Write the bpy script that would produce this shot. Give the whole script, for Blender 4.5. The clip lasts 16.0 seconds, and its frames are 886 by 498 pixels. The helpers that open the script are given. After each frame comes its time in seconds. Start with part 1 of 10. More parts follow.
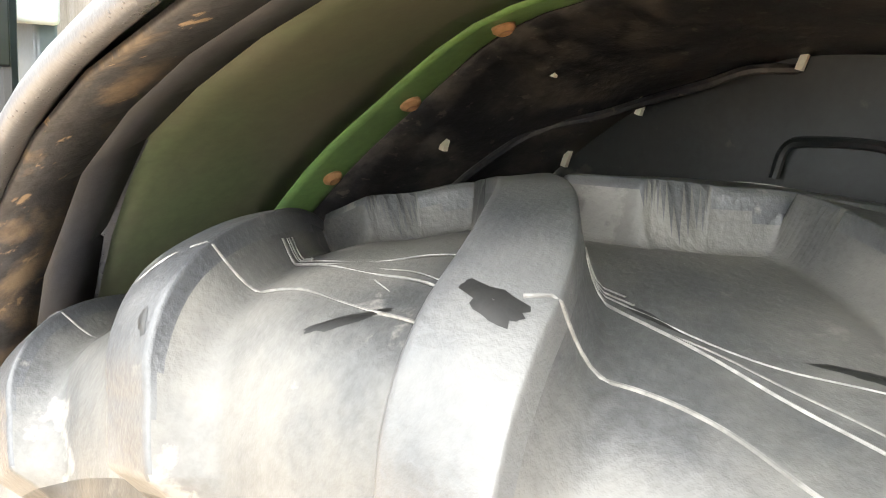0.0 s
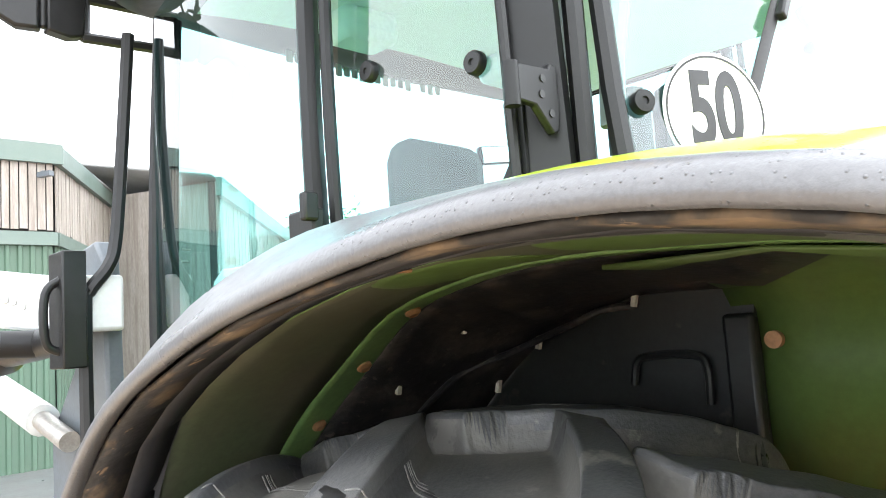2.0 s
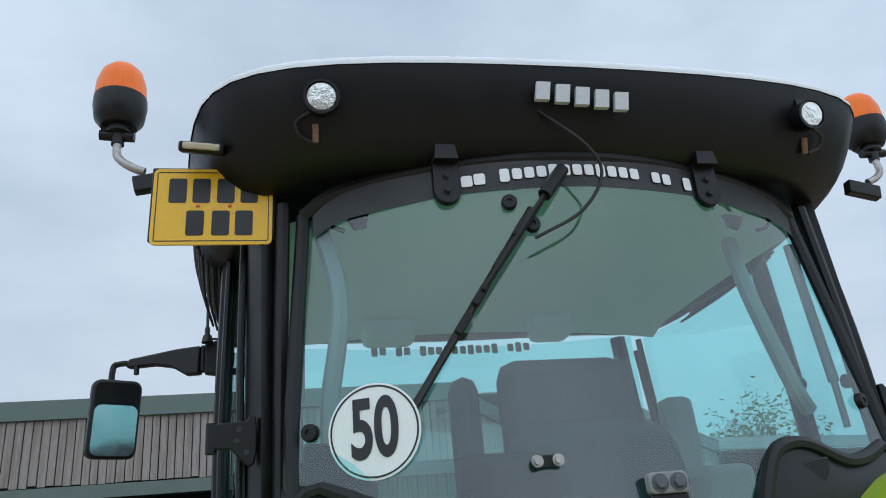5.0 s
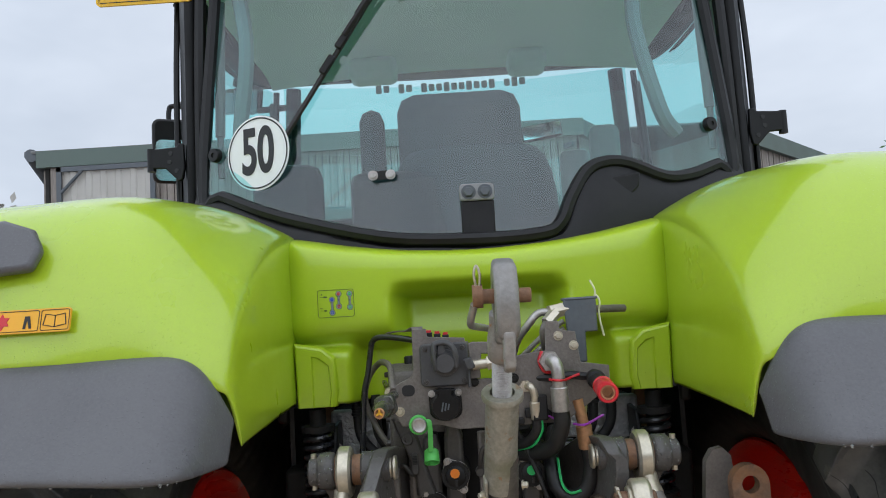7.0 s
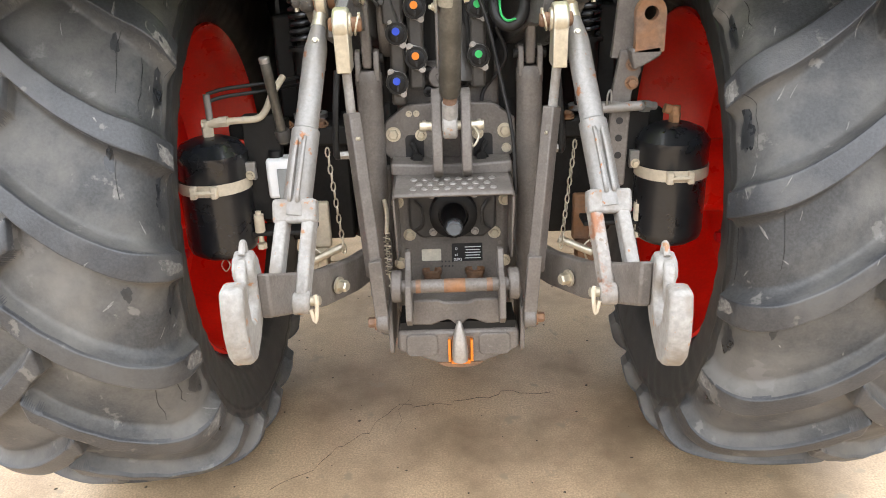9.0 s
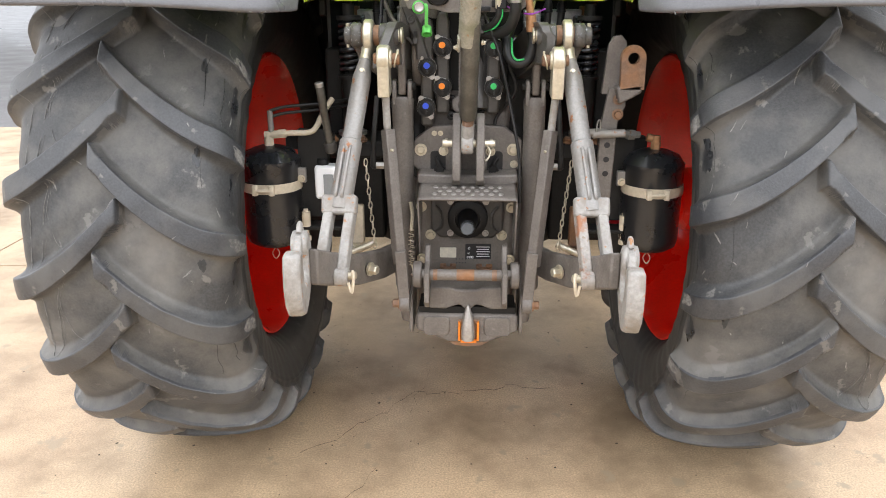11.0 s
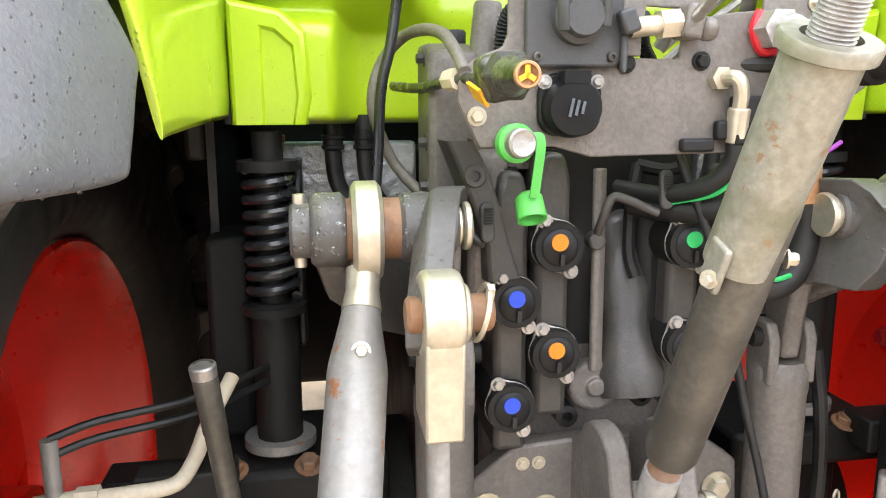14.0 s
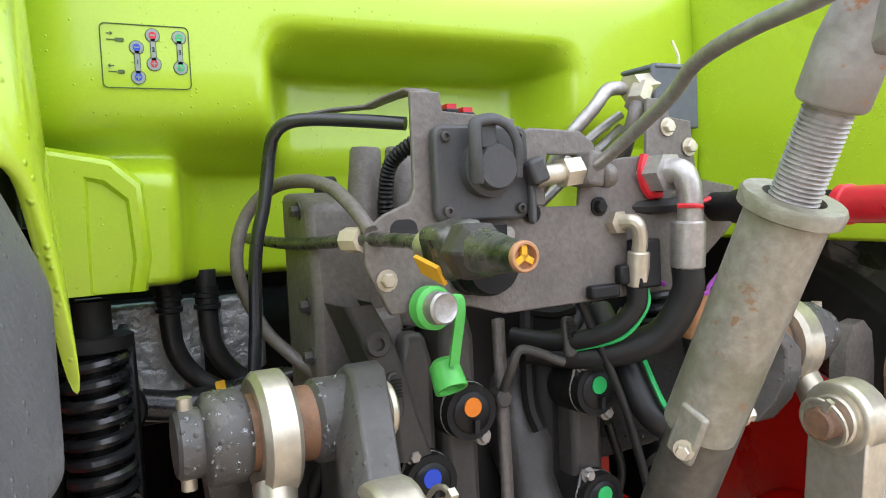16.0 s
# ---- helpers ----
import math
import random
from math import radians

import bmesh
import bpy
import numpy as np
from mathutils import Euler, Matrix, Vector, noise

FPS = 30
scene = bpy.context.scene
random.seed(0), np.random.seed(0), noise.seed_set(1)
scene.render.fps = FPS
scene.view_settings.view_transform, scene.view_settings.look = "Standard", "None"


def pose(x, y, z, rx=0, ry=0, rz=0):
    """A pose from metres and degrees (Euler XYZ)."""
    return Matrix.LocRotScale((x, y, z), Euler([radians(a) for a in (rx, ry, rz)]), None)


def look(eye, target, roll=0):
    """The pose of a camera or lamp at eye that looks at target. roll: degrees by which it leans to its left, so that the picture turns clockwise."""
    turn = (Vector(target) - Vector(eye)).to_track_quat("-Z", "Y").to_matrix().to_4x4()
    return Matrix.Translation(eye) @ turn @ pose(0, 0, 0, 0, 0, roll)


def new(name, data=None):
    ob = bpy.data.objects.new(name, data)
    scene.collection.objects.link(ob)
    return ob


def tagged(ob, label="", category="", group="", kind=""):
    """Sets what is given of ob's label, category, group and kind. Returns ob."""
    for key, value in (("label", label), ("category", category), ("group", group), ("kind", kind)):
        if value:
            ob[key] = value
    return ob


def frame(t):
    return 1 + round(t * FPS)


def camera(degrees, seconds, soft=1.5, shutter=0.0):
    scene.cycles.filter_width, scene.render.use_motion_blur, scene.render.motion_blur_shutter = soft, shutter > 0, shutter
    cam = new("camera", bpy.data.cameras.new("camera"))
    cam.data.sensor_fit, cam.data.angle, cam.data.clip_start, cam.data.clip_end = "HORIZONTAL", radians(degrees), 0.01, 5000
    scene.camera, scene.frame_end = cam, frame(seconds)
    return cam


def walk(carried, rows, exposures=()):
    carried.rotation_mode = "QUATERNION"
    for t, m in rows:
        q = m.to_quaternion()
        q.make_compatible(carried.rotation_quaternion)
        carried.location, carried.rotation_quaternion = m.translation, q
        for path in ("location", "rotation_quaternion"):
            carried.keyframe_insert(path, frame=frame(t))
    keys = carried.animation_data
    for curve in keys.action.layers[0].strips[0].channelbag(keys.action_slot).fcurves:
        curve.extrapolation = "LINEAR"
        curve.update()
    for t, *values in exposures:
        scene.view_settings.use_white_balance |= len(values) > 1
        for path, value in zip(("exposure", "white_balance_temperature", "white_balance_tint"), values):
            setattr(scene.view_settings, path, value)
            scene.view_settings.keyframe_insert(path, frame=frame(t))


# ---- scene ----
cam = camera(60.6, 16.0, soft=1.0)
PATH = [
    (0, (-1.529, -0.249, 1.99), (-0.066, 1.065, 1.625), 4.0),
    (0.5, (-1.479, -0.33, 1.982), (-0.015, 1.015, 1.762), 0.2),
    (1, (-1.47, -0.377, 1.984), (-0.025, 0.997, 1.818), -0.8),
    (1.5, (-1.535, -0.471, 2.013), (-0.128, 0.952, 1.997), -2.0),
    (2, (-1.687, -0.65, 2.056), (-0.299, 0.776, 2.257), -3.8),
    (2.5, (-1.735, -0.874, 2.085), (-0.426, 0.593, 2.453), -4.2),
    (3, (-1.668, -1.112, 2.104), (-0.573, 0.47, 2.651), -2.0),
    (3.5, (-1.503, -1.219, 2.125), (-0.622, 0.424, 2.85), -3.8),
    (4, (-1.295, -1.349, 2.142), (-0.578, 0.338, 2.942), -5.5),
    (4.2, (-1.191, -1.433, 2.137), (-0.535, 0.271, 2.954), -6.1),
    (6.3, (-0.198, -1.95, 1.972), (-0.111, -0.002, 2.418), -2.9),
    (6.5, (-0.16, -1.986, 1.967), (-0.118, -0.018, 2.317), -3.0),
    (7, (-0.057, -2.083, 1.923), (-0.08, -0.09, 2.08), -3.4),
    (7.5, (-0.013, -2.149, 1.849), (-0.055, -0.151, 1.765), -3.6),
    (8, (0.017, -2.211, 1.764), (-0.012, -0.253, 1.358), -3.4),
    (8.5, (0.028, -2.294, 1.722), (0.004, -0.409, 1.052), -2.6),
    (9, (-0.01, -2.461, 1.706), (-0.025, -0.599, 0.974), -2.0),
    (9.2, (-0.007, -2.535, 1.728), (-0.009, -0.675, 0.992), -1.9),
    (11.3, (0.022, -2.893, 1.745), (-0.062, -1.001, 1.102), -0.0),
    (11.5, (-0.001, -2.808, 1.734), (-0.089, -0.918, 1.088), -0.3),
    (12, (-0.071, -2.507, 1.724), (-0.116, -0.619, 1.064), -0.2),
    (12.5, (-0.087, -2.139, 1.699), (-0.105, -0.237, 1.08), 0.1),
    (13, (-0.192, -1.802, 1.685), (-0.158, 0.138, 1.197), -0.2),
    (13.5, (-0.278, -1.5, 1.7), (-0.18, 0.437, 1.211), -0.1),
    (14, (-0.338, -1.275, 1.731), (-0.019, 0.664, 1.361), -0.3),
    (14.5, (-0.423, -1.167, 1.782), (0.243, 0.708, 1.582), -2.0),
    (15, (-0.44, -1.131, 1.782), (0.399, 0.679, 1.638), -2.5),
    (15.5, (-0.441, -1.126, 1.783), (0.476, 0.648, 1.662), -2.4),
    (16, (-0.437, -1.135, 1.782), (0.48, 0.639, 1.672), -2.8),
]
# seconds, stops, kelvin, tint
EXPOSURES = [(0.0, 3.5, 7500, 9), (0.5, 3.8, 7500, 9), (1.0, 4.0, 7500, 9), (1.5, 3.95, 7300, 9), (2.0, 2.5, 7000, 10), (2.5, 1.15, 6900, 9), (3.0, 0.4, 6300, 8), (3.5, -0.05, 6000, 6), (4.2, -0.05, 6000, 6),
             (6.3, 0.05, 6300, 9), (7.0, 0.18, 6450, 11), (7.5, 0.45, 6500, 12), (8.0, 1.1, 6600, 14), (8.5, 1.5, 6900, 13), (9.0, 1.62, 7000, 12), (11.5, 1.35, 7100, 13), (12.5, 1.7, 7050, 13),
             (13.5, 1.98, 6900, 12), (14.0, 2.05, 6900, 13), (14.5, 1.38, 6550, 14), (15.0, 1.25, 6500, 14), (16.0, 1.25, 6500, 14)]
walk(cam, [(t, look(eye, target, roll)) for t, eye, target, roll in PATH], EXPOSURES)

# ---- sky and light: a wet, overcast day ----
world = bpy.data.worlds.new("overcast_sky")
scene.world = world
world.use_nodes = True
wn, wl = world.node_tree.nodes, world.node_tree.links
wn.clear()
w_out, w_bg = wn.new("ShaderNodeOutputWorld"), wn.new("ShaderNodeBackground")
w_sky = wn.new("ShaderNodeTexSky")
w_sky.sky_type, w_sky.sun_disc, w_sky.sun_elevation, w_sky.sun_rotation = "NISHITA", False, radians(70), radians(197)
w_scale = wn.new("ShaderNodeMixRGB")
w_scale.blend_type, w_scale.inputs[0].default_value, w_scale.inputs[2].default_value = "MULTIPLY", 1.0, (0.08, 0.08, 0.08, 1)
w_co, w_map, w_noise, w_ramp = wn.new("ShaderNodeTexCoord"), wn.new("ShaderNodeMapping"), wn.new("ShaderNodeTexNoise"), wn.new("ShaderNodeValToRGB")
w_map.inputs["Scale"].default_value = (1, 1, 2.2)
w_noise.inputs["Scale"].default_value, w_noise.inputs["Detail"].default_value, w_noise.inputs["Roughness"].default_value = 1.6, 5, 0.55
w_ramp.color_ramp.elements[0].position, w_ramp.color_ramp.elements[0].color = 0.32, (0.40, 0.46, 0.545, 1)
w_ramp.color_ramp.elements[1].position, w_ramp.color_ramp.elements[1].color = 0.68, (0.63, 0.69, 0.77, 1)
w_mix = wn.new("ShaderNodeMixRGB")
w_mix.inputs[0].default_value = 0.9
wl.new(w_co.outputs["Generated"], w_map.inputs[0]), wl.new(w_map.outputs[0], w_noise.inputs["Vector"]), wl.new(w_noise.outputs["Fac"], w_ramp.inputs[0])
wl.new(w_sky.outputs[0], w_scale.inputs[1]), wl.new(w_scale.outputs[0], w_mix.inputs[1]), wl.new(w_ramp.outputs[0], w_mix.inputs[2])
wl.new(w_mix.outputs[0], w_bg.inputs[0]), wl.new(w_bg.outputs[0], w_out.inputs[0])
# the cloud is brighter on the side where the sun stands behind it
w_dot, w_glow = wn.new("ShaderNodeVectorMath"), wn.new("ShaderNodeMapRange")
w_dot.operation, w_dot.inputs[1].default_value = "DOT_PRODUCT", (-0.02, -0.90, 0.43)
w_glow.inputs["From Min"].default_value, w_glow.inputs["To Min"].default_value, w_glow.inputs["To Max"].default_value = -1.0, 0.95, 2.05
wl.new(w_co.outputs["Generated"], w_dot.inputs[0]), wl.new(w_dot.outputs["Value"], w_glow.inputs["Value"]), wl.new(w_glow.outputs[0], w_bg.inputs[1])
sun = new("sun", bpy.data.lights.new("sun", "SUN"))
sun.data.energy, sun.data.angle, sun.data.color = 0.55, radians(150), (1.0, 0.95, 0.88)
sun.matrix_world = look((-1.2, -4, 11.5), (0, 0, 0))


# ---- materials ----
def mat(name, base, rough=0.6, metal=0.0, dirt=None, amount=0.3, scale=8.0, fine=90.0, bump=0.15, vary=0.12, spots=None, drops=0.0, coat=0.0, relief=None, stretch=(1, 1, 1), space="Object", drop_scale=180, spec=0.5, wet=None, sharp=0.13):
    """A surface with a broad stain noise, a fine grain, optional spots of another colour and optional water drops."""
    m = bpy.data.materials.new(name)
    m.use_nodes = True
    n, l = m.node_tree.nodes, m.node_tree.links
    b = n["Principled BSDF"]
    co, mp = n.new("ShaderNodeTexCoord"), n.new("ShaderNodeMapping")
    mp.inputs["Scale"].default_value = stretch
    l.new(co.outputs[space], mp.inputs[0])

    def noise_node(sc, detail=5):
        t = n.new("ShaderNodeTexNoise")
        t.inputs["Scale"].default_value, t.inputs["Detail"].default_value, t.inputs["Roughness"].default_value = sc, detail, 0.6
        l.new(mp.outputs[0], t.inputs["Vector"])
        return t

    def ramp(src, lo, hi):
        r = n.new("ShaderNodeMapRange")
        r.inputs["From Min"].default_value, r.inputs["From Max"].default_value = lo, hi
        l.new(src, r.inputs["Value"])
        return r.outputs[0]

    def mix(kind, fac, a, c):
        x = n.new("ShaderNodeMixRGB")
        x.blend_type = kind
        for sock, v in ((x.inputs[0], fac), (x.inputs[1], a), (x.inputs[2], c)):
            if isinstance(v, (int, float)):
                sock.default_value = v
            elif isinstance(v, tuple):
                sock.default_value = (*v, 1) if len(v) == 3 else v
            else:
                l.new(v, sock)
        return x.outputs[0]

    big, small = noise_node(scale), noise_node(fine, 3)
    lo, hi = tuple(c * (1 - vary) for c in base), tuple(min(1, c * (1 + vary)) for c in base)
    col = mix("MIX", ramp(small.outputs["Fac"], 0.3, 0.7), lo, hi)
    if dirt:
        d = n.new("ShaderNodeMath")
        d.operation = "MULTIPLY"
        l.new(ramp(big.outputs["Fac"], 0.55 - sharp, 0.55 + sharp), d.inputs[0])
        d.inputs[1].default_value = amount
        col = mix("MIX", d.outputs[0], col, dirt)
    if spots:
        sp = noise_node(scale * 3.1, 8)
        col = mix("MIX", ramp(sp.outputs["Fac"], 0.62 - 0.0, 0.66), col, spots)
    if wet:
        wn_ = noise_node(scale * 1.4, 5)
        col = mix("MIX", ramp(wn_.outputs["Fac"], 0.675, 0.69), col, wet)
    l.new(col, b.inputs["Base Color"])
    rr = n.new("ShaderNodeMapRange")
    rr.inputs["To Min"].default_value, rr.inputs["To Max"].default_value = max(0.03, rough - 0.1), min(1, rough + 0.12)
    l.new(ramp(big.outputs["Fac"], 0.3, 0.7), rr.inputs["Value"])
    l.new(rr.outputs[0], b.inputs["Roughness"])
    b.inputs["Metallic"].default_value, b.inputs["Specular IOR Level"].default_value = metal, spec
    b.inputs["Coat Weight"].default_value = coat
    b.inputs["Coat Roughness"].default_value = 0.06
    bp = n.new("ShaderNodeBump")
    bp.inputs["Strength"].default_value, bp.inputs["Distance"].default_value = bump, relief or 0.002
    height = small.outputs["Fac"]
    if drops:
        v = n.new("ShaderNodeTexVoronoi")
        v.inputs["Scale"].default_value = drop_scale
        l.new(co.outputs[space], v.inputs["Vector"])
        dome = n.new("ShaderNodeMapRange")
        dome.inputs["From Min"].default_value, dome.inputs["From Max"].default_value = 0.0, 0.33
        dome.inputs["To Min"].default_value, dome.inputs["To Max"].default_value = 1.0, 0.0
        dome.interpolation_type = "SMOOTHERSTEP"
        l.new(v.outputs["Distance"], dome.inputs["Value"])
        sel = n.new("ShaderNodeMath")
        sel.operation = "LESS_THAN"
        sel.inputs[1].default_value = drops
        sep = n.new("ShaderNodeSeparateColor")
        l.new(v.outputs["Color"], sep.inputs[0]), l.new(sep.outputs[0], sel.inputs[0])
        m2 = n.new("ShaderNodeMath")
        m2.operation = "MULTIPLY"
        l.new(dome.outputs[0], m2.inputs[0]), l.new(sel.outputs[0], m2.inputs[1])
        b2 = n.new("ShaderNodeBump")
        b2.inputs["Strength"].default_value, b2.inputs["Distance"].default_value = 0.6, 0.0018
        l.new(m2.outputs[0], b2.inputs["Height"])
        l.new(b2.outputs[0], bp.inputs["Normal"])
    l.new(height, bp.inputs["Height"])
    l.new(bp.outputs[0], b.inputs["Normal"])
    return m


def glass_mat(name, tint, base=0.09, rough=0.0):
    """Tinted pane: straight-through light, with a gloss that grows towards grazing angles on both faces."""
    m = bpy.data.materials.new(name)
    m.use_nodes = True
    n, l = m.node_tree.nodes, m.node_tree.links
    n.remove(n["Principled BSDF"])
    tr, gl, lw, pw, sc, mx = (n.new("ShaderNode" + k) for k in ("BsdfTransparent", "BsdfGlossy", "LayerWeight", "Math", "Math", "MixShader"))
    tr.inputs[0].default_value, gl.inputs["Roughness"].default_value, lw.inputs[0].default_value = (*tint, 1), rough, 0.5
    pw.operation, pw.inputs[1].default_value = "POWER", 4.0
    sc.operation, sc.inputs[1].default_value, sc.inputs[2].default_value = "MULTIPLY_ADD", 0.85, base
    l.new(lw.outputs["Facing"], pw.inputs[0]), l.new(pw.outputs[0], sc.inputs[0]), l.new(sc.outputs[0], mx.inputs[0])
    l.new(tr.outputs[0], mx.inputs[1]), l.new(gl.outputs[0], mx.inputs[2])
    l.new(mx.outputs[0], n["Material Output"].inputs[0])
    return m


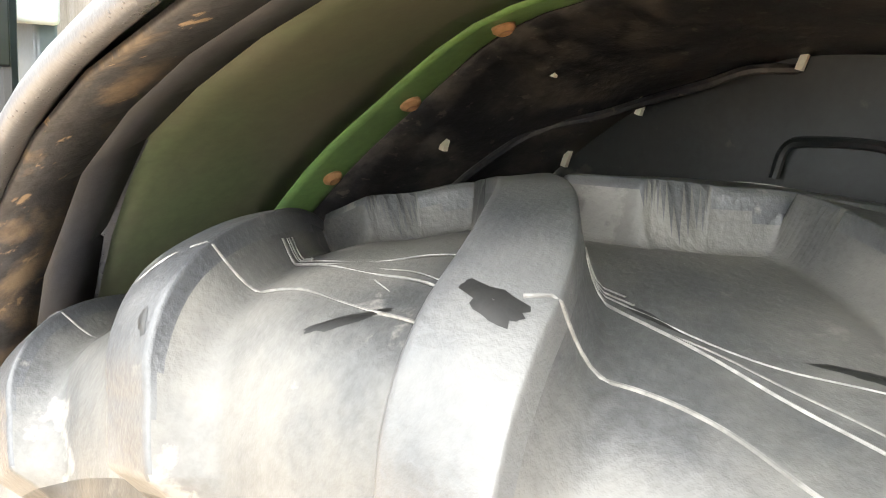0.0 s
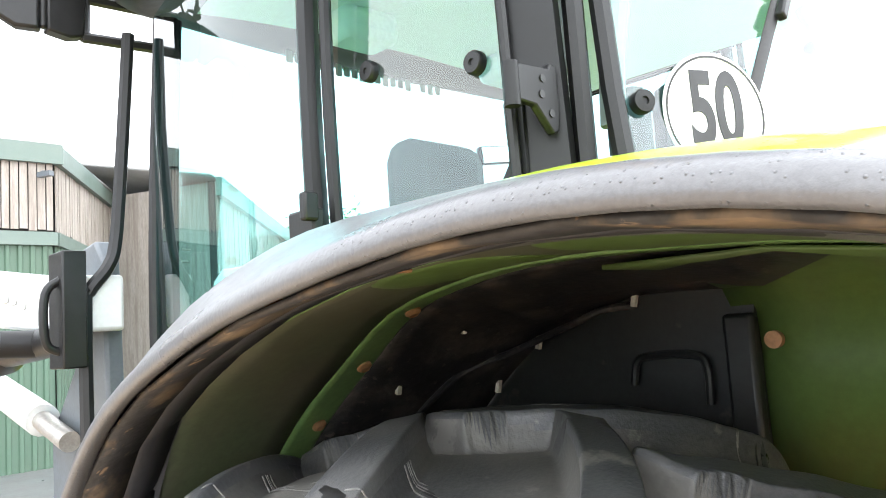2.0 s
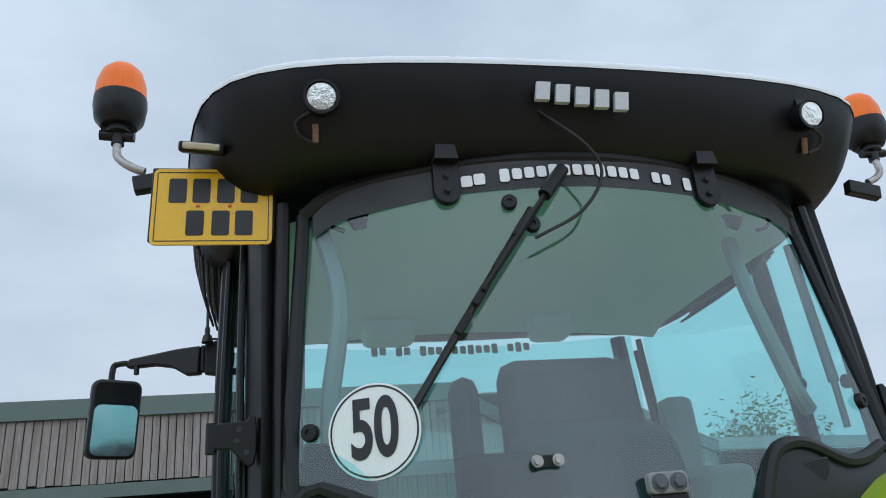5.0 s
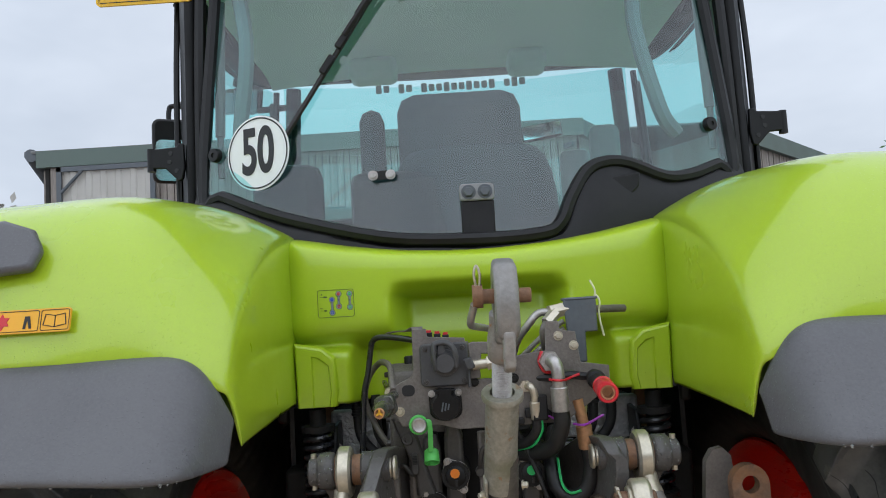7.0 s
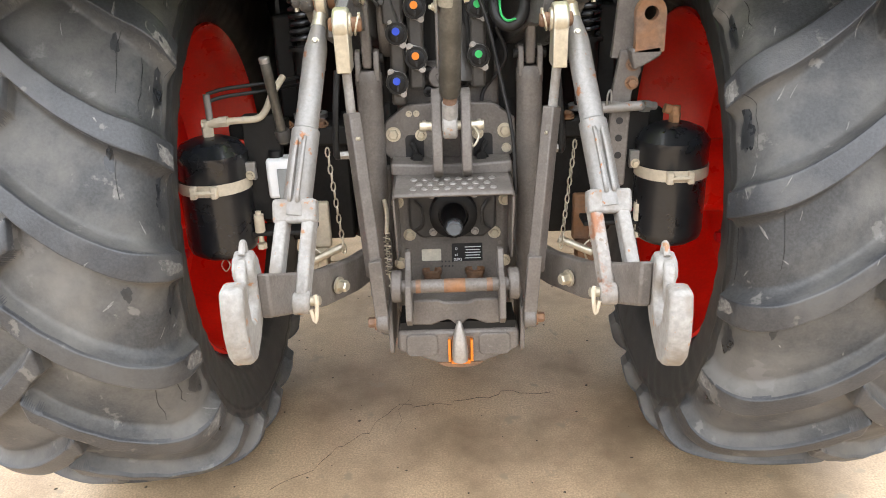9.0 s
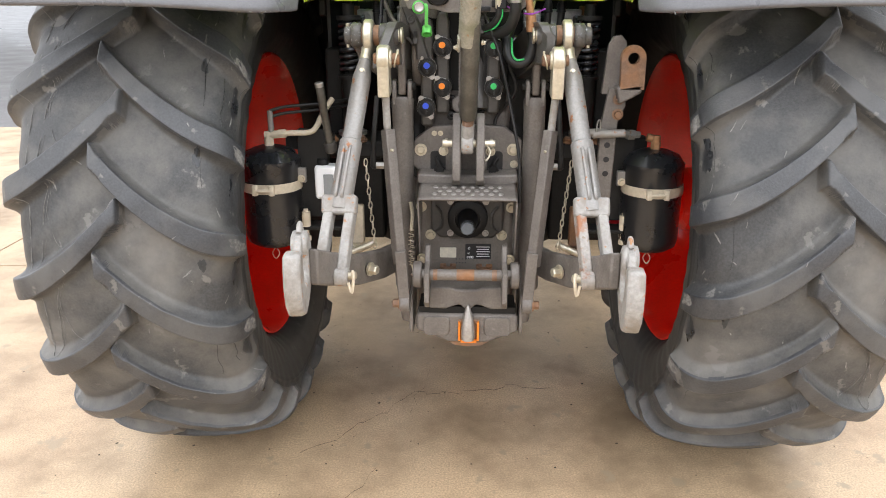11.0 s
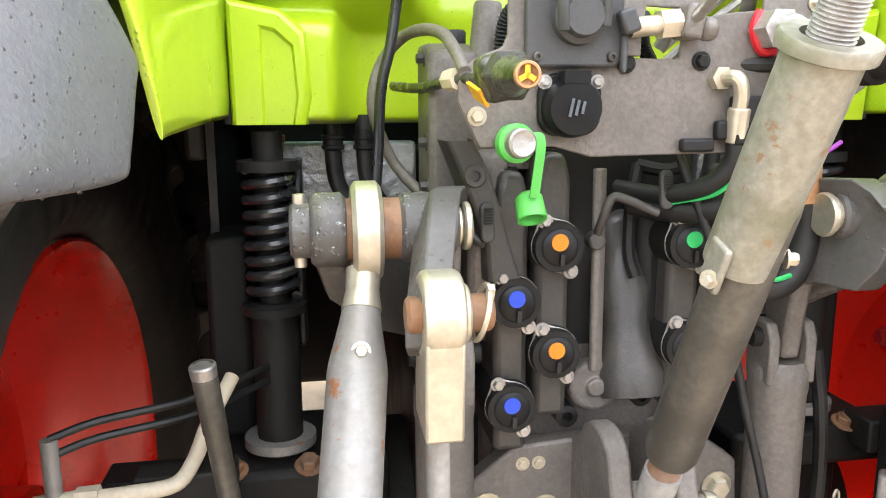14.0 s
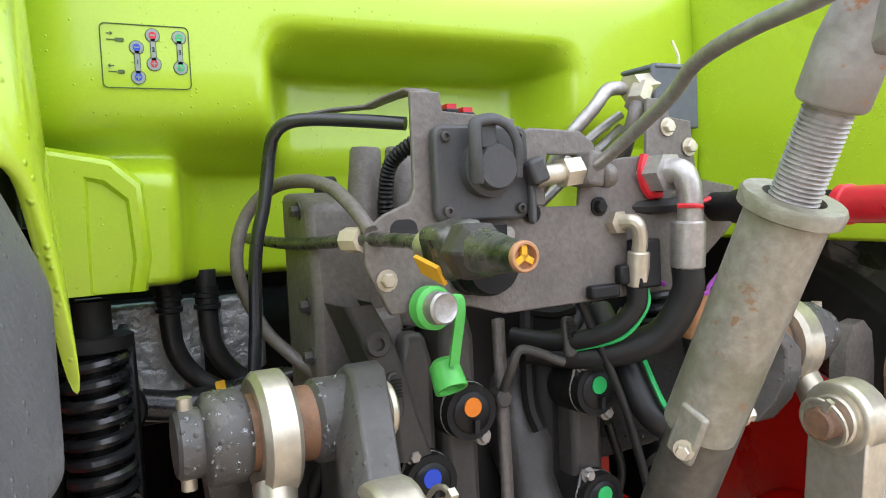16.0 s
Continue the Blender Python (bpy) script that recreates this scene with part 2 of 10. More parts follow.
M = dict(
    lime=mat("lime_paint", (0.40, 0.575, 0.022), 0.32, coat=0.7, vary=0.03, fine=300, bump=0.02, dirt=(0.36, 0.47, 0.02), amount=0.25, scale=3, drops=0.55),
    lime_low=mat("lime_paint_plain", (0.42, 0.60, 0.018), 0.34, coat=0.5, vary=0.03, fine=300, bump=0.02, dirt=(0.34, 0.45, 0.02), amount=0.25, scale=3, drops=0.12),
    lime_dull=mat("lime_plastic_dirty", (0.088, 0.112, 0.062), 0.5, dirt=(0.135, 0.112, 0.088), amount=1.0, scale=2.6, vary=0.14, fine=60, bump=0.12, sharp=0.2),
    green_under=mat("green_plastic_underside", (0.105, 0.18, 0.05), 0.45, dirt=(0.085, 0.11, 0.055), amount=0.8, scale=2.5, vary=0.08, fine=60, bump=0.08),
    panel_dark=mat("dark_splash_plastic", (0.018, 0.021, 0.022), 0.42, vary=0.2, dirt=(0.012, 0.013, 0.013), amount=0.7, scale=4, bump=0.2, spots=(0.05, 0.047, 0.042)),
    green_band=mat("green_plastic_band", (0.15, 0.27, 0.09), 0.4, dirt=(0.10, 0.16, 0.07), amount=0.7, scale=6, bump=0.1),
    flap=mat("wet_grey_rubber", (0.100, 0.100, 0.106), 0.33, vary=0.12, fine=220, bump=0.25, dirt=(0.14, 0.14, 0.145), amount=0.5, scale=5, drops=0.4, drop_scale=230),
    liner=mat("black_liner", (0.012, 0.012, 0.014), 0.5, dirt=(0.080, 0.069, 0.058), amount=0.7, scale=15, vary=0.5, bump=0.7, fine=60, sharp=0.10, spots=(0.075, 0.066, 0.056)),
    strip=mat("black_rubber_strip", (0.036, 0.037, 0.043), 0.5, vary=0.15, bump=0.15, dirt=(0.06, 0.058, 0.056), amount=0.5, scale=9),
    lip=mat("muddy_rubber_lip", (0.03, 0.03, 0.033), 0.65, dirt=(0.20, 0.145, 0.095), amount=0.9, scale=10, vary=0.4, fine=70, bump=0.6, sharp=0.07, spots=(0.24, 0.17, 0.11)),
    tyre=mat("tyre_rubber", (0.054, 0.055, 0.056), 0.52, vary=0.25, fine=150, bump=0.4, dirt=(0.178, 0.168, 0.152), amount=0.9, scale=4.2, sharp=0.14, spots=(0.165, 0.157, 0.147), spec=0.45),
    lug=mat("tyre_lug_rubber", (0.046, 0.048, 0.052), 0.42, vary=0.25, fine=170, bump=0.4, spots=(0.135, 0.13, 0.122), dirt=(0.105, 0.104, 0.102), amount=0.8, scale=4.5, sharp=0.09, spec=0.6),
    side_wall=mat("tyre_side_wall", (0.030, 0.030, 0.030), 0.5, vary=0.2, fine=110, bump=0.3, dirt=(0.05, 0.047, 0.043), amount=0.7, scale=5, spots=(0.06, 0.057, 0.053)),
    gap=mat("black_crack", (0.012, 0.012, 0.012), 0.45, vary=0.2),
    worn_rubber=mat("worn_rubber", (0.22, 0.212, 0.20), 0.7, vary=0.35, fine=160, bump=0.6, dirt=(0.10, 0.098, 0.094), amount=0.85, scale=32, sharp=0.08),
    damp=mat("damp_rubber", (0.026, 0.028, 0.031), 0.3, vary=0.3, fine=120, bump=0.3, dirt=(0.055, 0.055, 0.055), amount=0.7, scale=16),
    scuff=mat("scuffed_mould_line", (0.17, 0.165, 0.155), 0.6, vary=0.4, fine=120, bump=0.4, dirt=(0.09, 0.088, 0.084), amount=0.8, scale=26, sharp=0.05),
    red=mat("red_rim_paint", (0.95, 0.022, 0.010), 0.32, vary=0.06, dirt=(0.62, 0.02, 0.012), amount=0.25, scale=5, coat=0.3, bump=0.05),
    grey=mat("grey_cast_paint", (0.158, 0.139, 0.123), 0.45, vary=0.18, fine=170, bump=0.5, dirt=(0.090, 0.078, 0.068), amount=0.6, scale=13, spots=(0.175, 0.155, 0.139)),
    grey_wet=mat("wet_grey_cast_paint", (0.10, 0.095, 0.09), 0.36, vary=0.12, fine=120, bump=0.3, dirt=(0.065, 0.06, 0.055), amount=0.6, scale=9, spots=(0.13, 0.12, 0.11), drops=0.7, drop_scale=115),
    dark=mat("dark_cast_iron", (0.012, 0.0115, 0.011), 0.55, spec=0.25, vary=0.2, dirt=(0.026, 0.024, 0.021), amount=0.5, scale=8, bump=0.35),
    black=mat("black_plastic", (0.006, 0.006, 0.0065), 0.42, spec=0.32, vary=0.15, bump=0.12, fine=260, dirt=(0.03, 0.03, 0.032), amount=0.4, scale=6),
    rubber=mat("black_hose_rubber", (0.012, 0.012, 0.0125), 0.45, spec=0.4, vary=0.2, bump=0.2, dirt=(0.035, 0.033, 0.030), amount=0.5, scale=14),
    tank=mat("black_tank_enamel", (0.012, 0.013, 0.016), 0.28, vary=0.2, bump=0.05, dirt=(0.035, 0.034, 0.033), amount=0.5, scale=8, coat=0.3),
    cab=mat("cab_black_paint", (0.005, 0.0053, 0.006), 0.40, spec=0.3, vary=0.1, bump=0.05, dirt=(0.009, 0.009, 0.0095), amount=0.4, scale=5),
    white=mat("white_roof_paint", (0.72, 0.74, 0.74), 0.35, vary=0.03, bump=0.03),
    steel=mat("worn_steel", (0.47, 0.45, 0.43), 0.42, metal=0.75, vary=0.15, bump=0.3, fine=140, dirt=(0.25, 0.22, 0.19), amount=0.6, scale=10),
    zinc=mat("zinc_plating", (0.62, 0.57, 0.46), 0.38, metal=0.7, vary=0.12, bump=0.15, dirt=(0.40, 0.34, 0.24), amount=0.6, scale=16),
    bare=mat("galvanised_paint", (0.265, 0.257, 0.245), 0.42, metal=0.3, vary=0.14, bump=0.35, fine=110, dirt=(0.24, 0.21, 0.18), amount=0.6, scale=9, spots=(0.30, 0.13, 0.06)),
    rust=mat("rusty_steel", (0.21, 0.125, 0.08), 0.65, metal=0.2, vary=0.25, bump=0.5, dirt=(0.33, 0.15, 0.06), amount=0.7, scale=16),
    rusty_paint=mat("rusting_pale_paint", (0.31, 0.285, 0.26), 0.6, vary=0.2, bump=0.6, fine=80, dirt=(0.30, 0.125, 0.06), amount=0.95, scale=18, sharp=0.05, spots=(0.24, 0.19, 0.15)),
    hook=mat("pale_hook_paint", (0.31, 0.295, 0.275), 0.55, vary=0.18, bump=0.6, fine=80, dirt=(0.22, 0.19, 0.16), amount=0.7, scale=13, sharp=0.07, spots=(0.34, 0.17, 0.085)),
    cream=mat("cream_strap", (0.60, 0.52, 0.40), 0.6, vary=0.1, bump=0.2, dirt=(0.40, 0.32, 0.22), amount=0.5, scale=18),
    plate=mat("yellow_plate", (0.80, 0.46, 0.012), 0.3, vary=0.03, bump=0.02),
    ink=mat("black_ink", (0.012, 0.012, 0.013), 0.45, vary=0.1, bump=0.02),
    white_film=mat("white_film", (0.82, 0.83, 0.84), 0.35, vary=0.02, bump=0.02),
    silver=mat("silver_lettering", (0.5, 0.51, 0.51), 0.4, vary=0.05),
    orange_cap=mat("orange_plastic", (0.80, 0.22, 0.02), 0.4, vary=0.05),
    blue_cap=mat("blue_plastic", (0.02, 0.07, 0.55), 0.4, vary=0.05),
    green_cap=mat("green_plastic", (0.02, 0.45, 0.12), 0.4, vary=0.05),
    bright_green=mat("bright_green_plastic", (0.10, 0.52, 0.10), 0.45, vary=0.06),
    red_plastic=mat("red_plastic", (0.60, 0.02, 0.03), 0.35, vary=0.08),
    yellow=mat("yellow_plastic", (0.75, 0.40, 0.02), 0.45, vary=0.06),
    grease=mat("greasy_steel", (0.13, 0.125, 0.11), 0.3, metal=0.5, vary=0.25, bump=0.4, fine=160, dirt=(0.022, 0.036, 0.014), amount=0.9, scale=38, sharp=0.06),
    purple=mat("purple_tie", (0.35, 0.05, 0.45), 0.45),
    tie=mat("pale_cable_tie", (0.75, 0.75, 0.50), 0.5),
    copper=mat("copper_sleeve", (0.50, 0.27, 0.14), 0.5, metal=0.5, vary=0.15, bump=0.25),
    sticker=mat("orange_warning_film", (0.85, 0.42, 0.02), 0.4, vary=0.03),
    seat=mat("seat_fabric", (0.036, 0.041, 0.045), 0.8, vary=0.04, bump=0.02),
    lining=mat("grey_cab_lining", (0.62, 0.74, 0.80), 0.8, vary=0.06, bump=0.2),
    cabgrey=mat("grey_cab_plastic", (0.26, 0.27, 0.27), 0.6, vary=0.06, bump=0.1),
    lamp=mat("lamp_reflector", (0.75, 0.76, 0.74), 0.15, metal=0.6, vary=0.1, bump=0.8, fine=60, relief=0.004),
    amber=mat("amber_lens", (0.88, 0.17, 0.01), 0.42, coat=0.1, spec=0.3, vary=0.06, stretch=(1, 1, 0.02), fine=140, bump=0.6),
    red_lens=mat("red_lens", (0.60, 0.02, 0.015), 0.2, coat=0.6, vary=0.08),
    loader=mat("loader_grey_paint", (0.55, 0.57, 0.58), 0.4, vary=0.05, bump=0.08, dirt=(0.42, 0.43, 0.43), amount=0.5, scale=4),
    loader_dark=mat("loader_bracket_paint", (0.09, 0.105, 0.12), 0.45, vary=0.1, bump=0.15, dirt=(0.13, 0.13, 0.13), amount=0.4),
    concrete=mat("wet_concrete", (0.54, 0.39, 0.245), 0.36, vary=0.3, fine=140, bump=0.35, dirt=(0.27, 0.187, 0.115), amount=0.9, scale=2.3, sharp=0.13, spots=(0.38, 0.29, 0.19), relief=0.004),
    crack=mat("crack_fill", (0.09, 0.07, 0.05), 0.9),
    tarmac=mat("wet_tarmac", (0.10, 0.10, 0.105), 0.35, vary=0.3, fine=35, bump=0.5, dirt=(0.16, 0.15, 0.14), amount=0.5, scale=1.0),
    grass=mat("grass_field", (0.09, 0.16, 0.035), 0.9, vary=0.3, fine=6, bump=0.8, dirt=(0.13, 0.17, 0.05), amount=0.6, scale=0.15),
    timber=mat("weathered_boards", (0.30, 0.265, 0.235), 0.8, vary=0.22, fine=18, bump=0.5, dirt=(0.17, 0.14, 0.115), amount=0.7, scale=1.6, stretch=(6, 6, 0.5)),
    sheet_green=mat("green_box_sheet", (0.055, 0.105, 0.07), 0.5, vary=0.1, bump=0.1, dirt=(0.08, 0.11, 0.08), amount=0.4, scale=1.0),
    fascia=mat("green_grey_fascia", (0.10, 0.14, 0.12), 0.5, vary=0.1, dirt=(0.15, 0.17, 0.15), amount=0.4, scale=1.0),
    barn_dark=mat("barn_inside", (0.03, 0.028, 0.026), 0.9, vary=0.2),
    cement=mat("cement_roof_sheet", (0.22, 0.22, 0.215), 0.8, vary=0.15, dirt=(0.15, 0.15, 0.14), amount=0.5, scale=1.0),
    brick=mat("red_roof_sheet", (0.22, 0.08, 0.065), 0.7, vary=0.1),
    door_grey=mat("galvanised_door_sheet", (0.50, 0.48, 0.44), 0.5, vary=0.05, dirt=(0.40, 0.38, 0.34), amount=0.4, scale=1.0),
    bark=mat("bark", (0.10, 0.08, 0.06), 0.9, vary=0.3, bump=0.8),
    leaf=mat("leaves", (0.055, 0.12, 0.025), 0.6, vary=0.4, fine=4),
    blossom=mat("blossom", (0.55, 0.52, 0.47), 0.8, vary=0.25, fine=4),
    foil=mat("foil_lagging", (0.42, 0.42, 0.41), 0.35, metal=0.6, vary=0.15, fine=70, bump=0.9, relief=0.006),
    mirror=mat("mirror_glass", (0.8, 0.82, 0.82), 0.03, metal=1.0, vary=0.01, bump=0.0),
    glass=glass_mat("cab_glass", (0.60, 0.91, 0.90), 0.105),
    water=glass_mat("water_bead", (0.9, 0.92, 0.93), 0.12),
    cast=mat("dark_valve_casting", (0.062, 0.056, 0.05), 0.42, vary=0.15, fine=120, bump=0.35, dirt=(0.028, 0.026, 0.024), amount=0.8, scale=10),
    socket=mat("dusty_black_plastic", (0.052, 0.052, 0.054), 0.5, vary=0.12, fine=200, bump=0.2, dirt=(0.085, 0.082, 0.078), amount=0.5, scale=20),
    sleeve=mat("worn_sleeve_paint", (0.30, 0.282, 0.228), 0.4, metal=0.25, vary=0.18, fine=130, bump=0.4, dirt=(0.185, 0.182, 0.118), amount=0.85, scale=13, sharp=0.07, spots=(0.28, 0.185, 0.11)),
    dull_sleeve=mat("oily_brown_grey_steel", (0.115, 0.105, 0.088), 0.38, metal=0.3, vary=0.2, fine=120, bump=0.3, dirt=(0.075, 0.068, 0.055), amount=0.8, scale=14, sharp=0.08),
    sign=mat("grey_sign_film", (0.27, 0.31, 0.29), 0.4, vary=0.03),
    plate_label=mat("pale_label", (0.62, 0.58, 0.48), 0.5),
    lime_decal=mat("decal_olive_line", (0.07, 0.12, 0.03), 0.5),
)


# ---- mesh helpers ----
# added to the place of every direct part of a thing: lets one assembly of the tractor stand further back or forward
OFFSET = Vector((0, 0, 0))


def part(name, bm, material, parent=None, label="", smooth=40, bevel=0.0, subsurf=0, thick=0.0):
    """Links a bmesh as ONE mesh object, under its thing or part."""
    bmesh.ops.recalc_face_normals(bm, faces=bm.faces)
    me = bpy.data.meshes.new(name)
    bm.to_mesh(me)
    bm.free()
    me.materials.append(M[material] if isinstance(material, str) else material)
    ob = new(name, me)
    if smooth:
        me.shade_smooth()
        if not subsurf:
            me.set_sharp_from_angle(angle=radians(smooth))
    if thick:
        s = ob.modifiers.new("thickness", "SOLIDIFY")
        s.thickness, s.offset = thick, 0
    if bevel:
        s = ob.modifiers.new("edges", "BEVEL")
        s.width, s.segments, s.limit_method, s.angle_limit = bevel, 2, "ANGLE", radians(40)
    if subsurf:
        s = ob.modifiers.new("round", "SUBSURF")
        s.levels = s.render_levels = subsurf
        s.boundary_smooth = "PRESERVE_CORNERS"
    if parent is not None:
        ob.parent = parent
        if parent.parent is None:
            ob.location = OFFSET
    if label:
        ob["label"] = label
    return ob


def thing(name, label, category, group="", kind=""):
    return tagged(new(name), label, category, group, kind)


def B():
    return bmesh.new()


def box(bm, c, s, m=None, rot=(0, 0, 0)):
    """A box with centre c and size s, turned by rot degrees."""
    t = (m or Matrix()) @ pose(*c, *rot) @ Matrix.Diagonal((*s, 1))
    bmesh.ops.create_cube(bm, size=1, matrix=t)
    return bm


def orient(a, b):
    a, b = Vector(a), Vector(b)
    d = b - a
    return Matrix.Translation(a) @ d.to_track_quat("Z", "Y").to_matrix().to_4x4(), d.length


def lathe(bm, a, b, profile, seg=20, close=True):
    """Turns a profile of (distance along a->b as metres, radius) round the line a->b."""
    m, _ = orient(a, b)
    rings = []
    for h, r in profile:
        rings.append([bm.verts.new(m @ Vector((max(r, 1e-4) * math.cos(2 * math.pi * i / seg), max(r, 1e-4) * math.sin(2 * math.pi * i / seg), h))) for i in range(seg)])
    for p, q in zip(rings, rings[1:]):
        for i in range(seg):
            bm.faces.new((p[i], p[(i + 1) % seg], q[(i + 1) % seg], q[i]))
    if close:
        bm.faces.new(rings[0][::-1]), bm.faces.new(rings[-1])
    return bm


def rod(bm, a, b, r, r2=None, seg=14, edge=0.0):
    _, d = orient(a, b)
    r2 = r if r2 is None else r2
    e = min(edge, d / 3)
    prof = [(0, r), (d, r2)] if not e else [(0, r - e), (e, r), (d - e, r2), (d, r2 - e)]
    return lathe(bm, a, b, prof, seg)


def spline(pts, n=6):
    """A smooth line through the points."""
    p = [Vector(v) for v in pts]
    p = [p[0] * 2 - p[1]] + p + [p[-1] * 2 - p[-2]]
    out = []
    for i in range(1, len(p) - 2):
        for k in range(n):
            t = k / n
            out.append(0.5 * ((2 * p[i]) + (p[i + 1] - p[i - 1]) * t + (2 * p[i - 1] - 5 * p[i] + 4 * p[i + 1] - p[i + 2]) * t * t + (3 * p[i] - p[i - 1] - 3 * p[i + 1] + p[i + 2]) * t ** 3))
    return out + [p[-2]]


def tube(bm, pts, r, seg=10, n=6, flat=None, ribs=0.0):
    """A round tube along a smooth line; flat squeezes it, ribs makes it corrugated."""
    line = spline(pts, n) if n > 1 else [Vector(p) for p in pts]
    if ribs:
        fine, step = [], ribs / 2
        for a, b in zip(line, line[1:]):
            k = max(1, int((b - a).length / step))
            fine += [a.lerp(b, i / k) for i in range(k)]
        line = fine + [line[-1]]
    up, rings = None, []
    for i, p in enumerate(line):
        d = (line[min(i + 1, len(line) - 1)] - line[max(i - 1, 0)]).normalized()
        if up is None:
            up = d.orthogonal().normalized()
        up = (up - d * up.dot(d)).normalized()
        side = d.cross(up)
        rr = r * (1.0 if not ribs or i % 2 else 0.84)
        rings.append([bm.verts.new(p + rr * (math.cos(2 * math.pi * k / seg) * up + (flat or 1) * math.sin(2 * math.pi * k / seg) * side)) for k in range(seg)])
    for p, q in zip(rings, rings[1:]):
        for k in range(seg):
            bm.faces.new((p[k], p[(k + 1) % seg], q[(k + 1) % seg], q[k]))
    bm.faces.new(rings[0][::-1]), bm.faces.new(rings[-1])
    return bm


def prism(bm, poly, depth, m):
    """A flat polygon in the plane of m's x and y, drawn out along its z."""
    lo = [bm.verts.new(m @ Vector((x, y, 0))) for x, y in poly]
    hi = [bm.verts.new(m @ Vector((x, y, depth))) for x, y in poly]
    bm.faces.new(lo[::-1]), bm.faces.new(hi)
    for i in range(len(poly)):
        j = (i + 1) % len(poly)
        bm.faces.new((lo[i], lo[j], hi[j], hi[i]))
    return bm


def plate_xz(bm, poly, y, depth):
    """A plate that faces the rear: polygon of (x, z), from y forward by depth."""
    return prism(bm, poly, -depth, Matrix(((1, 0, 0, 0), (0, 0, -1, y), (0, 1, 0, 0), (0, 0, 0, 1))))


def plate_yz(bm, poly, x, depth):
    """A plate that faces the side: polygon of (y, z), from x by depth."""
    return prism(bm, poly, depth, Matrix(((0, 0, 1, x), (1, 0, 0, 0), (0, 1, 0, 0), (0, 0, 0, 1))))


def plate_xy(bm, poly, z, depth):
    return prism(bm, poly, depth, Matrix.Translation((0, 0, z)))


def grid(bm, rows, wrap=False):
    """A sheet through rows of points."""
    v = [[bm.verts.new(p) for p in row] for row in rows]
    for a, b in zip(v, v[1:]):
        k = len(a)
        for i in range(k if wrap else k - 1):
            bm.faces.new((a[i], a[(i + 1) % k], b[(i + 1) % k], b[i]))
    return bm


def lerp_at(table, x):
    """Piecewise linear value from pairs."""
    if x <= table[0][0]:
        return table[0][1]
    for (a, u), (b, v) in zip(table, table[1:]):
        if x <= b:
            return u + (v - u) * (x - a) / (b - a)
    return table[-1][1]


def round_poly(w, h, r, n=5, cx=0.0, cy=0.0):
    out = []
    for sx, sy, a0 in ((1, 1, 0), (-1, 1, 90), (-1, -1, 180), (1, -1, 270)):
        for k in range(n + 1):
            a = radians(a0 + 90 * k / n)
            out.append((cx + sx * (w / 2 - r) + r * math.cos(a), cy + sy * (h / 2 - r) + r * math.sin(a)))
    return out


def bolt(parent, p, d, r=0.012, h=0.009, material="zinc", name="bolt"):
    """A hexagon head on a washer at p that points along d."""
    bm, p, d = B(), Vector(p), Vector(d).normalized()
    lathe(bm, p, p + d, [(0, r * 1.45), (h * 0.25, r * 1.45)], 14)
    lathe(bm, p + d * h * 0.25, p + d, [(0, r), (h * 0.8, r), (h, r * 0.82)], 6)
    return part(name, bm, material, parent, smooth=25)


def words(name, body, size, m, material, parent, xs=1.0, depth=0.0006, align="CENTER", label="", bold=0.0):
    cu = bpy.data.curves.new(name, "FONT")
    cu.body, cu.size, cu.align_x, cu.align_y, cu.extrude = body, size, align, "CENTER", depth
    cu.offset = bold
    cu.materials.append(M[material])
    ob = new(name, cu)
    ob.parent = parent
    ob.matrix_local = m @ Matrix.Diagonal((xs, 1, 1, 1))
    if label:
        ob["label"] = label
    return ob


def facing(p, normal, up=(0, 0, 1)):
    """A frame at p whose z is the normal and whose y is up: for signs and plates."""
    z = Vector(normal).normalized()
    x = Vector(up).cross(z).normalized()
    y = z.cross(x)
    return Matrix.Translation(p) @ Matrix((x, y, z)).transposed().to_4x4()


BACK = (0, -1, 0)


# ---- ground ----
def sheet(name, x0, x1, y0, y1, z, material, n=1):
    bm = B()
    grid(bm, [[(x0 + (x1 - x0) * i / n, y0 + (y1 - y0) * j / n, z) for i in range(n + 1)] for j in range(n + 1)])
    return part(name, bm, material)


GROUND = 0.055
ground = tagged(sheet("ground", -1500, 1500, -1500, 1500, -0.012, "tarmac"), "wet dark tarmac farm yard reaching the fields", "ground", kind="structure")
ground.location.z = GROUND
slab_lines = [-14.0, -9.2, -4.35, 1.6, 6.7]
pavement = tagged(new("pavement"), "sandy wet concrete yard slabs under the tractor", "pavement", kind="structure")
pavement.location.z = GROUND
for j, (y0, y1) in enumerate(zip(slab_lines, slab_lines[1:])):
    for i, (x0, x1) in enumerate(zip((-14, -8.4, -3.2, 2.7, 8.0), (-8.4, -3.2, 2.7, 8.0, 13.0))):
        bm = B()
        box(bm, ((x0 + x1) / 2, (y0 + y1) / 2, -0.05), (x1 - x0 - 0.012, y1 - y0 - 0.012, 0.1))
        part("slab", bm, "concrete", pavement)
bm = B()
box(bm, (-0.5, -3.65, -0.058), (27.0, 20.7, 0.1))
part("joint_bed", bm, "crack", pavement)
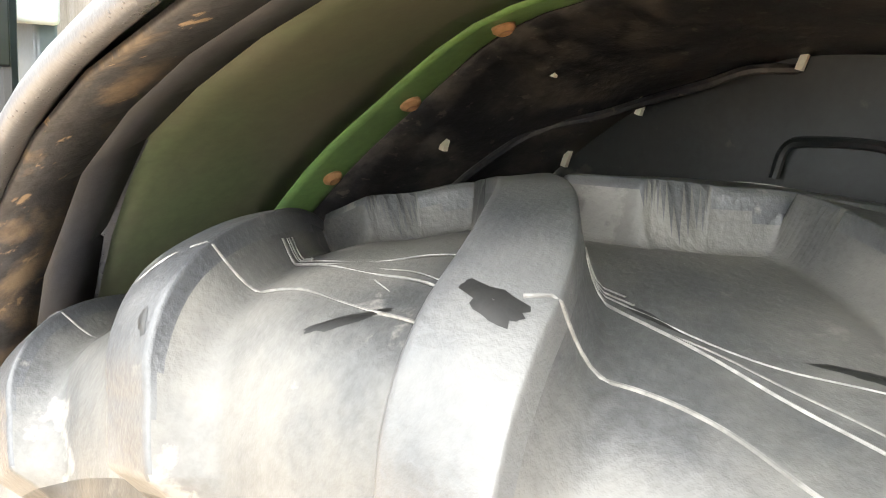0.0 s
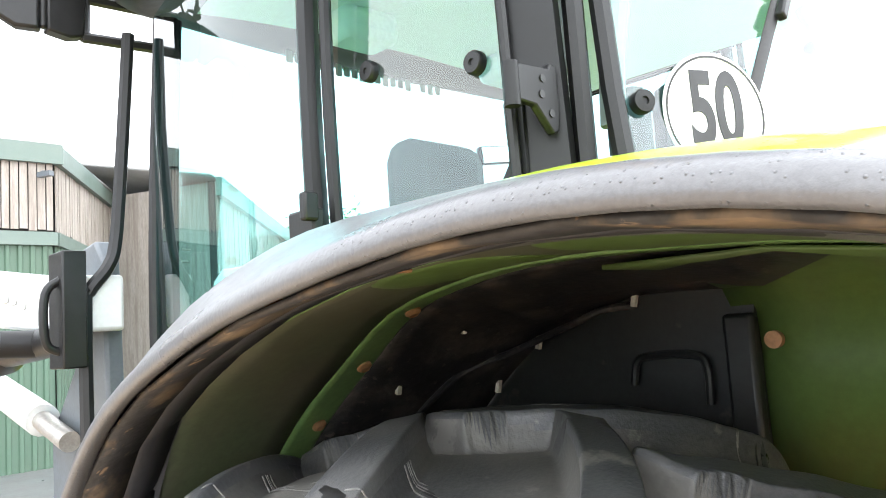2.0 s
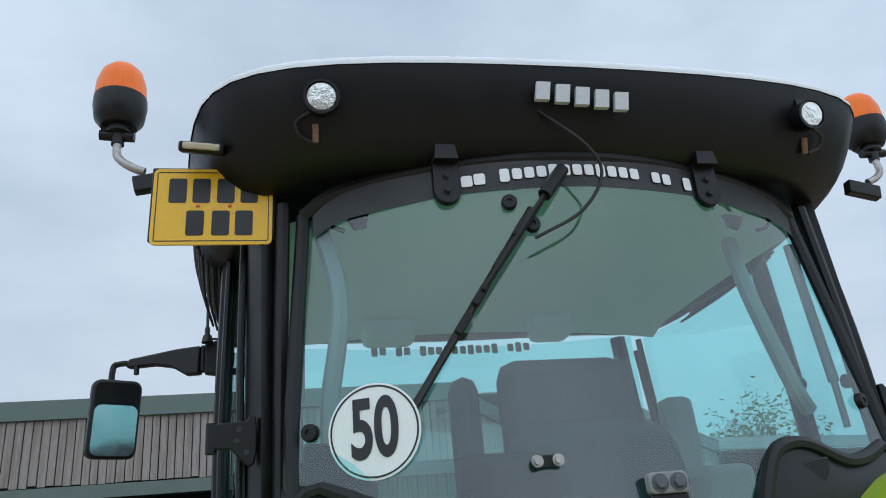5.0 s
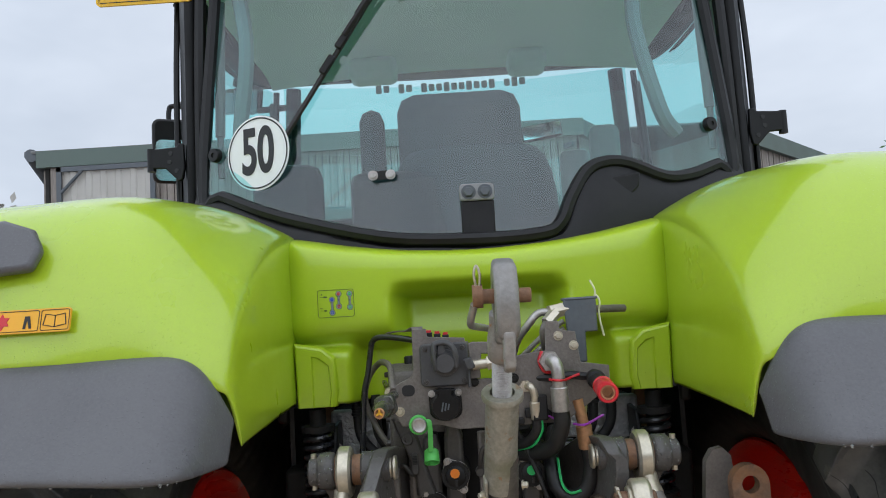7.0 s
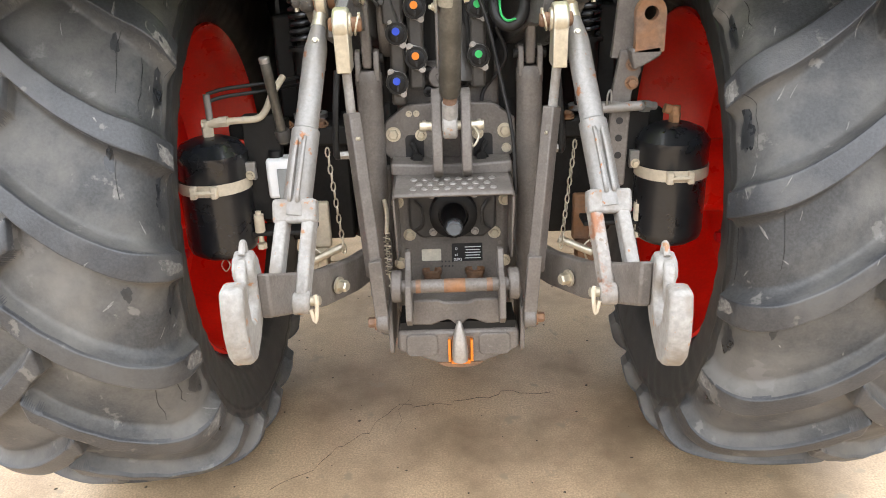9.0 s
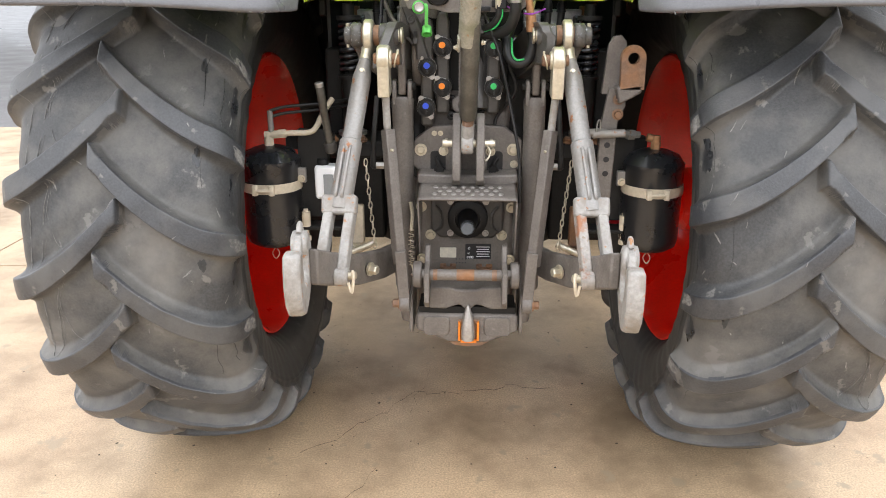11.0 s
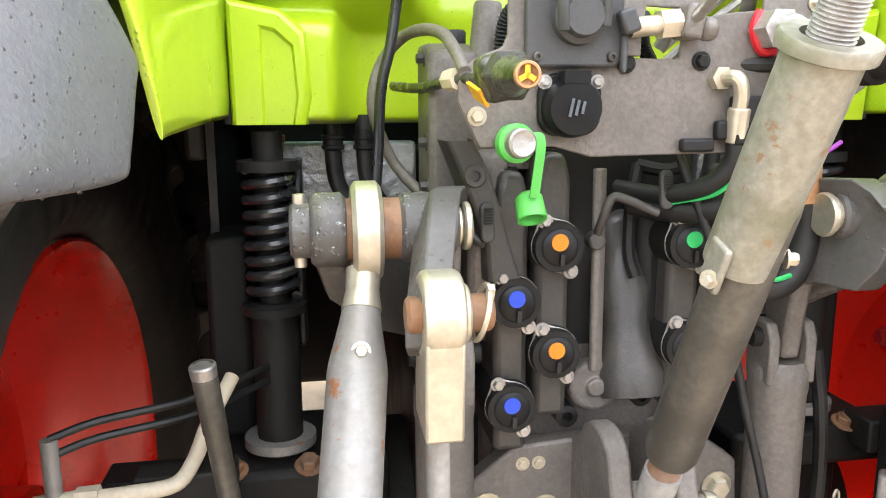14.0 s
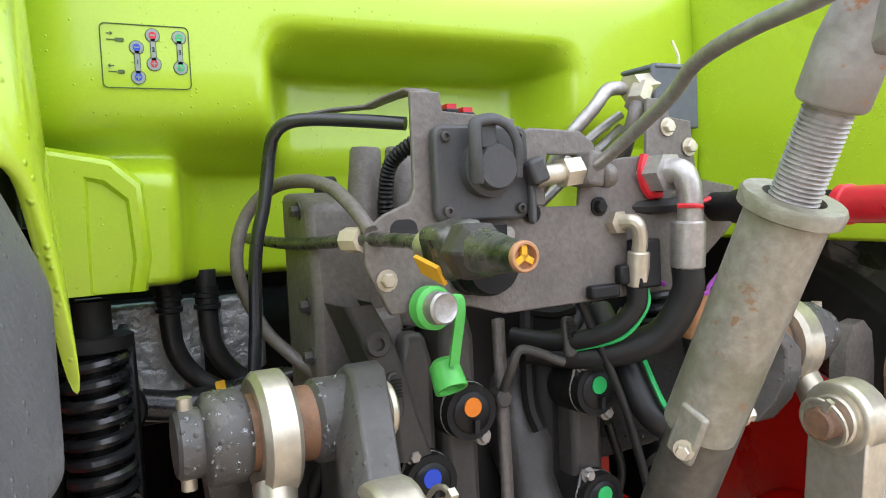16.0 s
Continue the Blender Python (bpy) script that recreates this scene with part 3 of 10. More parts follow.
# fine cracks wander over the slabs
cracks = [[(-0.62, -0.42), (-0.45, -0.22), (-0.32, -0.09), (-0.22, 0.08), (-0.06, 0.07), (0.08, 0.10), (0.226, 0.154), (0.42, 0.12)], [(-0.22, -0.10), (-0.2, 0.12), (-0.16, 0.33)],
          [(-0.75, -1.1), (-0.55, -0.8), (-0.42, -0.7), (-0.3, -0.42)], [(0.45, -0.9), (0.75, -0.75), (1.1, -0.8)]]
for line in cracks:
    bm, rng = B(), random.Random(len(line))
    pts = [Vector((x, y, 0)) for x, y in line]
    fine = []
    for a, b in zip(pts, pts[1:]):
        fine += [a.lerp(b, k / 5) + Vector((rng.uniform(-0.018, 0.018), rng.uniform(-0.018, 0.018), 0)) for k in range(5)]
    rows = []
    for i, p in enumerate(fine):
        w = 0.0012 + 0.0012 * rng.random()
        rows.append([(p.x, p.y - w, 0.0025), (p.x, p.y + w, 0.0025)])
    grid(bm, rows)
    part("crack", bm, "crack", pavement, smooth=0)
# crumbs and grit lying on the slabs
bm, rng = B(), random.Random(11)
for k in range(420):
    x, y, r = rng.uniform(-2.2, 2.2), rng.uniform(-2.6, 1.5), rng.choice((0.0022, 0.003, 0.0045)) * rng.uniform(0.7, 1.4)
    a0 = rng.uniform(0, 6)
    ring = [bm.verts.new((x + r * rng.uniform(0.7, 1.5) * math.cos(a0 + 1.257 * e), y + r * rng.uniform(0.7, 1.5) * math.sin(a0 + 1.257 * e), 0.0005)) for e in range(5)]
    tip = bm.verts.new((x, y, r * 0.7))
    for e in range(5):
        bm.faces.new((ring[e], ring[(e + 1) % 5], tip))
grit = tagged(part("grit", bm, "crack", smooth=0), "dark crumbs of mud scattered on the concrete", "grit", kind="stuff")
grit.location.z = GROUND
# distant fields and hill
bm = B()
rows = []
for j in range(9):
    r = 60 + 45 * j
    rows.append([(r * math.sin(a), r * math.cos(a), -0.02 + 26 * max(0, (j - 1) / 7) ** 1.3 * (0.5 + 0.5 * math.sin(2.3 * a + 1.0)) * (0.55 + 0.45 * math.sin(5 * a))) for a in [radians(-100 + 5 * k) for k in range(41)]])
grid(bm, rows)
tagged(part("backdrop", bm, "grass"), "green hillside pasture beyond the farm", "hill", kind="structure")
# steeper pasture that climbs to the right of the farm
bm, rows = B(), []
for j in range(10):
    r = 110 + 20 * j
    rows.append([(r * math.sin(a), r * math.cos(a), -0.5 + 46 * (j / 9) ** 0.8 * min(1.0, max(0.0, (a - radians(36)) / radians(12))) * (1 + 0.06 * math.sin(9 * a))) for a in [radians(33 + 3 * k) for k in range(24)]])
grid(bm, rows)
tagged(part("backdrop", bm, "grass"), "steep green pasture on the hillside", "hill", kind="structure")


# ---- farm buildings ----
def wall_frame(a, b):
    """Frame of a wall from a to b on the ground: x along it, y up, z out of its outer face."""
    d = Vector((b[0] - a[0], b[1] - a[1], 0))
    x = d.normalized()
    z = Vector((x.y, -x.x, 0))
    return Matrix.Translation((a[0], a[1], 0)) @ Matrix((x, Vector((0, 0, 1)), z)).transposed().to_4x4(), d.length


def boards(parent, m, x0, x1, z0, z1, seed, w=0.15):
    """Upright timber boards with gaps, each a piece of its own."""
    rng, x = random.Random(seed), x0
    while x < x1 - 0.02:
        ww = min(w * rng.uniform(0.9, 1.1), x1 - x)
        bm = B()
        dz = rng.uniform(0, 0.05)
        box(bm, (x + ww / 2, (z0 + z1) / 2 + dz / 2, 0.04 + rng.uniform(0, 0.02)), (ww - 0.02, z1 - z0 - dz, 0.025), m)
        part("board", bm, "timber", parent, smooth=0)
        x += ww


def box_sheet(bm, m, x0, x1, z0, z1, out=0.0, pitch=0.2, rib=0.035):
    """Profiled metal sheet: a folded strip."""
    xs, k, x = [], 0, x0
    while x < x1:
        xs += [(x, 0), (x + pitch * 0.5, 0), (x + pitch * 0.6, rib), (x + pitch * 0.9, rib)]
        x += pitch
    lo = [m @ Vector((min(a, x1), z0, out + b)) for a, b in xs] + [m @ Vector((x1, z0, out))]
    hi = [m @ Vector((min(a, x1), z1, out + b)) for a, b in xs] + [m @ Vector((x1, z1, out))]
    grid(bm, [lo, hi])
    return bm


barn = thing("timber_barn", "large timber-clad barn with dark open doorway and green sheeting", "barn")
wm, wl_ = wall_frame((-8.7, 14.0), (2.75, 14.0))
L_ = 11.45
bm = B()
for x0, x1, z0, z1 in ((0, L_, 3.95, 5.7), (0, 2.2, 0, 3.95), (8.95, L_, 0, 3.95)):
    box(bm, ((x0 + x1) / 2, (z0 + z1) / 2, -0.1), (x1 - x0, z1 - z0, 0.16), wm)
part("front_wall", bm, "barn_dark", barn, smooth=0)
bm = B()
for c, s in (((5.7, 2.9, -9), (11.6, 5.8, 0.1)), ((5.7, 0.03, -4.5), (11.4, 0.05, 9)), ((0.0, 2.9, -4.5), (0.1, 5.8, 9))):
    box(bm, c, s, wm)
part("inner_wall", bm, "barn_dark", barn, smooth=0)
boards(barn, wm, 0.1, L_, 4.2, 5.45, 3)
bm = B()
box_sheet(bm, wm, 8.95, L_, 0, 3.95, 0.03)
part("green_sheeting", bm, "sheet_green", barn, "dark green profiled metal sheeting", smooth=0)
bm = B()
box(bm, (L_ / 2, 4.07, 0.08), (L_ + 0.1, 0.24, 0.09), wm)
part("door_beam", bm, "fascia", barn, "green steel beam over the doorway")
bm = B()
box(bm, (L_ / 2, 5.62, 0.1), (L_ + 0.3, 0.36, 0.12), wm)
part("fascia", bm, "fascia", barn)
bm = B()
box(bm, (8.85, 1.95, 0.0), (0.2, 3.9, 0.24), wm)
part("door_post", bm, "loader_dark", barn)
for i in range(6):
    bm = B()
    box(bm, (2.5 + 6.4 * random.Random(i).random(), 4.2 + 0.2 * (i % 2), -2 - i), (0.9, 0.03, 0.35), wm)
    part("roof_light", bm, "plate_label", barn, "pale translucent roof panel inside")
# far gable, sloping away behind
wm2, d2 = wall_frame((2.75, 14.0), (5.2, 18.0))
bm = B()
box(bm, (d2 / 2, 2.85, -0.1), (d2, 5.7, 0.16), wm2)
part("gable_wall", bm, "barn_dark", barn, smooth=0)
boards(barn, wm2, 0.05, d2, 4.2, 5.45, 9)
bm = B()
box(bm, (d2 / 2, 5.62, 0.1), (d2, 0.36, 0.12), wm2)
box(bm, (d2 / 2, 4.07, 0.08), (d2, 0.24, 0.09), wm2)
part("gable_fascia", bm, "fascia", barn)
bm = B()
box_sheet(bm, wm2, 0, d2, 0, 3.95, 0.03)
part("gable_sheeting", bm, "sheet_green", barn, smooth=0)
bm = B()
grid(bm, [[(-9.1, 13.85, 5.78), (2.8, 13.85, 5.78), (5.6, 18.3, 5.78)], [(-12.5, 22.5, 6.9), (0.5, 22.5, 7.0), (5.6, 22.5, 6.4)]])
part("roof", bm, "cement", barn, thick=0.06)
# left flank and its gutter
wm3, d3 = wall_frame((-11.9, 22.0), (-8.7, 14.0))
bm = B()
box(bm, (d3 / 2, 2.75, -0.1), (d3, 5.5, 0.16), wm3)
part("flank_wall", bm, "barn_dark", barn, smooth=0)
boards(barn, wm3, 0.05, d3, 1.4, 5.4, 5, 0.17)
bm = B()
tube(bm, [(-12.1, 22.0, 5.45), (-8.95, 13.85, 5.72)], 0.14, 12, 1)
part("gutter", bm, "loader_dark", barn, "grey half-round gutter")
# sliding door on the front
sd = Matrix.Translation((0, -0.1, 0)) @ wm
bm = B()
box_sheet(bm, sd, 0.45, 2.35, 1.0, 5.3, 0.1, 0.32, 0.03)
sdoor = part("sliding_door", bm, "door_grey", barn, "pale grey profiled sliding door", smooth=0)
bm = B()
for c, s in (((0.4, 3.1, 0.16), (0.1, 4.6, 0.06)), ((1.4, 5.35, 0.16), (2.1, 0.1, 0.06)), ((2.4, 3.1, 0.16), (0.1, 4.6, 0.06))):
    box(bm, c, s, sd)
tube(bm, [sd @ Vector((0.45, 4.85, 0.18)), sd @ Vector((0.9, 5.3, 0.18))], 0.035, 8, 1)
part("door_frame", bm, "loader_dark", sdoor)
# floodlight and camera on the cladding
bm = B()
box(bm, (10.0, 4.98, 0.25), (0.34, 0.22, 0.1), wm, (-30, 0, 10))
box(bm, (10.0, 5.08, 0.15), (0.06, 0.14, 0.2), wm)
part("floodlight", bm, "loader_dark", barn, "grey floodlight on the cladding")
bm = B()
box(bm, (11.25, 5.2, 0.3), (0.1, 0.09, 0.3), wm, (0, 25, 0))
box(bm, (11.25, 5.25, 0.15), (0.06, 0.06, 0.2), wm)
part("security_camera", bm, "loader_dark", barn)

barn2 = thing("side_barn", "timber-clad farm building with green roof edge", "barn")
wm4, d4 = wall_frame((6.6, 15.2), (15.4, 25.2))
bm = B()
box(bm, (d4 / 2, 2.85, -0.1), (d4, 5.7, 0.16), wm4)
part("wall", bm, "barn_dark", barn2, smooth=0)
boards(barn2, wm4, 0.05, d4, 1.5, 5.4, 11, 0.16)
bm = B()
box(bm, (d4 / 2, 5.55, 0.12), (d4 + 0.3, 0.42, 0.14), wm4)
part("fascia", bm, "fascia", barn2)
bm = B()
grid(bm, [[(6.4, 15.0, 5.78), (15.6, 25.1, 5.78)], [(2.5, 20, 6.9), (9, 30, 6.9)]])
part("roof", bm, "cement", barn2, thick=0.06)
wm5, d5 = wall_frame((5.2, 18.0), (6.6, 15.2))
bm = B()
box(bm, (d5 / 2, 2.85, -0.1), (d5, 5.7, 0.16), wm5)
part("end_wall", bm, "timber", barn2, smooth=0)

shed = thing("open_shed", "open-fronted shed with grey corrugated cement roof", "shed")
bm = B()
rows = [[], []]
for i in range(121):
    x = 13.5 + 20 * i / 120
    rows[0].append((x, 24.0 + 0.25 * (x - 13.5), 5.35 + 0.05 * (i % 2)))
    rows[1].append((x, 31.0 + 0.25 * (x - 13.5), 6.95 + 0.05 * (i % 2)))
grid(bm, rows)
part("roof", bm, "cement", shed, thick=0.03, smooth=0)
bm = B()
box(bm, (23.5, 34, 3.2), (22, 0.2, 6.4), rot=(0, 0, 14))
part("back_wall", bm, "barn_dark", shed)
for i in range(4):
    bm = B()
    box(bm, (14.5 + 5.5 * i, 25.2 + 1.4 * i, 2.6), (0.22, 0.22, 5.2))
    part("post", bm, "rust", shed)
red_shed = thing("red_roofed_shed", "farm shed with rust-red sheet roof", "shed")
bm = B()
box(bm, (21, 12.5, 1.9), (8, 9, 3.8))
part("wall", bm, "timber", red_shed)
bm = B()
grid(bm, [[(16.6, 7.6, 3.8), (16.6, 17.4, 3.8)], [(21, 7.6, 6.1), (21, 17.4, 6.1)], [(25.4, 7.6, 3.8), (25.4, 17.4, 3.8)]])
part("roof", bm, "brick", red_shed, thick=0.06, smooth=0)


def tree(name, label, x, y, height, crown_r, leaf_mat, seed, leaves=2600, bare=False):
    t, rng = thing(name, label, "tree"), random.Random(seed)
    bm, tips = B(), []
    tube(bm, [(x, y, -0.1), (x + 0.1, y, height * 0.25), (x - 0.1, y + 0.1, height * 0.5), (x, y, height * 0.8)], 0.2, 8, 3)
    for i in range(15):
        a, h = rng.uniform(0, 6.28), height * rng.uniform(0.28, 0.75)
        r = crown_r * rng.uniform(0.5, 0.95) * (1.1 - abs(h / height - 0.5))
        e = Vector((x + r * math.cos(a), y + r * math.sin(a), h + crown_r * rng.uniform(0.15, 0.6)))
        tube(bm, [(x, y, h), (x + 0.5 * r * math.cos(a), y + 0.5 * r * math.sin(a), h + 0.12 * crown_r), e], 0.055, 5, 3)
        tips += [e, e.lerp(Vector((x, y, h)), 0.4)]
    part("trunk", bm, "bark", t)
    verts, faces = [], []
    for i in range(leaves):
        c = rng.choice(tips) + Vector((rng.gauss(0, 0.22), rng.gauss(0, 0.22), rng.gauss(0, 0.2))) * crown_r * 0.8
        s = 0.05 + 0.07 * rng.random()
        u = Vector((rng.gauss(0, 1), rng.gauss(0, 1), rng.gauss(0, 1))).normalized()
        w = u.orthogonal().normalized()
        k = len(verts)
        verts += [c + s * 2 * u, c + s * w, c - s * 2 * u, c - s * w]
        faces.append((k, k + 1, k + 2, k + 3))
    me = bpy.data.meshes.new("crown")
    me.from_pydata(verts, [], faces)
    me.materials.append(M[leaf_mat])
    new("crown", me).parent = t
    return t


tree("blossom_tree", "pale blossoming tree beyond the barn", -19.5, 27.0, 7.0, 3.2, "blossom", 4, 5200)
tree("leafy_tree", "dark green tree behind the shed", 27.0, 38.0, 10.2, 4.0, "leaf", 7, 4200)
tree("leafy_tree", "green tree at the yard's edge", -27.0, -16.0, 9.0, 4.0, "leaf", 9, 3000)
# buildings and hedge behind the camera close the yard
rear_barn = thing("rear_barn", "timber-clad farm building across the yard", "barn")
bm = B()
box(bm, (2, -27, 2.4), (26, 6, 4.8))
part("wall", bm, "timber", rear_barn)
bm = B()
grid(bm, [[(-11.5, -30.5, 4.8), (15.5, -30.5, 4.8)], [(-11.5, -27, 6.4), (15.5, -27, 6.4)], [(-11.5, -23.5, 4.8), (15.5, -23.5, 4.8)]])
part("roof", bm, "cement", rear_barn, thick=0.06, smooth=0)

# ==== the tractor ====
tractor = thing("tractor", "lime green tractor with black cab and red rims on concrete", "tractor")
AX, WY, TYRE_X = 0.975, 0.0, 0.985


# ---- rear wheels ----
PITCHES = 20
PITCH = 2 * math.pi / PITCHES
# half section of the bare tyre from the middle line to the bead: (across, radius)
SECTION = [(0.0, 0.925), (0.06, 0.925), (0.12, 0.922), (0.18, 0.914), (0.24, 0.899), (0.272, 0.882), (0.294, 0.853), (0.308, 0.815), (0.315, 0.76), (0.310, 0.70), (0.294, 0.64), (0.270, 0.592), (0.240, 0.560), (0.215, 0.545)]
FINE = spline([(a, 0, b) for a, b in SECTION], 24)
RUN = [0.0]
for p_, q_ in zip(FINE, FINE[1:]):
    RUN.append(RUN[-1] + (q_ - p_).length)


def lug_line(s):
    """Angle of a lug's middle line at the distance s from the tyre's middle, and how far along the lug that is."""
    t = np.clip((s + 0.035) / 0.352, 0, 1.35)
    return -0.03 + 0.42 * t - 0.145 * t ** 2, t


def lug_width(t):
    return 0.031 + 0.006 * np.clip(t, 0, 1) + 0.006 * np.clip((0.10 - t) / 0.10, 0, 1)


def tread_height(S, A):
    """How far the rubber stands out of the bare section: lugs with flat tops, steep walls and rounded feet."""
    height = np.zeros_like(A)
    for half in (-1, 1):
        centre, t = lug_line(S * half)
        raw = (S * half + 0.035) / 0.352
        d = (A - centre - (0.5 if half > 0 else 0.0) * PITCH + PITCH / 2) % PITCH - PITCH / 2
        wide = lug_width(t)
        foot = np.where(d > 0, 0.019 + 0.022 * t ** 2, 0.024 + 0.026 * t ** 2)
        x = np.clip((np.abs(d) - wide) / foot, 0, 1)
        tall = np.interp(t, [0, 0.5, 0.85, 1.0, 1.06, 1.17, 1.20, 1.235, 1.27], [0.049, 0.048, 0.045, 0.041, 0.035, 0.033, 0.020, 0.008, 0.0])
        # the foot is narrow under the top and runs out in a fillet
        bar = tall * (0.55 * (1 - x) ** 4 + 0.45 * (1 - x) ** 2) - 0.0012 * np.clip((np.abs(d) - 0.92 * wide) / (0.08 * wide), 0, 1)
        nose = np.clip((raw + 0.03) / 0.035, 0, 1)
        height = np.maximum(height, bar * (1 - (1 - nose) ** 2.4))
    height = height + 0.003 * np.exp(-((np.abs(S) - 0.425) / 0.006) ** 2) + 0.003 * np.exp(-((np.abs(S) - 0.56) / 0.008) ** 2)
    rng = np.random.default_rng(3)
    wob = sum(rng.uniform(0.3, 1) * np.sin(A * rng.integers(9, 60) + S * rng.uniform(20, 90) + rng.uniform(0, 6)) for _ in range(7))
    return np.maximum(height, 0) + 0.0005 * wob


def skin(S, A, lift=0.0):
    """Points on the tyre's surface, axle along x, for distances S from the middle and angles A."""
    arc = np.linspace(0, RUN[-1], 400)
    px, pr = np.interp(arc, RUN, [p.x for p in FINE]), np.interp(arc, RUN, [p.z for p in FINE])
    tx, tr = np.gradient(px, arc), np.gradient(pr, arc)
    length = np.hypot(tx, tr)
    h, k = tread_height(S, A) + lift, np.sign(S)
    X = k * np.interp(np.abs(S), arc, px) - h * k * np.interp(np.abs(S), arc, tr / length)
    R = np.interp(np.abs(S), arc, pr) + h * np.interp(np.abs(S), arc, tx / length)
    # the tractor's weight flattens the lower half
    R = R - 0.135 * np.clip(np.sin(A + 0.15), 0, 1) ** 2 * np.clip(R - 0.55, 0, 1)
    return np.stack([X, -R * np.cos(A), -R * np.sin(A)], -1)


def tyre_mesh():
    """One tyre about the origin: a net of quads whose columns run along the lugs' edges."""
    arc = np.concatenate([np.arange(0, 0.05, 0.003), np.arange(0.05, 0.33, 0.007), np.arange(0.33, 0.45, 0.004), np.linspace(0.45, RUN[-1], 14)])
    sa = np.concatenate([-arc[:0:-1], arc])
    # across half a pitch: the top, the two edges, the walls and their feet
    inner, outer = [0.0, 0.3, 0.6, 0.82, 0.92, 0.97, 1.0], [0.02, 0.05, 0.09, 0.15, 0.23, 0.34, 0.48, 0.64, 0.82]
    rows = []
    for s in sa:
        mid, t = lug_line(abs(s))
        w, q = float(lug_width(t)), PITCH / 4
        right = [w * f for f in inner] + [w + (q - w) * f for f in outer]
        span = [-v for v in right[:0:-1]] + right + [q]
        rows.append([mid + k * PITCH / 2 + v for k in range(2 * PITCHES) for v in span])
    A = np.array(rows).T
    # the two halves are half a pitch apart: turn the indices of one so that they meet on the middle line
    steps = A.shape[0]
    S = np.broadcast_to(sa, A.shape)
    co = skin(S, A)
    n = len(sa)
    i, j = np.meshgrid(np.arange(steps), np.arange(n - 1), indexing="ij")
    a, b = i * n + j, ((i + 1) % steps) * n + j
    quads = np.stack([a, b, b + 1, a + 1], -1).reshape(-1, 4)
    me = bpy.data.meshes.new("rear_tyre")
    me.vertices.add(steps * n)
    me.vertices.foreach_set("co", co.reshape(-1, 3).ravel())
    me.loops.add(quads.size)
    me.loops.foreach_set("vertex_index", quads.ravel().astype(np.int32))
    me.polygons.add(len(quads))
    me.polygons.foreach_set("loop_start", (np.arange(len(quads)) * 4).astype(np.int32))
    high = tread_height(S, A)
    side_wall = np.abs(S[:, :-1]) > 0.395
    me.polygons.foreach_set("material_index", np.where(side_wall, 2, np.where(high[:, :-1] > 0.032, 1, 0)).ravel().astype(np.int32))
    me.materials.append(M["tyre"]), me.materials.append(M["lug"]), me.materials.append(M["side_wall"])
    me.update(calc_edges=True)
    me.validate()
    me.shade_smooth()
    return me


TYRE = tyre_mesh()


def on_skin(pts, half, k=0, lift=0.0, n=10):
    """A smooth run of points on the rubber from (distance across, angle behind the middle of lug k) pairs."""
    run = spline([(u, d, 0) for u, d in pts], n)
    S, D = np.array([v.x for v in run]), np.array([v.y for v in run])
    A = lug_line(S)[0] + D + (k + (0.5 if half > 0 else 0.0)) * PITCH
    return [tuple(v) for v in skin(half * S, A, lift)]


def stain(parent, half, k, u, d, ru, rd, material, name, lean=0.0, seed=0):
    """A thin ragged film on the rubber."""
    rl, bm = random.Random(seed), B()
    n, ring = 26, []
    wav = [1 + 0.16 * math.sin(3 * k * 2 * math.pi / n + seed) + 0.10 * math.sin(7 * k * 2 * math.pi / n) + rl.uniform(-0.07, 0.07) for k in range(n)]
    for f in (0.04, 0.5, 1.0):
        ang = np.linspace(0, 2 * math.pi, n, endpoint=False)
        dd = d + f * rd * np.cos(ang) * np.array(wav)
        S = u + f * ru * np.sin(ang) * np.array(wav) + lean * (dd - d)
        A = lug_line(S)[0] + dd + (k + (0.5 if half > 0 else 0.0)) * PITCH
        ring.append([tuple(v) for v in skin(half * S, A, 0.0008 if f < 1 else 0.0002)])
    grid(bm, ring, wrap=True)
    return part(name, bm, material, parent, smooth=60)


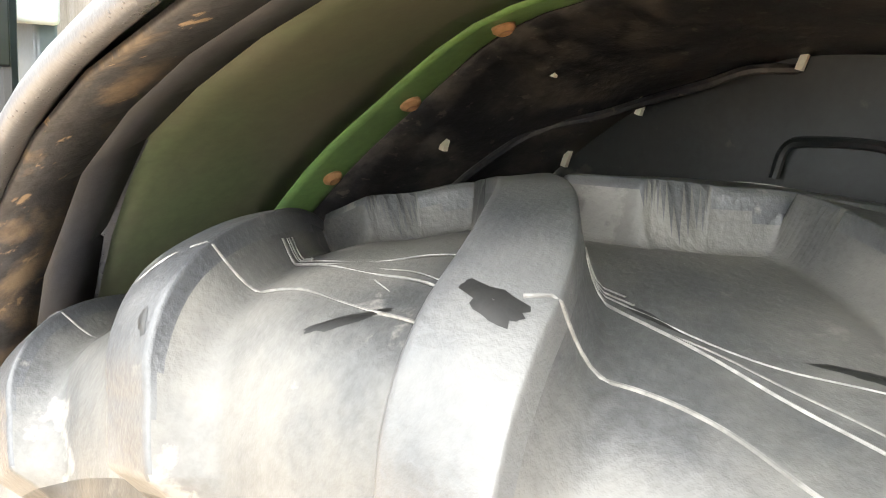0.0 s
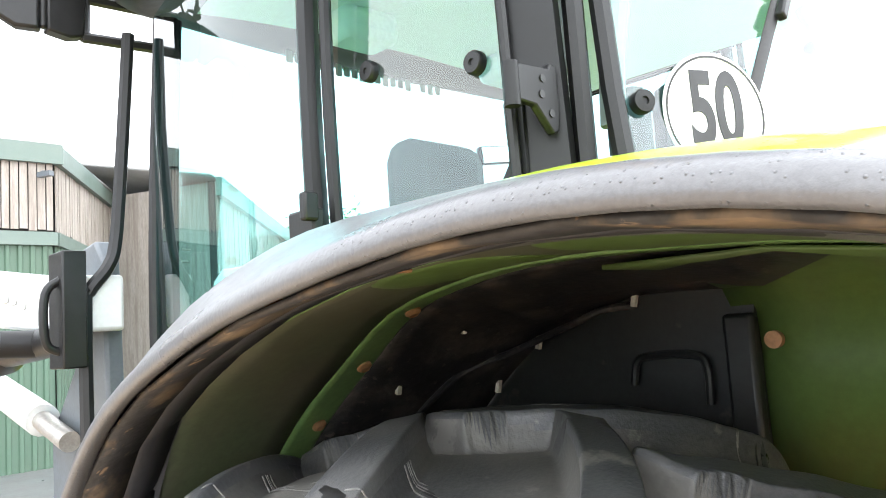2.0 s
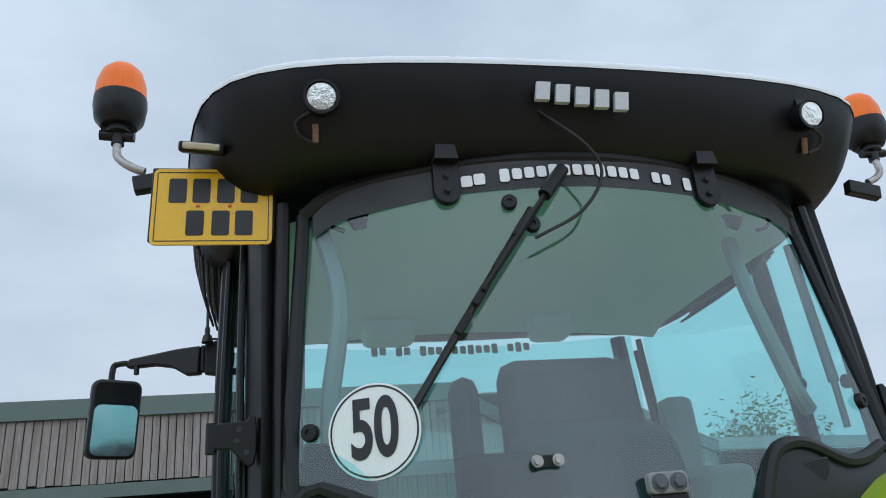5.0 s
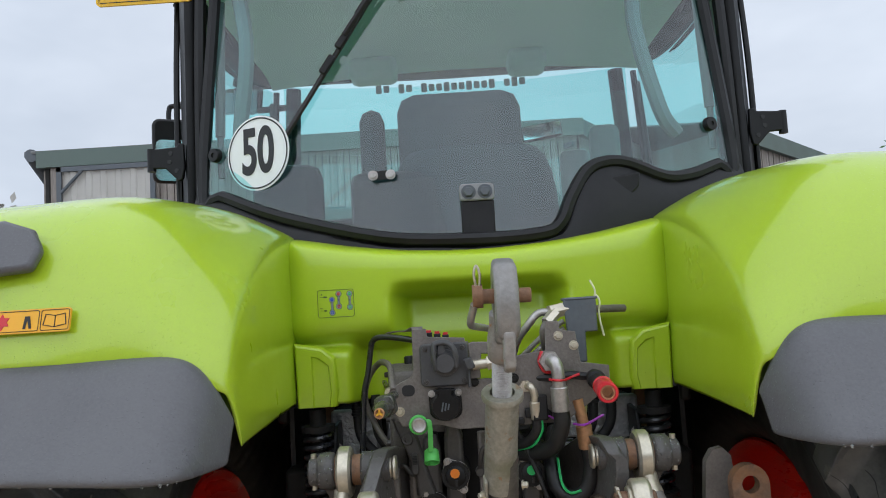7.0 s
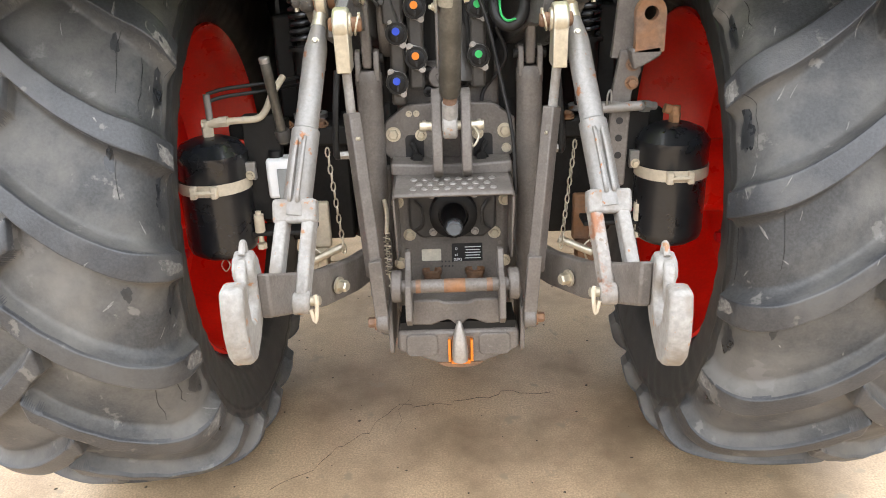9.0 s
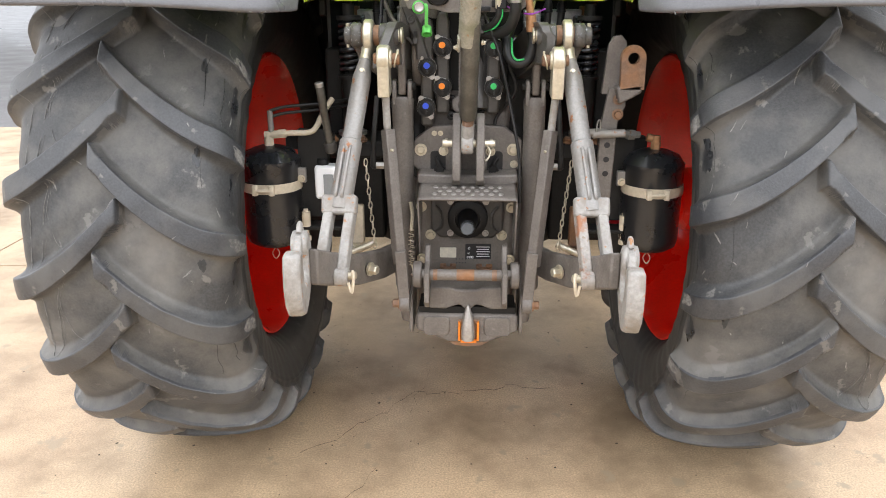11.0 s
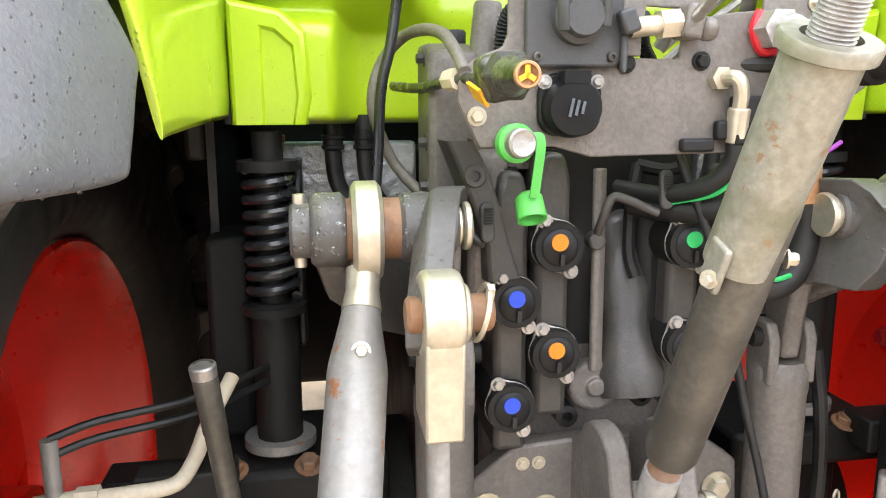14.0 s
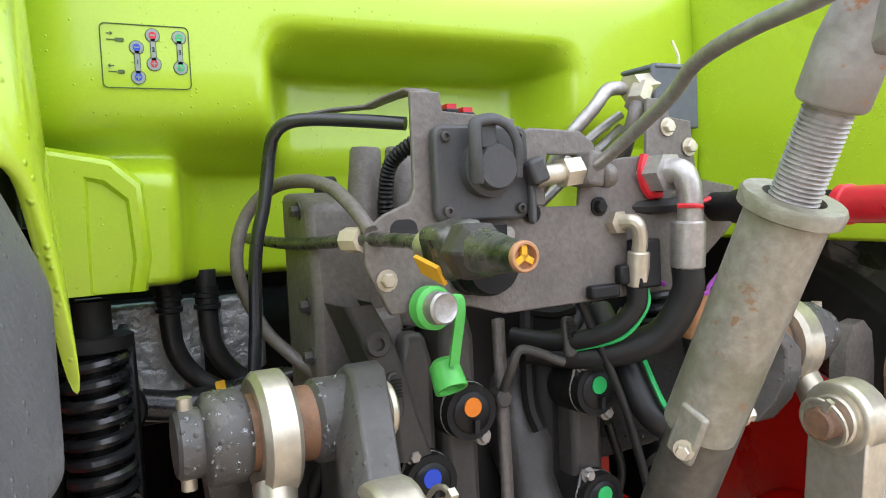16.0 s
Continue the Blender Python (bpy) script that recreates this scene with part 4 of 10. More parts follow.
def tyre(side):
    ty = new("rear_tyre", TYRE)
    ty.parent, ty["label"] = tractor, "worn black agricultural tyre with chevron lugs"
    ty.matrix_local = pose(side * TYRE_X, WY, AX, 9.6 if side > 0 else 7.8, 0, 0)
    # pale mould lines that run round the hollow between two outer lugs
    lines = (([(0.160, 0.040), (0.168, 0.060), (0.176, 0.085), (0.181, 0.125), (0.166, 0.20), (0.153, 0.24), (0.140, 0.262), (0.124, 0.268)], 0.0007),
             ([(0.168, 0.040), (0.180, 0.065), (0.190, 0.10), (0.197, 0.145), (0.203, 0.195), (0.211, 0.245), (0.222, 0.268), (0.238, 0.272), (0.250, 0.262), (0.251, 0.22), (0.246, 0.165), (0.240, 0.12), (0.241, 0.065), (0.256, 0.018)], 0.0012),
             ([(0.188, 0.095), (0.188, 0.145), (0.192, 0.20), (0.203, 0.248)], 0.0006),
             ([(0.156, 0.040), (0.162, 0.056), (0.168, 0.075)], 0.0008), ([(0.150, 0.040), (0.155, 0.054), (0.160, 0.070)], 0.0008))
    for pts, r in lines:
        bm = B()
        tube(bm, on_skin(pts, side, -6, 0.0003), r, 5, 1)
        first = part("mould_line", bm, "scuff", ty)
        for j in range(-4, 6):
            ob = first if j == 0 else new("mould_line", first.data)
            ob.parent = ty
            ob.matrix_local = pose(0, 0, 0, 360 * j / PITCHES, 0, 0)
    # dark cracks running round the shoulder between the inner lug ends
    rl = random.Random(11 + side)
    for j in range(-7, 1):
        for u in (0.245, 0.305, 0.365):
            if rl.random() < 0.5:
                continue
            u0, bm = u + rl.uniform(-0.012, 0.012), B()
            d0, d1 = rl.uniform(0.02, 0.08), rl.uniform(0.15, 0.24)
            tube(bm, on_skin([(u0 + rl.uniform(-0.004, 0.004), d0 + (d1 - d0) * f / 5) for f in range(6)], -side, j, 0.0001, 4), rl.uniform(0.0005, 0.0013), 4, 1)
            part("crack", bm, "gap", ty)
        if rl.random() < 0.75:
            stain(ty, -side, j, 0.345 + rl.uniform(-0.02, 0.02), rl.uniform(-0.015, 0.02), rl.uniform(0.026, 0.046), rl.uniform(0.018, 0.030), "worn_rubber", "worn_corner", rl.uniform(-0.4, 0.4), j)
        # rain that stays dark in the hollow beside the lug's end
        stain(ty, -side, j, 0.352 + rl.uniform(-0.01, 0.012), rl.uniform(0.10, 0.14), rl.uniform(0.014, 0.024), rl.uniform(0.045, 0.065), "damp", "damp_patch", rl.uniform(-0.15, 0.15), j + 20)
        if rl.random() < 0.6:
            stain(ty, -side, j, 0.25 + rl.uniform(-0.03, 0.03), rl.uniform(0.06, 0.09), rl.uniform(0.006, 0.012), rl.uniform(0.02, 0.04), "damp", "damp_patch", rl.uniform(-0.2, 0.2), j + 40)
    for j in range(46):
        stain(ty, -side if j % 3 else side, rl.randint(-7, -1), rl.uniform(0.06, 0.36), rl.uniform(-0.03, 0.27), rl.uniform(0.0008, 0.003), rl.uniform(0.004, 0.022), "worn_rubber", "scratch", rl.uniform(-0.8, 0.8), j)
    if side < 0:
        # wet spots on the outer lugs, and a scraped inner lug end
        for k, u, d, ru, rd, lean in ((-6, 0.262, 0.004, 0.006, 0.022, 0.1), (-6, 0.176, 0.085, 0.004, 0.016, 0.3), (-6, 0.150, 0.22, 0.004, 0.034, -0.25), (-5, 0.197, -0.020, 0.007, 0.014, 0.3), (-7, 0.262, 0.18, 0.005, 0.032, -0.5), (-7, 0.30, 0.02, 0.006, 0.007, 0.5)):
            stain(ty, side, k, u, d, ru, rd, "gap", "wet_spot", lean, int(k * 7 + u * 100))
        stain(ty, 1, -2, 0.335, 0.0, 0.032, 0.022, "scuff", "scrape", 0.5, 4)
    return ty


def rim(side):
    s = side
    bm, seg = B(), 96
    # (offset inwards from the wheel's middle, radius)
    prof = [(-0.217, 0.540), (-0.232, 0.547), (-0.238, 0.540), (-0.224, 0.526), (-0.165, 0.522), (-0.12, 0.495), (-0.08, 0.475), (-0.03, 0.455), (0.02, 0.44), (0.03, 0.40), (0.035, 0.30), (0.035, 0.20), (0.035, 0.06)]
    rows = [[(s * (TYRE_X + u), WY + r * math.sin(2 * math.pi * k / seg), AX + r * math.cos(2 * math.pi * k / seg)) for k in range(seg)] for u, r in prof]
    grid(bm, rows, wrap=True)
    ob = part("rear_rim", bm, "red", tractor, "red painted steel wheel rim", smooth=50)
    bm = B()
    lathe(bm, (s * 0.60, WY, AX), (s * 1.02, WY, AX), [(0, 0.085), (0.22, 0.09), (0.24, 0.12), (0.42, 0.13)], 28)
    part("hub", bm, "red", ob)
    for k in range(8):
        a = 2 * math.pi * k / 8 + 0.2
        bolt(ob, (s * 1.015, WY + 0.36 * math.sin(a), AX + 0.36 * math.cos(a)), (-s, 0, 0), 0.02, 0.02, "red_plastic", "rim_bolt")
    return ob


for sd_ in (-1, 1):
    tyre(sd_), rim(sd_)

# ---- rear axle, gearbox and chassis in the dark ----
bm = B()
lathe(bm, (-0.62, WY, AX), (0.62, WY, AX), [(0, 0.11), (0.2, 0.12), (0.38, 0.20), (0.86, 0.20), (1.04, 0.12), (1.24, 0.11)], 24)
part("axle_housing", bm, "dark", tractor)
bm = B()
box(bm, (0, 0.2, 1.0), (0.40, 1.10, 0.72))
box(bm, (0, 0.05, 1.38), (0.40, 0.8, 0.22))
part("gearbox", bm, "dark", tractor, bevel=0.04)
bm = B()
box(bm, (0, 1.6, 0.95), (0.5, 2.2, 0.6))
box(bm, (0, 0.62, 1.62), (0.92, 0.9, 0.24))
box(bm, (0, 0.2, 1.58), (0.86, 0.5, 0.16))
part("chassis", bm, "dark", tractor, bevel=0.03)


# ---- fenders ----
Y_ROWS = [0.62, 0.50, 0.34, 0.12, -0.10, -0.30, -0.45, -0.58, -0.68, -0.75, -0.80, -0.83, -0.845]
Z_TOP = [1.90, 2.03, 2.13, 2.18, 2.202, 2.198, 2.187, 2.178, 2.158, 2.108, 2.025, 1.94, 1.862]
LIP_IN = [(-0.936, 1.85), (-0.925, 1.89), (-0.90, 1.94), (-0.85, 2.0), (-0.78, 2.046), (-0.70, 2.078), (-0.60, 2.113), (-0.45, 2.155), (-0.30, 2.175), (0.05, 2.175), (0.20, 2.15), (0.37, 2.106), (0.50, 2.0), (0.60, 1.87), (0.70, 1.65)]
LIP_OUT = [(-0.936, 1.76), (-0.925, 1.80), (-0.90, 1.87), (-0.85, 1.945), (-0.78, 2.005), (-0.74, 2.03), (-0.69, 2.052), (-0.60, 2.082), (-0.50, 2.105), (-0.39, 2.12), (-0.23, 2.116), (0.03, 2.078), (0.28, 2.003), (0.40, 1.94), (0.50, 1.86), (0.60, 1.73), (0.70, 1.52)]
Z_CREASE = [1.78, 1.9, 2.02, 2.08, 2.11, 2.115, 2.08, 2.03, 1.965, 1.905, 1.845, 1.815, 1.80]


def fender(s):
    bm, rows = B(), []
    cols = [(-0.40, "low"), (-0.418, "mid"), (-0.440, "cr"), (-0.452, 0.10), (-0.52, 0.50), (-0.60, 0.95), (-0.70, 1.06), (-0.85, 1.0), (-1.0, 0.99), (-1.12, 0.9), (-1.20, "lip")]
    for j, y in enumerate(Y_ROWS):
        row = []
        for x, k in cols:
            zc, zt = Z_CREASE[j], Z_TOP[j]
            yy = y
            fwd = min(1.0, max(0.0, (-0.31 - y) / 0.5))
            if k == "low":
                z = 1.709
                x = -0.447 + 0.016 * fwd
                yy = max(y, -0.784)
            elif k == "mid":
                z = 0.5 * (1.71 + zc)
                x = -0.450 + 0.012 * fwd
                yy = max(y, -0.793)
            elif k == "cr":
                z = zc
                x = -0.450 + 0.005 * fwd
                yy = max(y, -0.805)
            elif k == "lip":
                z = lerp_at(LIP_IN, y) - 0.004
            else:
                if x < -1.1:
                    zt = min(zt, 0.5 * zt + 0.5 * lerp_at(LIP_IN, y) + 0.012) + (zt - zc) * 0.1
                z = zc + (zt - zc) * k
                yy = y if x < -0.6 else max(y, -0.818 - 0.015 * (x < -0.5))
            row.append((-s * x, yy, z))
        rows.append(row)
    grid(bm, rows)
    f = part("fender", bm, "lime", tractor, "glossy lime green fender beaded with rain", subsurf=2, thick=0.008)
    # black light panel let into the rear face
    pan = [(-0.760, 2.025), (-0.752, 2.062), (-0.775, 2.098), (-0.83, 2.118), (-1.055, 2.105), (-1.07, 2.03), (-0.95, 2.008)]
    bm = B()
    lm_ = facing((0, -0.804, 2.06), (0, -0.87, 0.5))
    prism(bm, [(-s * x, (z - 2.06) * 1.12) for x, z in pan], 0.022, lm_ @ pose(0, 0, -0.008))
    lp = part("light_panel", bm, "flap", f, "black plastic light panel", bevel=0.008)
    bolt(lp, lm_ @ Vector((-s * 0.835, 0.0, 0.014)), (0, -0.87, 0.5), 0.008, 0.005, "steel", "screw")
    # oblong tail lamp in a black surround
    tm_ = facing((-s * -0.990, -0.80, 2.088), (-s * -0.15, -0.9, 0.25))
    bm = B()
    prism(bm, round_poly(0.112, 0.142, 0.05, 8), 0.03, tm_ @ pose(0, 0, -0.012))
    lp2 = part("tail_lamp_body", bm, "black", f, bevel=0.006)
    for cy, hh, mt, nm in ((0.022, 0.084, "amber", "amber_lens"), (-0.043, 0.040, "red_lens", "tail_lens")):
        bm = B()
        prism(bm, round_poly(0.098, hh, 0.018, 6, cy=cy), 0.034, tm_ @ pose(0, 0, 0.004))
        part(nm, bm, mt, lp2, "ribbed amber lens" if mt == "amber" else "red tail lens", bevel=0.012)
    # small round marker and warning sticker
    bm = B()
    lathe(bm, (-s * -0.885, -0.835, 1.872), (-s * -0.885, -0.88, 1.868), [(0, 0.024), (0.03, 0.022), (0.036, 0.012)], 18)
    part("marker_button", bm, "black", f)
    km_ = facing((-s * -0.783, -0.8415, 1.942), (0, -0.965, 0.26))
    bm = B()
    prism(bm, round_poly(0.19, 0.040, 0.004), 0.004, km_)
    st = part("warning_sticker", bm, "sticker", f, "orange warning sticker with pictograms")
    bm = B()
    for cx_, w_, mt in ((-0.07, 0.046, 0), (0.0, 0.086, 0), (0.07, 0.046, 0)):
        out_ = [km_ @ Vector((px, py, 0.0046)) for px, py in round_poly(w_, 0.034, 0.003, 3, cx=cx_)]
        tube(bm, out_ + [out_[0]], 0.0006, 4, 1)
    part("sticker_frame", bm, "ink", st)
    # pictograms: a triangle, a burst with a fallen shape, an upright bar, an open book
    bm = B()
    prism(bm, [(-0.086, -0.011), (-0.056, -0.011), (-0.071, 0.013)], 0.001, km_ @ pose(0, 0, 0.004))
    part("pictogram", bm, "ink", st)
    bm = B()
    prism(bm, [(-0.018 + (0.014 if k % 2 else 0.008) * math.cos(k * 0.524), (0.014 if k % 2 else 0.008) * math.sin(k * 0.524)) for k in range(12)], 0.001, km_ @ pose(0, 0, 0.004))
    part("pictogram", bm, "red_plastic", st)
    bm = B()
    prism(bm, [(0.018, -0.013), (0.022, -0.013), (0.024, 0.002), (0.028, -0.013), (0.032, -0.013), (0.028, 0.008), (0.02, 0.008)], 0.001, km_ @ pose(0, 0, 0.004))
    part("pictogram", bm, "ink", st)
    bm = B()
    for a_, b_ in (((0.051, -0.008), (0.070, -0.012)), ((0.070, -0.012), (0.089, -0.008)), ((0.089, -0.008), (0.086, 0.010)), ((0.086, 0.010), (0.070, 0.007)), ((0.070, 0.007), (0.054, 0.010)), ((0.054, 0.010), (0.051, -0.008)), ((0.070, 0.007), (0.070, -0.012))):
        tube(bm, [km_ @ Vector((*a_, 0.0046)), km_ @ Vector((*b_, 0.0046))], 0.0008, 4, 1)
    part("pictogram", bm, "ink", st)
    # rubber flap hanging across the rear
    bm, rows = B(), []
    for z, y in ((1.872, -0.825), (1.862, -0.848), (1.83, -0.880), (1.79, -0.912), (1.75, -0.946), (1.726, -0.972), (1.712, -0.980), (1.710, -0.966), (1.722, -0.94)):
        row = []
        for x in (-0.441, -0.446, -0.454, -0.469, -0.492, -0.53, -0.6, -0.8, -1.0, -1.2, -1.30, -1.325):
            e = max(0.0, (x + 0.53) / 0.099)
            top = (z - 1.712) * (1 - 0.97 * e ** 2.4)
            row.append((-s * x, y + (-0.785 - y) * e ** 3, 1.712 + top - 0.016 * min(1.0, max(0.0, (x + 0.8) / 0.27)) * (1.872 - z) / 0.16))
        rows.append(row)
    grid(bm, rows)
    flap = part("mud_flap", bm, "flap", f, "wet dark grey rubber fender edge", subsurf=2, thick=0.012)
    rng, bm = random.Random(5), B()
    for k in range(150):
        x = -0.45 - 0.86 * rng.random()
        r = rng.uniform(0.0012, 0.0026)
        y_ = -0.976 + 0.191 * max(0.0, (x + 0.53) / 0.099) ** 3
        z_ = 1.711 - 0.016 * min(1.0, max(0.0, (x + 0.8) / 0.27))
        lathe(bm, (-s * x, y_ + rng.uniform(0, 0.008), z_), (-s * x, y_, 1), [(0, r * 0.7), (r, r), (2 * r, r * 0.8), (2.6 * r, r * 0.3)], 6)
    tagged(part("rain", bm, "water", flap, smooth=60), "", "", "", "stuff")
    und_o = [(-1.172, 0.71, 1.50), (-1.17, 0.68, 1.66), (-1.168, 0.63, 1.79), (-1.165, 0.53, 1.925), (-1.16, 0.43, 1.985), (-1.158, 0.25, 2.063), (-1.156, 0.13, 2.096), (-1.155, -0.017, 2.122), (-1.155, -0.2, 2.133), (-1.155, -0.4, 2.118), (-1.155, -0.6, 2.075), (-1.155, -0.72, 2.0), (-1.155, -0.785, 1.9), (-1.155, -0.805, 1.80)]
    # outer rubber widening along the arch
    bm, rows = B(), []
    stations = [0.70, 0.60, 0.50, 0.40, 0.30, 0.17, 0.05, -0.10, -0.23, -0.36, -0.48, -0.58, -0.67, -0.74, -0.80, -0.85, -0.89, -0.915, -0.93]
    for y in stations:
        zi, zo = lerp_at(LIP_IN, y), lerp_at(LIP_OUT, y)
        ze = lerp_at([(p_[1], p_[2]) for p_ in und_o[::-1]], y) if y > 0.2 else 0.0
        rows.append([(-s * x, y, z) for x, z in ((-1.15, zi - 0.02), (-1.192, zi + 0.002), (-1.21, zi + 0.004), (-1.26, zi - 0.30 * (zi - zo)), (-1.31, zo + 0.034), (-1.331, zo + 0.022), (-1.334, zo), (-1.318, zo - 0.003), (-1.30, zo + 0.012), (-1.24, max(zi - 0.045, ze + 0.012)), (-1.15, max(zi - 0.05, ze + 0.012)))])
    grid(bm, rows)
    part("fender_lip", bm, "flap", f, "dark grey rubber fender widening with rain drops", subsurf=1)
    for nm, x0, x1, mt, lb in (("muddy_lip", -1.300, -1.225, "lip", "muddy rubber underside of the lip"), ("black_strip", -1.225, -1.16, "strip", "black rubber strip")):
        bm, rows = B(), []
        for y in stations:
            zi, zo = lerp_at(LIP_IN, y), lerp_at(LIP_OUT, y)
            ze = lerp_at([(p_[1], p_[2]) for p_ in und_o[::-1]], y) if y > -0.85 else zi - 0.064
            rows.append([(-s * x, y, zo - 0.002 + (ze - zo) * ((x + 1.316) / 0.156)) for x in (x0, (x0 + x1) / 2, x1)])
        grid(bm, rows)
        part(nm, bm, mt, f, lb, thick=0.006)
    # underside, as bands across the arch: outer, middle and inner curve
    und_m = [(-0.885, 0.90, 1.42), (-0.87, 0.82, 1.60), (-0.858, 0.735, 1.735), (-0.855, 0.58, 1.89), (-0.843, 0.447, 1.998), (-0.838, 0.315, 2.088), (-0.85, 0.15, 2.125), (-0.85, 0.0, 2.14), (-0.85, -0.2, 2.135), (-0.85, -0.4, 2.118), (-0.85, -0.6, 2.075), (-0.85, -0.72, 2.0), (-0.85, -0.785, 1.9), (-0.85, -0.805, 1.80)]
    und_i = [(-0.50, 0.80, 1.40), (-0.50, 0.72, 1.55), (-0.505, 0.62, 1.69), (-0.515, 0.52, 1.83), (-0.52, 0.415, 1.932), (-0.52, 0.30, 2.017), (-0.50, 0.2, 2.055), (-0.49, 0.104, 2.085), (-0.49, 0.0, 2.09), (-0.49, -0.13, 2.085)]
    co_, cm_, ci_ = spline(und_o, 3), spline(und_m, 3), spline(und_i, 3)

    def band(nm, ca, cb, f0, f1, k0, k1, mt, lb, dz=0.0, n=5, bulge=0.0):
        bm, rows = B(), []
        for k in range(k0, min(k1, len(ca), len(cb))):
            p, q = ca[k], cb[k]
            row = []
            for e in range(n + 1):
                v = p.lerp(q, f0 + (f1 - f0) * e / n)
                o = Vector((0, v.y + 0.1, v.z - 1.2)).normalized()
                v = v - o * (dz + bulge * abs(2 * e / n - 1) ** 3)
                row.append((-s * v.x, v.y, v.z))
            rows.append(row)
        grid(bm, rows)
        return part(nm, bm, mt, f, lb, thick=0.006, smooth=60)

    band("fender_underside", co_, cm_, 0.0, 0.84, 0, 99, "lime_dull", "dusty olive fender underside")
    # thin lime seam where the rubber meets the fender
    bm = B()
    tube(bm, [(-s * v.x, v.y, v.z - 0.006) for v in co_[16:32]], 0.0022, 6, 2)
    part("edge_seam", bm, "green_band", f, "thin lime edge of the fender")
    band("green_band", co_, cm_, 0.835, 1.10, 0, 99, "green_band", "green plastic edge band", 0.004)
    # two clean green patches with blunt, wavy ends where the dust has been washed off
    for k0, k1, f0, f1, seed in ((18.6, 22.3, 0.10, 0.90, 2), (23.2, 34.0, 0.04, 1.02, 5)):
        bm, rows, n = B(), [], 40
        for q in range(n + 1):
            k = k0 + (k1 - k0) * q / n
            a_, b_ = co_[int(k)].lerp(co_[int(k) + 1], k % 1), cm_[int(k)].lerp(cm_[int(k) + 1], k % 1)
            x = min(1.0, (k - k0 + 0.02) / 0.9, (k1 - k + 0.02) / 0.9)
            e = math.sqrt(1 - (1 - x) ** 2)
            mid_, half_ = (f0 + f1) / 2 + 0.02 * math.sin(k * 1.7 + seed), (f1 - f0) / 2 * e * (1 + 0.04 * math.sin(k * 3.1 + seed))
            row = []
            for i in range(9):
                w = i / 4 - 1
                v = a_.lerp(b_, mid_ + half_ * w)
                o = Vector((0, v.y + 0.1, v.z - 1.2)).normalized()
                v = v - o * (0.0055 - 0.0045 * max(abs(w), 1 - e) ** 4)
                row.append((-s * v.x, v.y, v.z))
            rows.append(row)
        grid(bm, rows)
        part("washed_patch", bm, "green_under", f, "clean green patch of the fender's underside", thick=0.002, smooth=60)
    band("fender_liner", cm_, ci_, 0.07, 1.04, 0, 28, "liner", "muddy black fender liner", n=8)
    # lime wall inside the fender behind the liner
    bm, rows = B(), []
    for y in (-0.085, -0.2, -0.3, -0.45, -0.6, -0.70, -0.75):
        zc = lerp_at(list(zip(Y_ROWS[::-1], Z_CREASE[::-1])), y)
        rows.append([(-s * x, y, z) for x, z in ((-0.85, min(2.118, zc + 0.02)), (-0.66, zc + 0.01), (-0.52, zc - 0.02), (-0.485, zc - 0.06), (-0.478, zc - 0.14), (-0.472, 1.76))])
    grid(bm, rows)
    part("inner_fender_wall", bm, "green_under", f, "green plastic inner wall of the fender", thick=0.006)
    # plugs along the green band, and pale clips in the liner
    for x, y, z in ((-0.858, 0.73, 1.73), (-0.853, 0.573, 1.884), (-0.841, 0.441, 1.992), (-0.842, 0.30, 2.082), (-0.49, -0.149, 2.001)):
        o = Vector((0, y + 0.1, z - 1.2)).normalized() if x < -0.6 else Vector((s * 1.0, 0, 0))
        bm = B()
        p = Vector((-s * x, y, z))
        lathe(bm, p + o * 0.01, p - o, [(0, 0.014), (0.012, 0.014), (0.017, 0.008), (0.015, 0.004)], 16)
        part("plug", bm, "copper", f, "brown push-in plug")
    for x, y, z in ((-0.736, 0.473, 1.944), (-0.696, 0.327, 2.052), (-0.533, 0.287, 2.012), (-0.523, 0.41, 1.926), (-0.505, 0.086, 2.08), (-0.637, 0.054, 2.13), (-0.78, 0.60, 1.845)):
        bm = B()
        box(bm, (-s * x, y, z), (0.009, 0.009, 0.026), rot=(15, 0, 0))
        part("clip", bm, "plate_label", f, "pale plastic clip")
    # loose seam folded in the liner
    bm = B()
    tube(bm, [(-s * x, y, z) for x, y, z in ((-0.49, 0.09, 2.07), (-0.53, 0.14, 2.065), (-0.545, 0.19, 2.045), (-0.545, 0.27, 2.02), (-0.57, 0.33, 1.995), (-0.60, 0.39, 1.975), (-0.64, 0.43, 1.945), (-0.66, 0.52, 1.87), (-0.67, 0.60, 1.78))], 0.007, 8, 4)
    part("liner_seam", bm, "liner", f, "folded edge of the liner")
    # two rust-coloured brackets at the lip
    for x, y, z in ((-1.254, 0.058, 2.092), (-1.177, -0.05, 2.118)):
        bm = B()
        box(bm, (-s * x, y, z), (0.036, 0.024, 0.006), rot=(15, 0, 0))
        part("lip_bracket", bm, "copper", f, bevel=0.003)
    # inner splash panels beside the chassis
    bm = B()
    pts = [(v.y + 0.008, v.z + 0.02) for v in ci_]
    plate_yz(bm, pts + [(-0.13, 1.40), (0.80, 1.38)], -s * -0.496, 0.012)
    sp_ = part("splash_panel", bm, "panel_dark", f, "black inner splash panel")
    bm = B()
    box(bm, (-s * -0.512, -0.105, 1.85), (0.03, 0.05, 0.39))
    part("panel_post", bm, "panel_dark", sp_, bevel=0.008)
    bm = B()
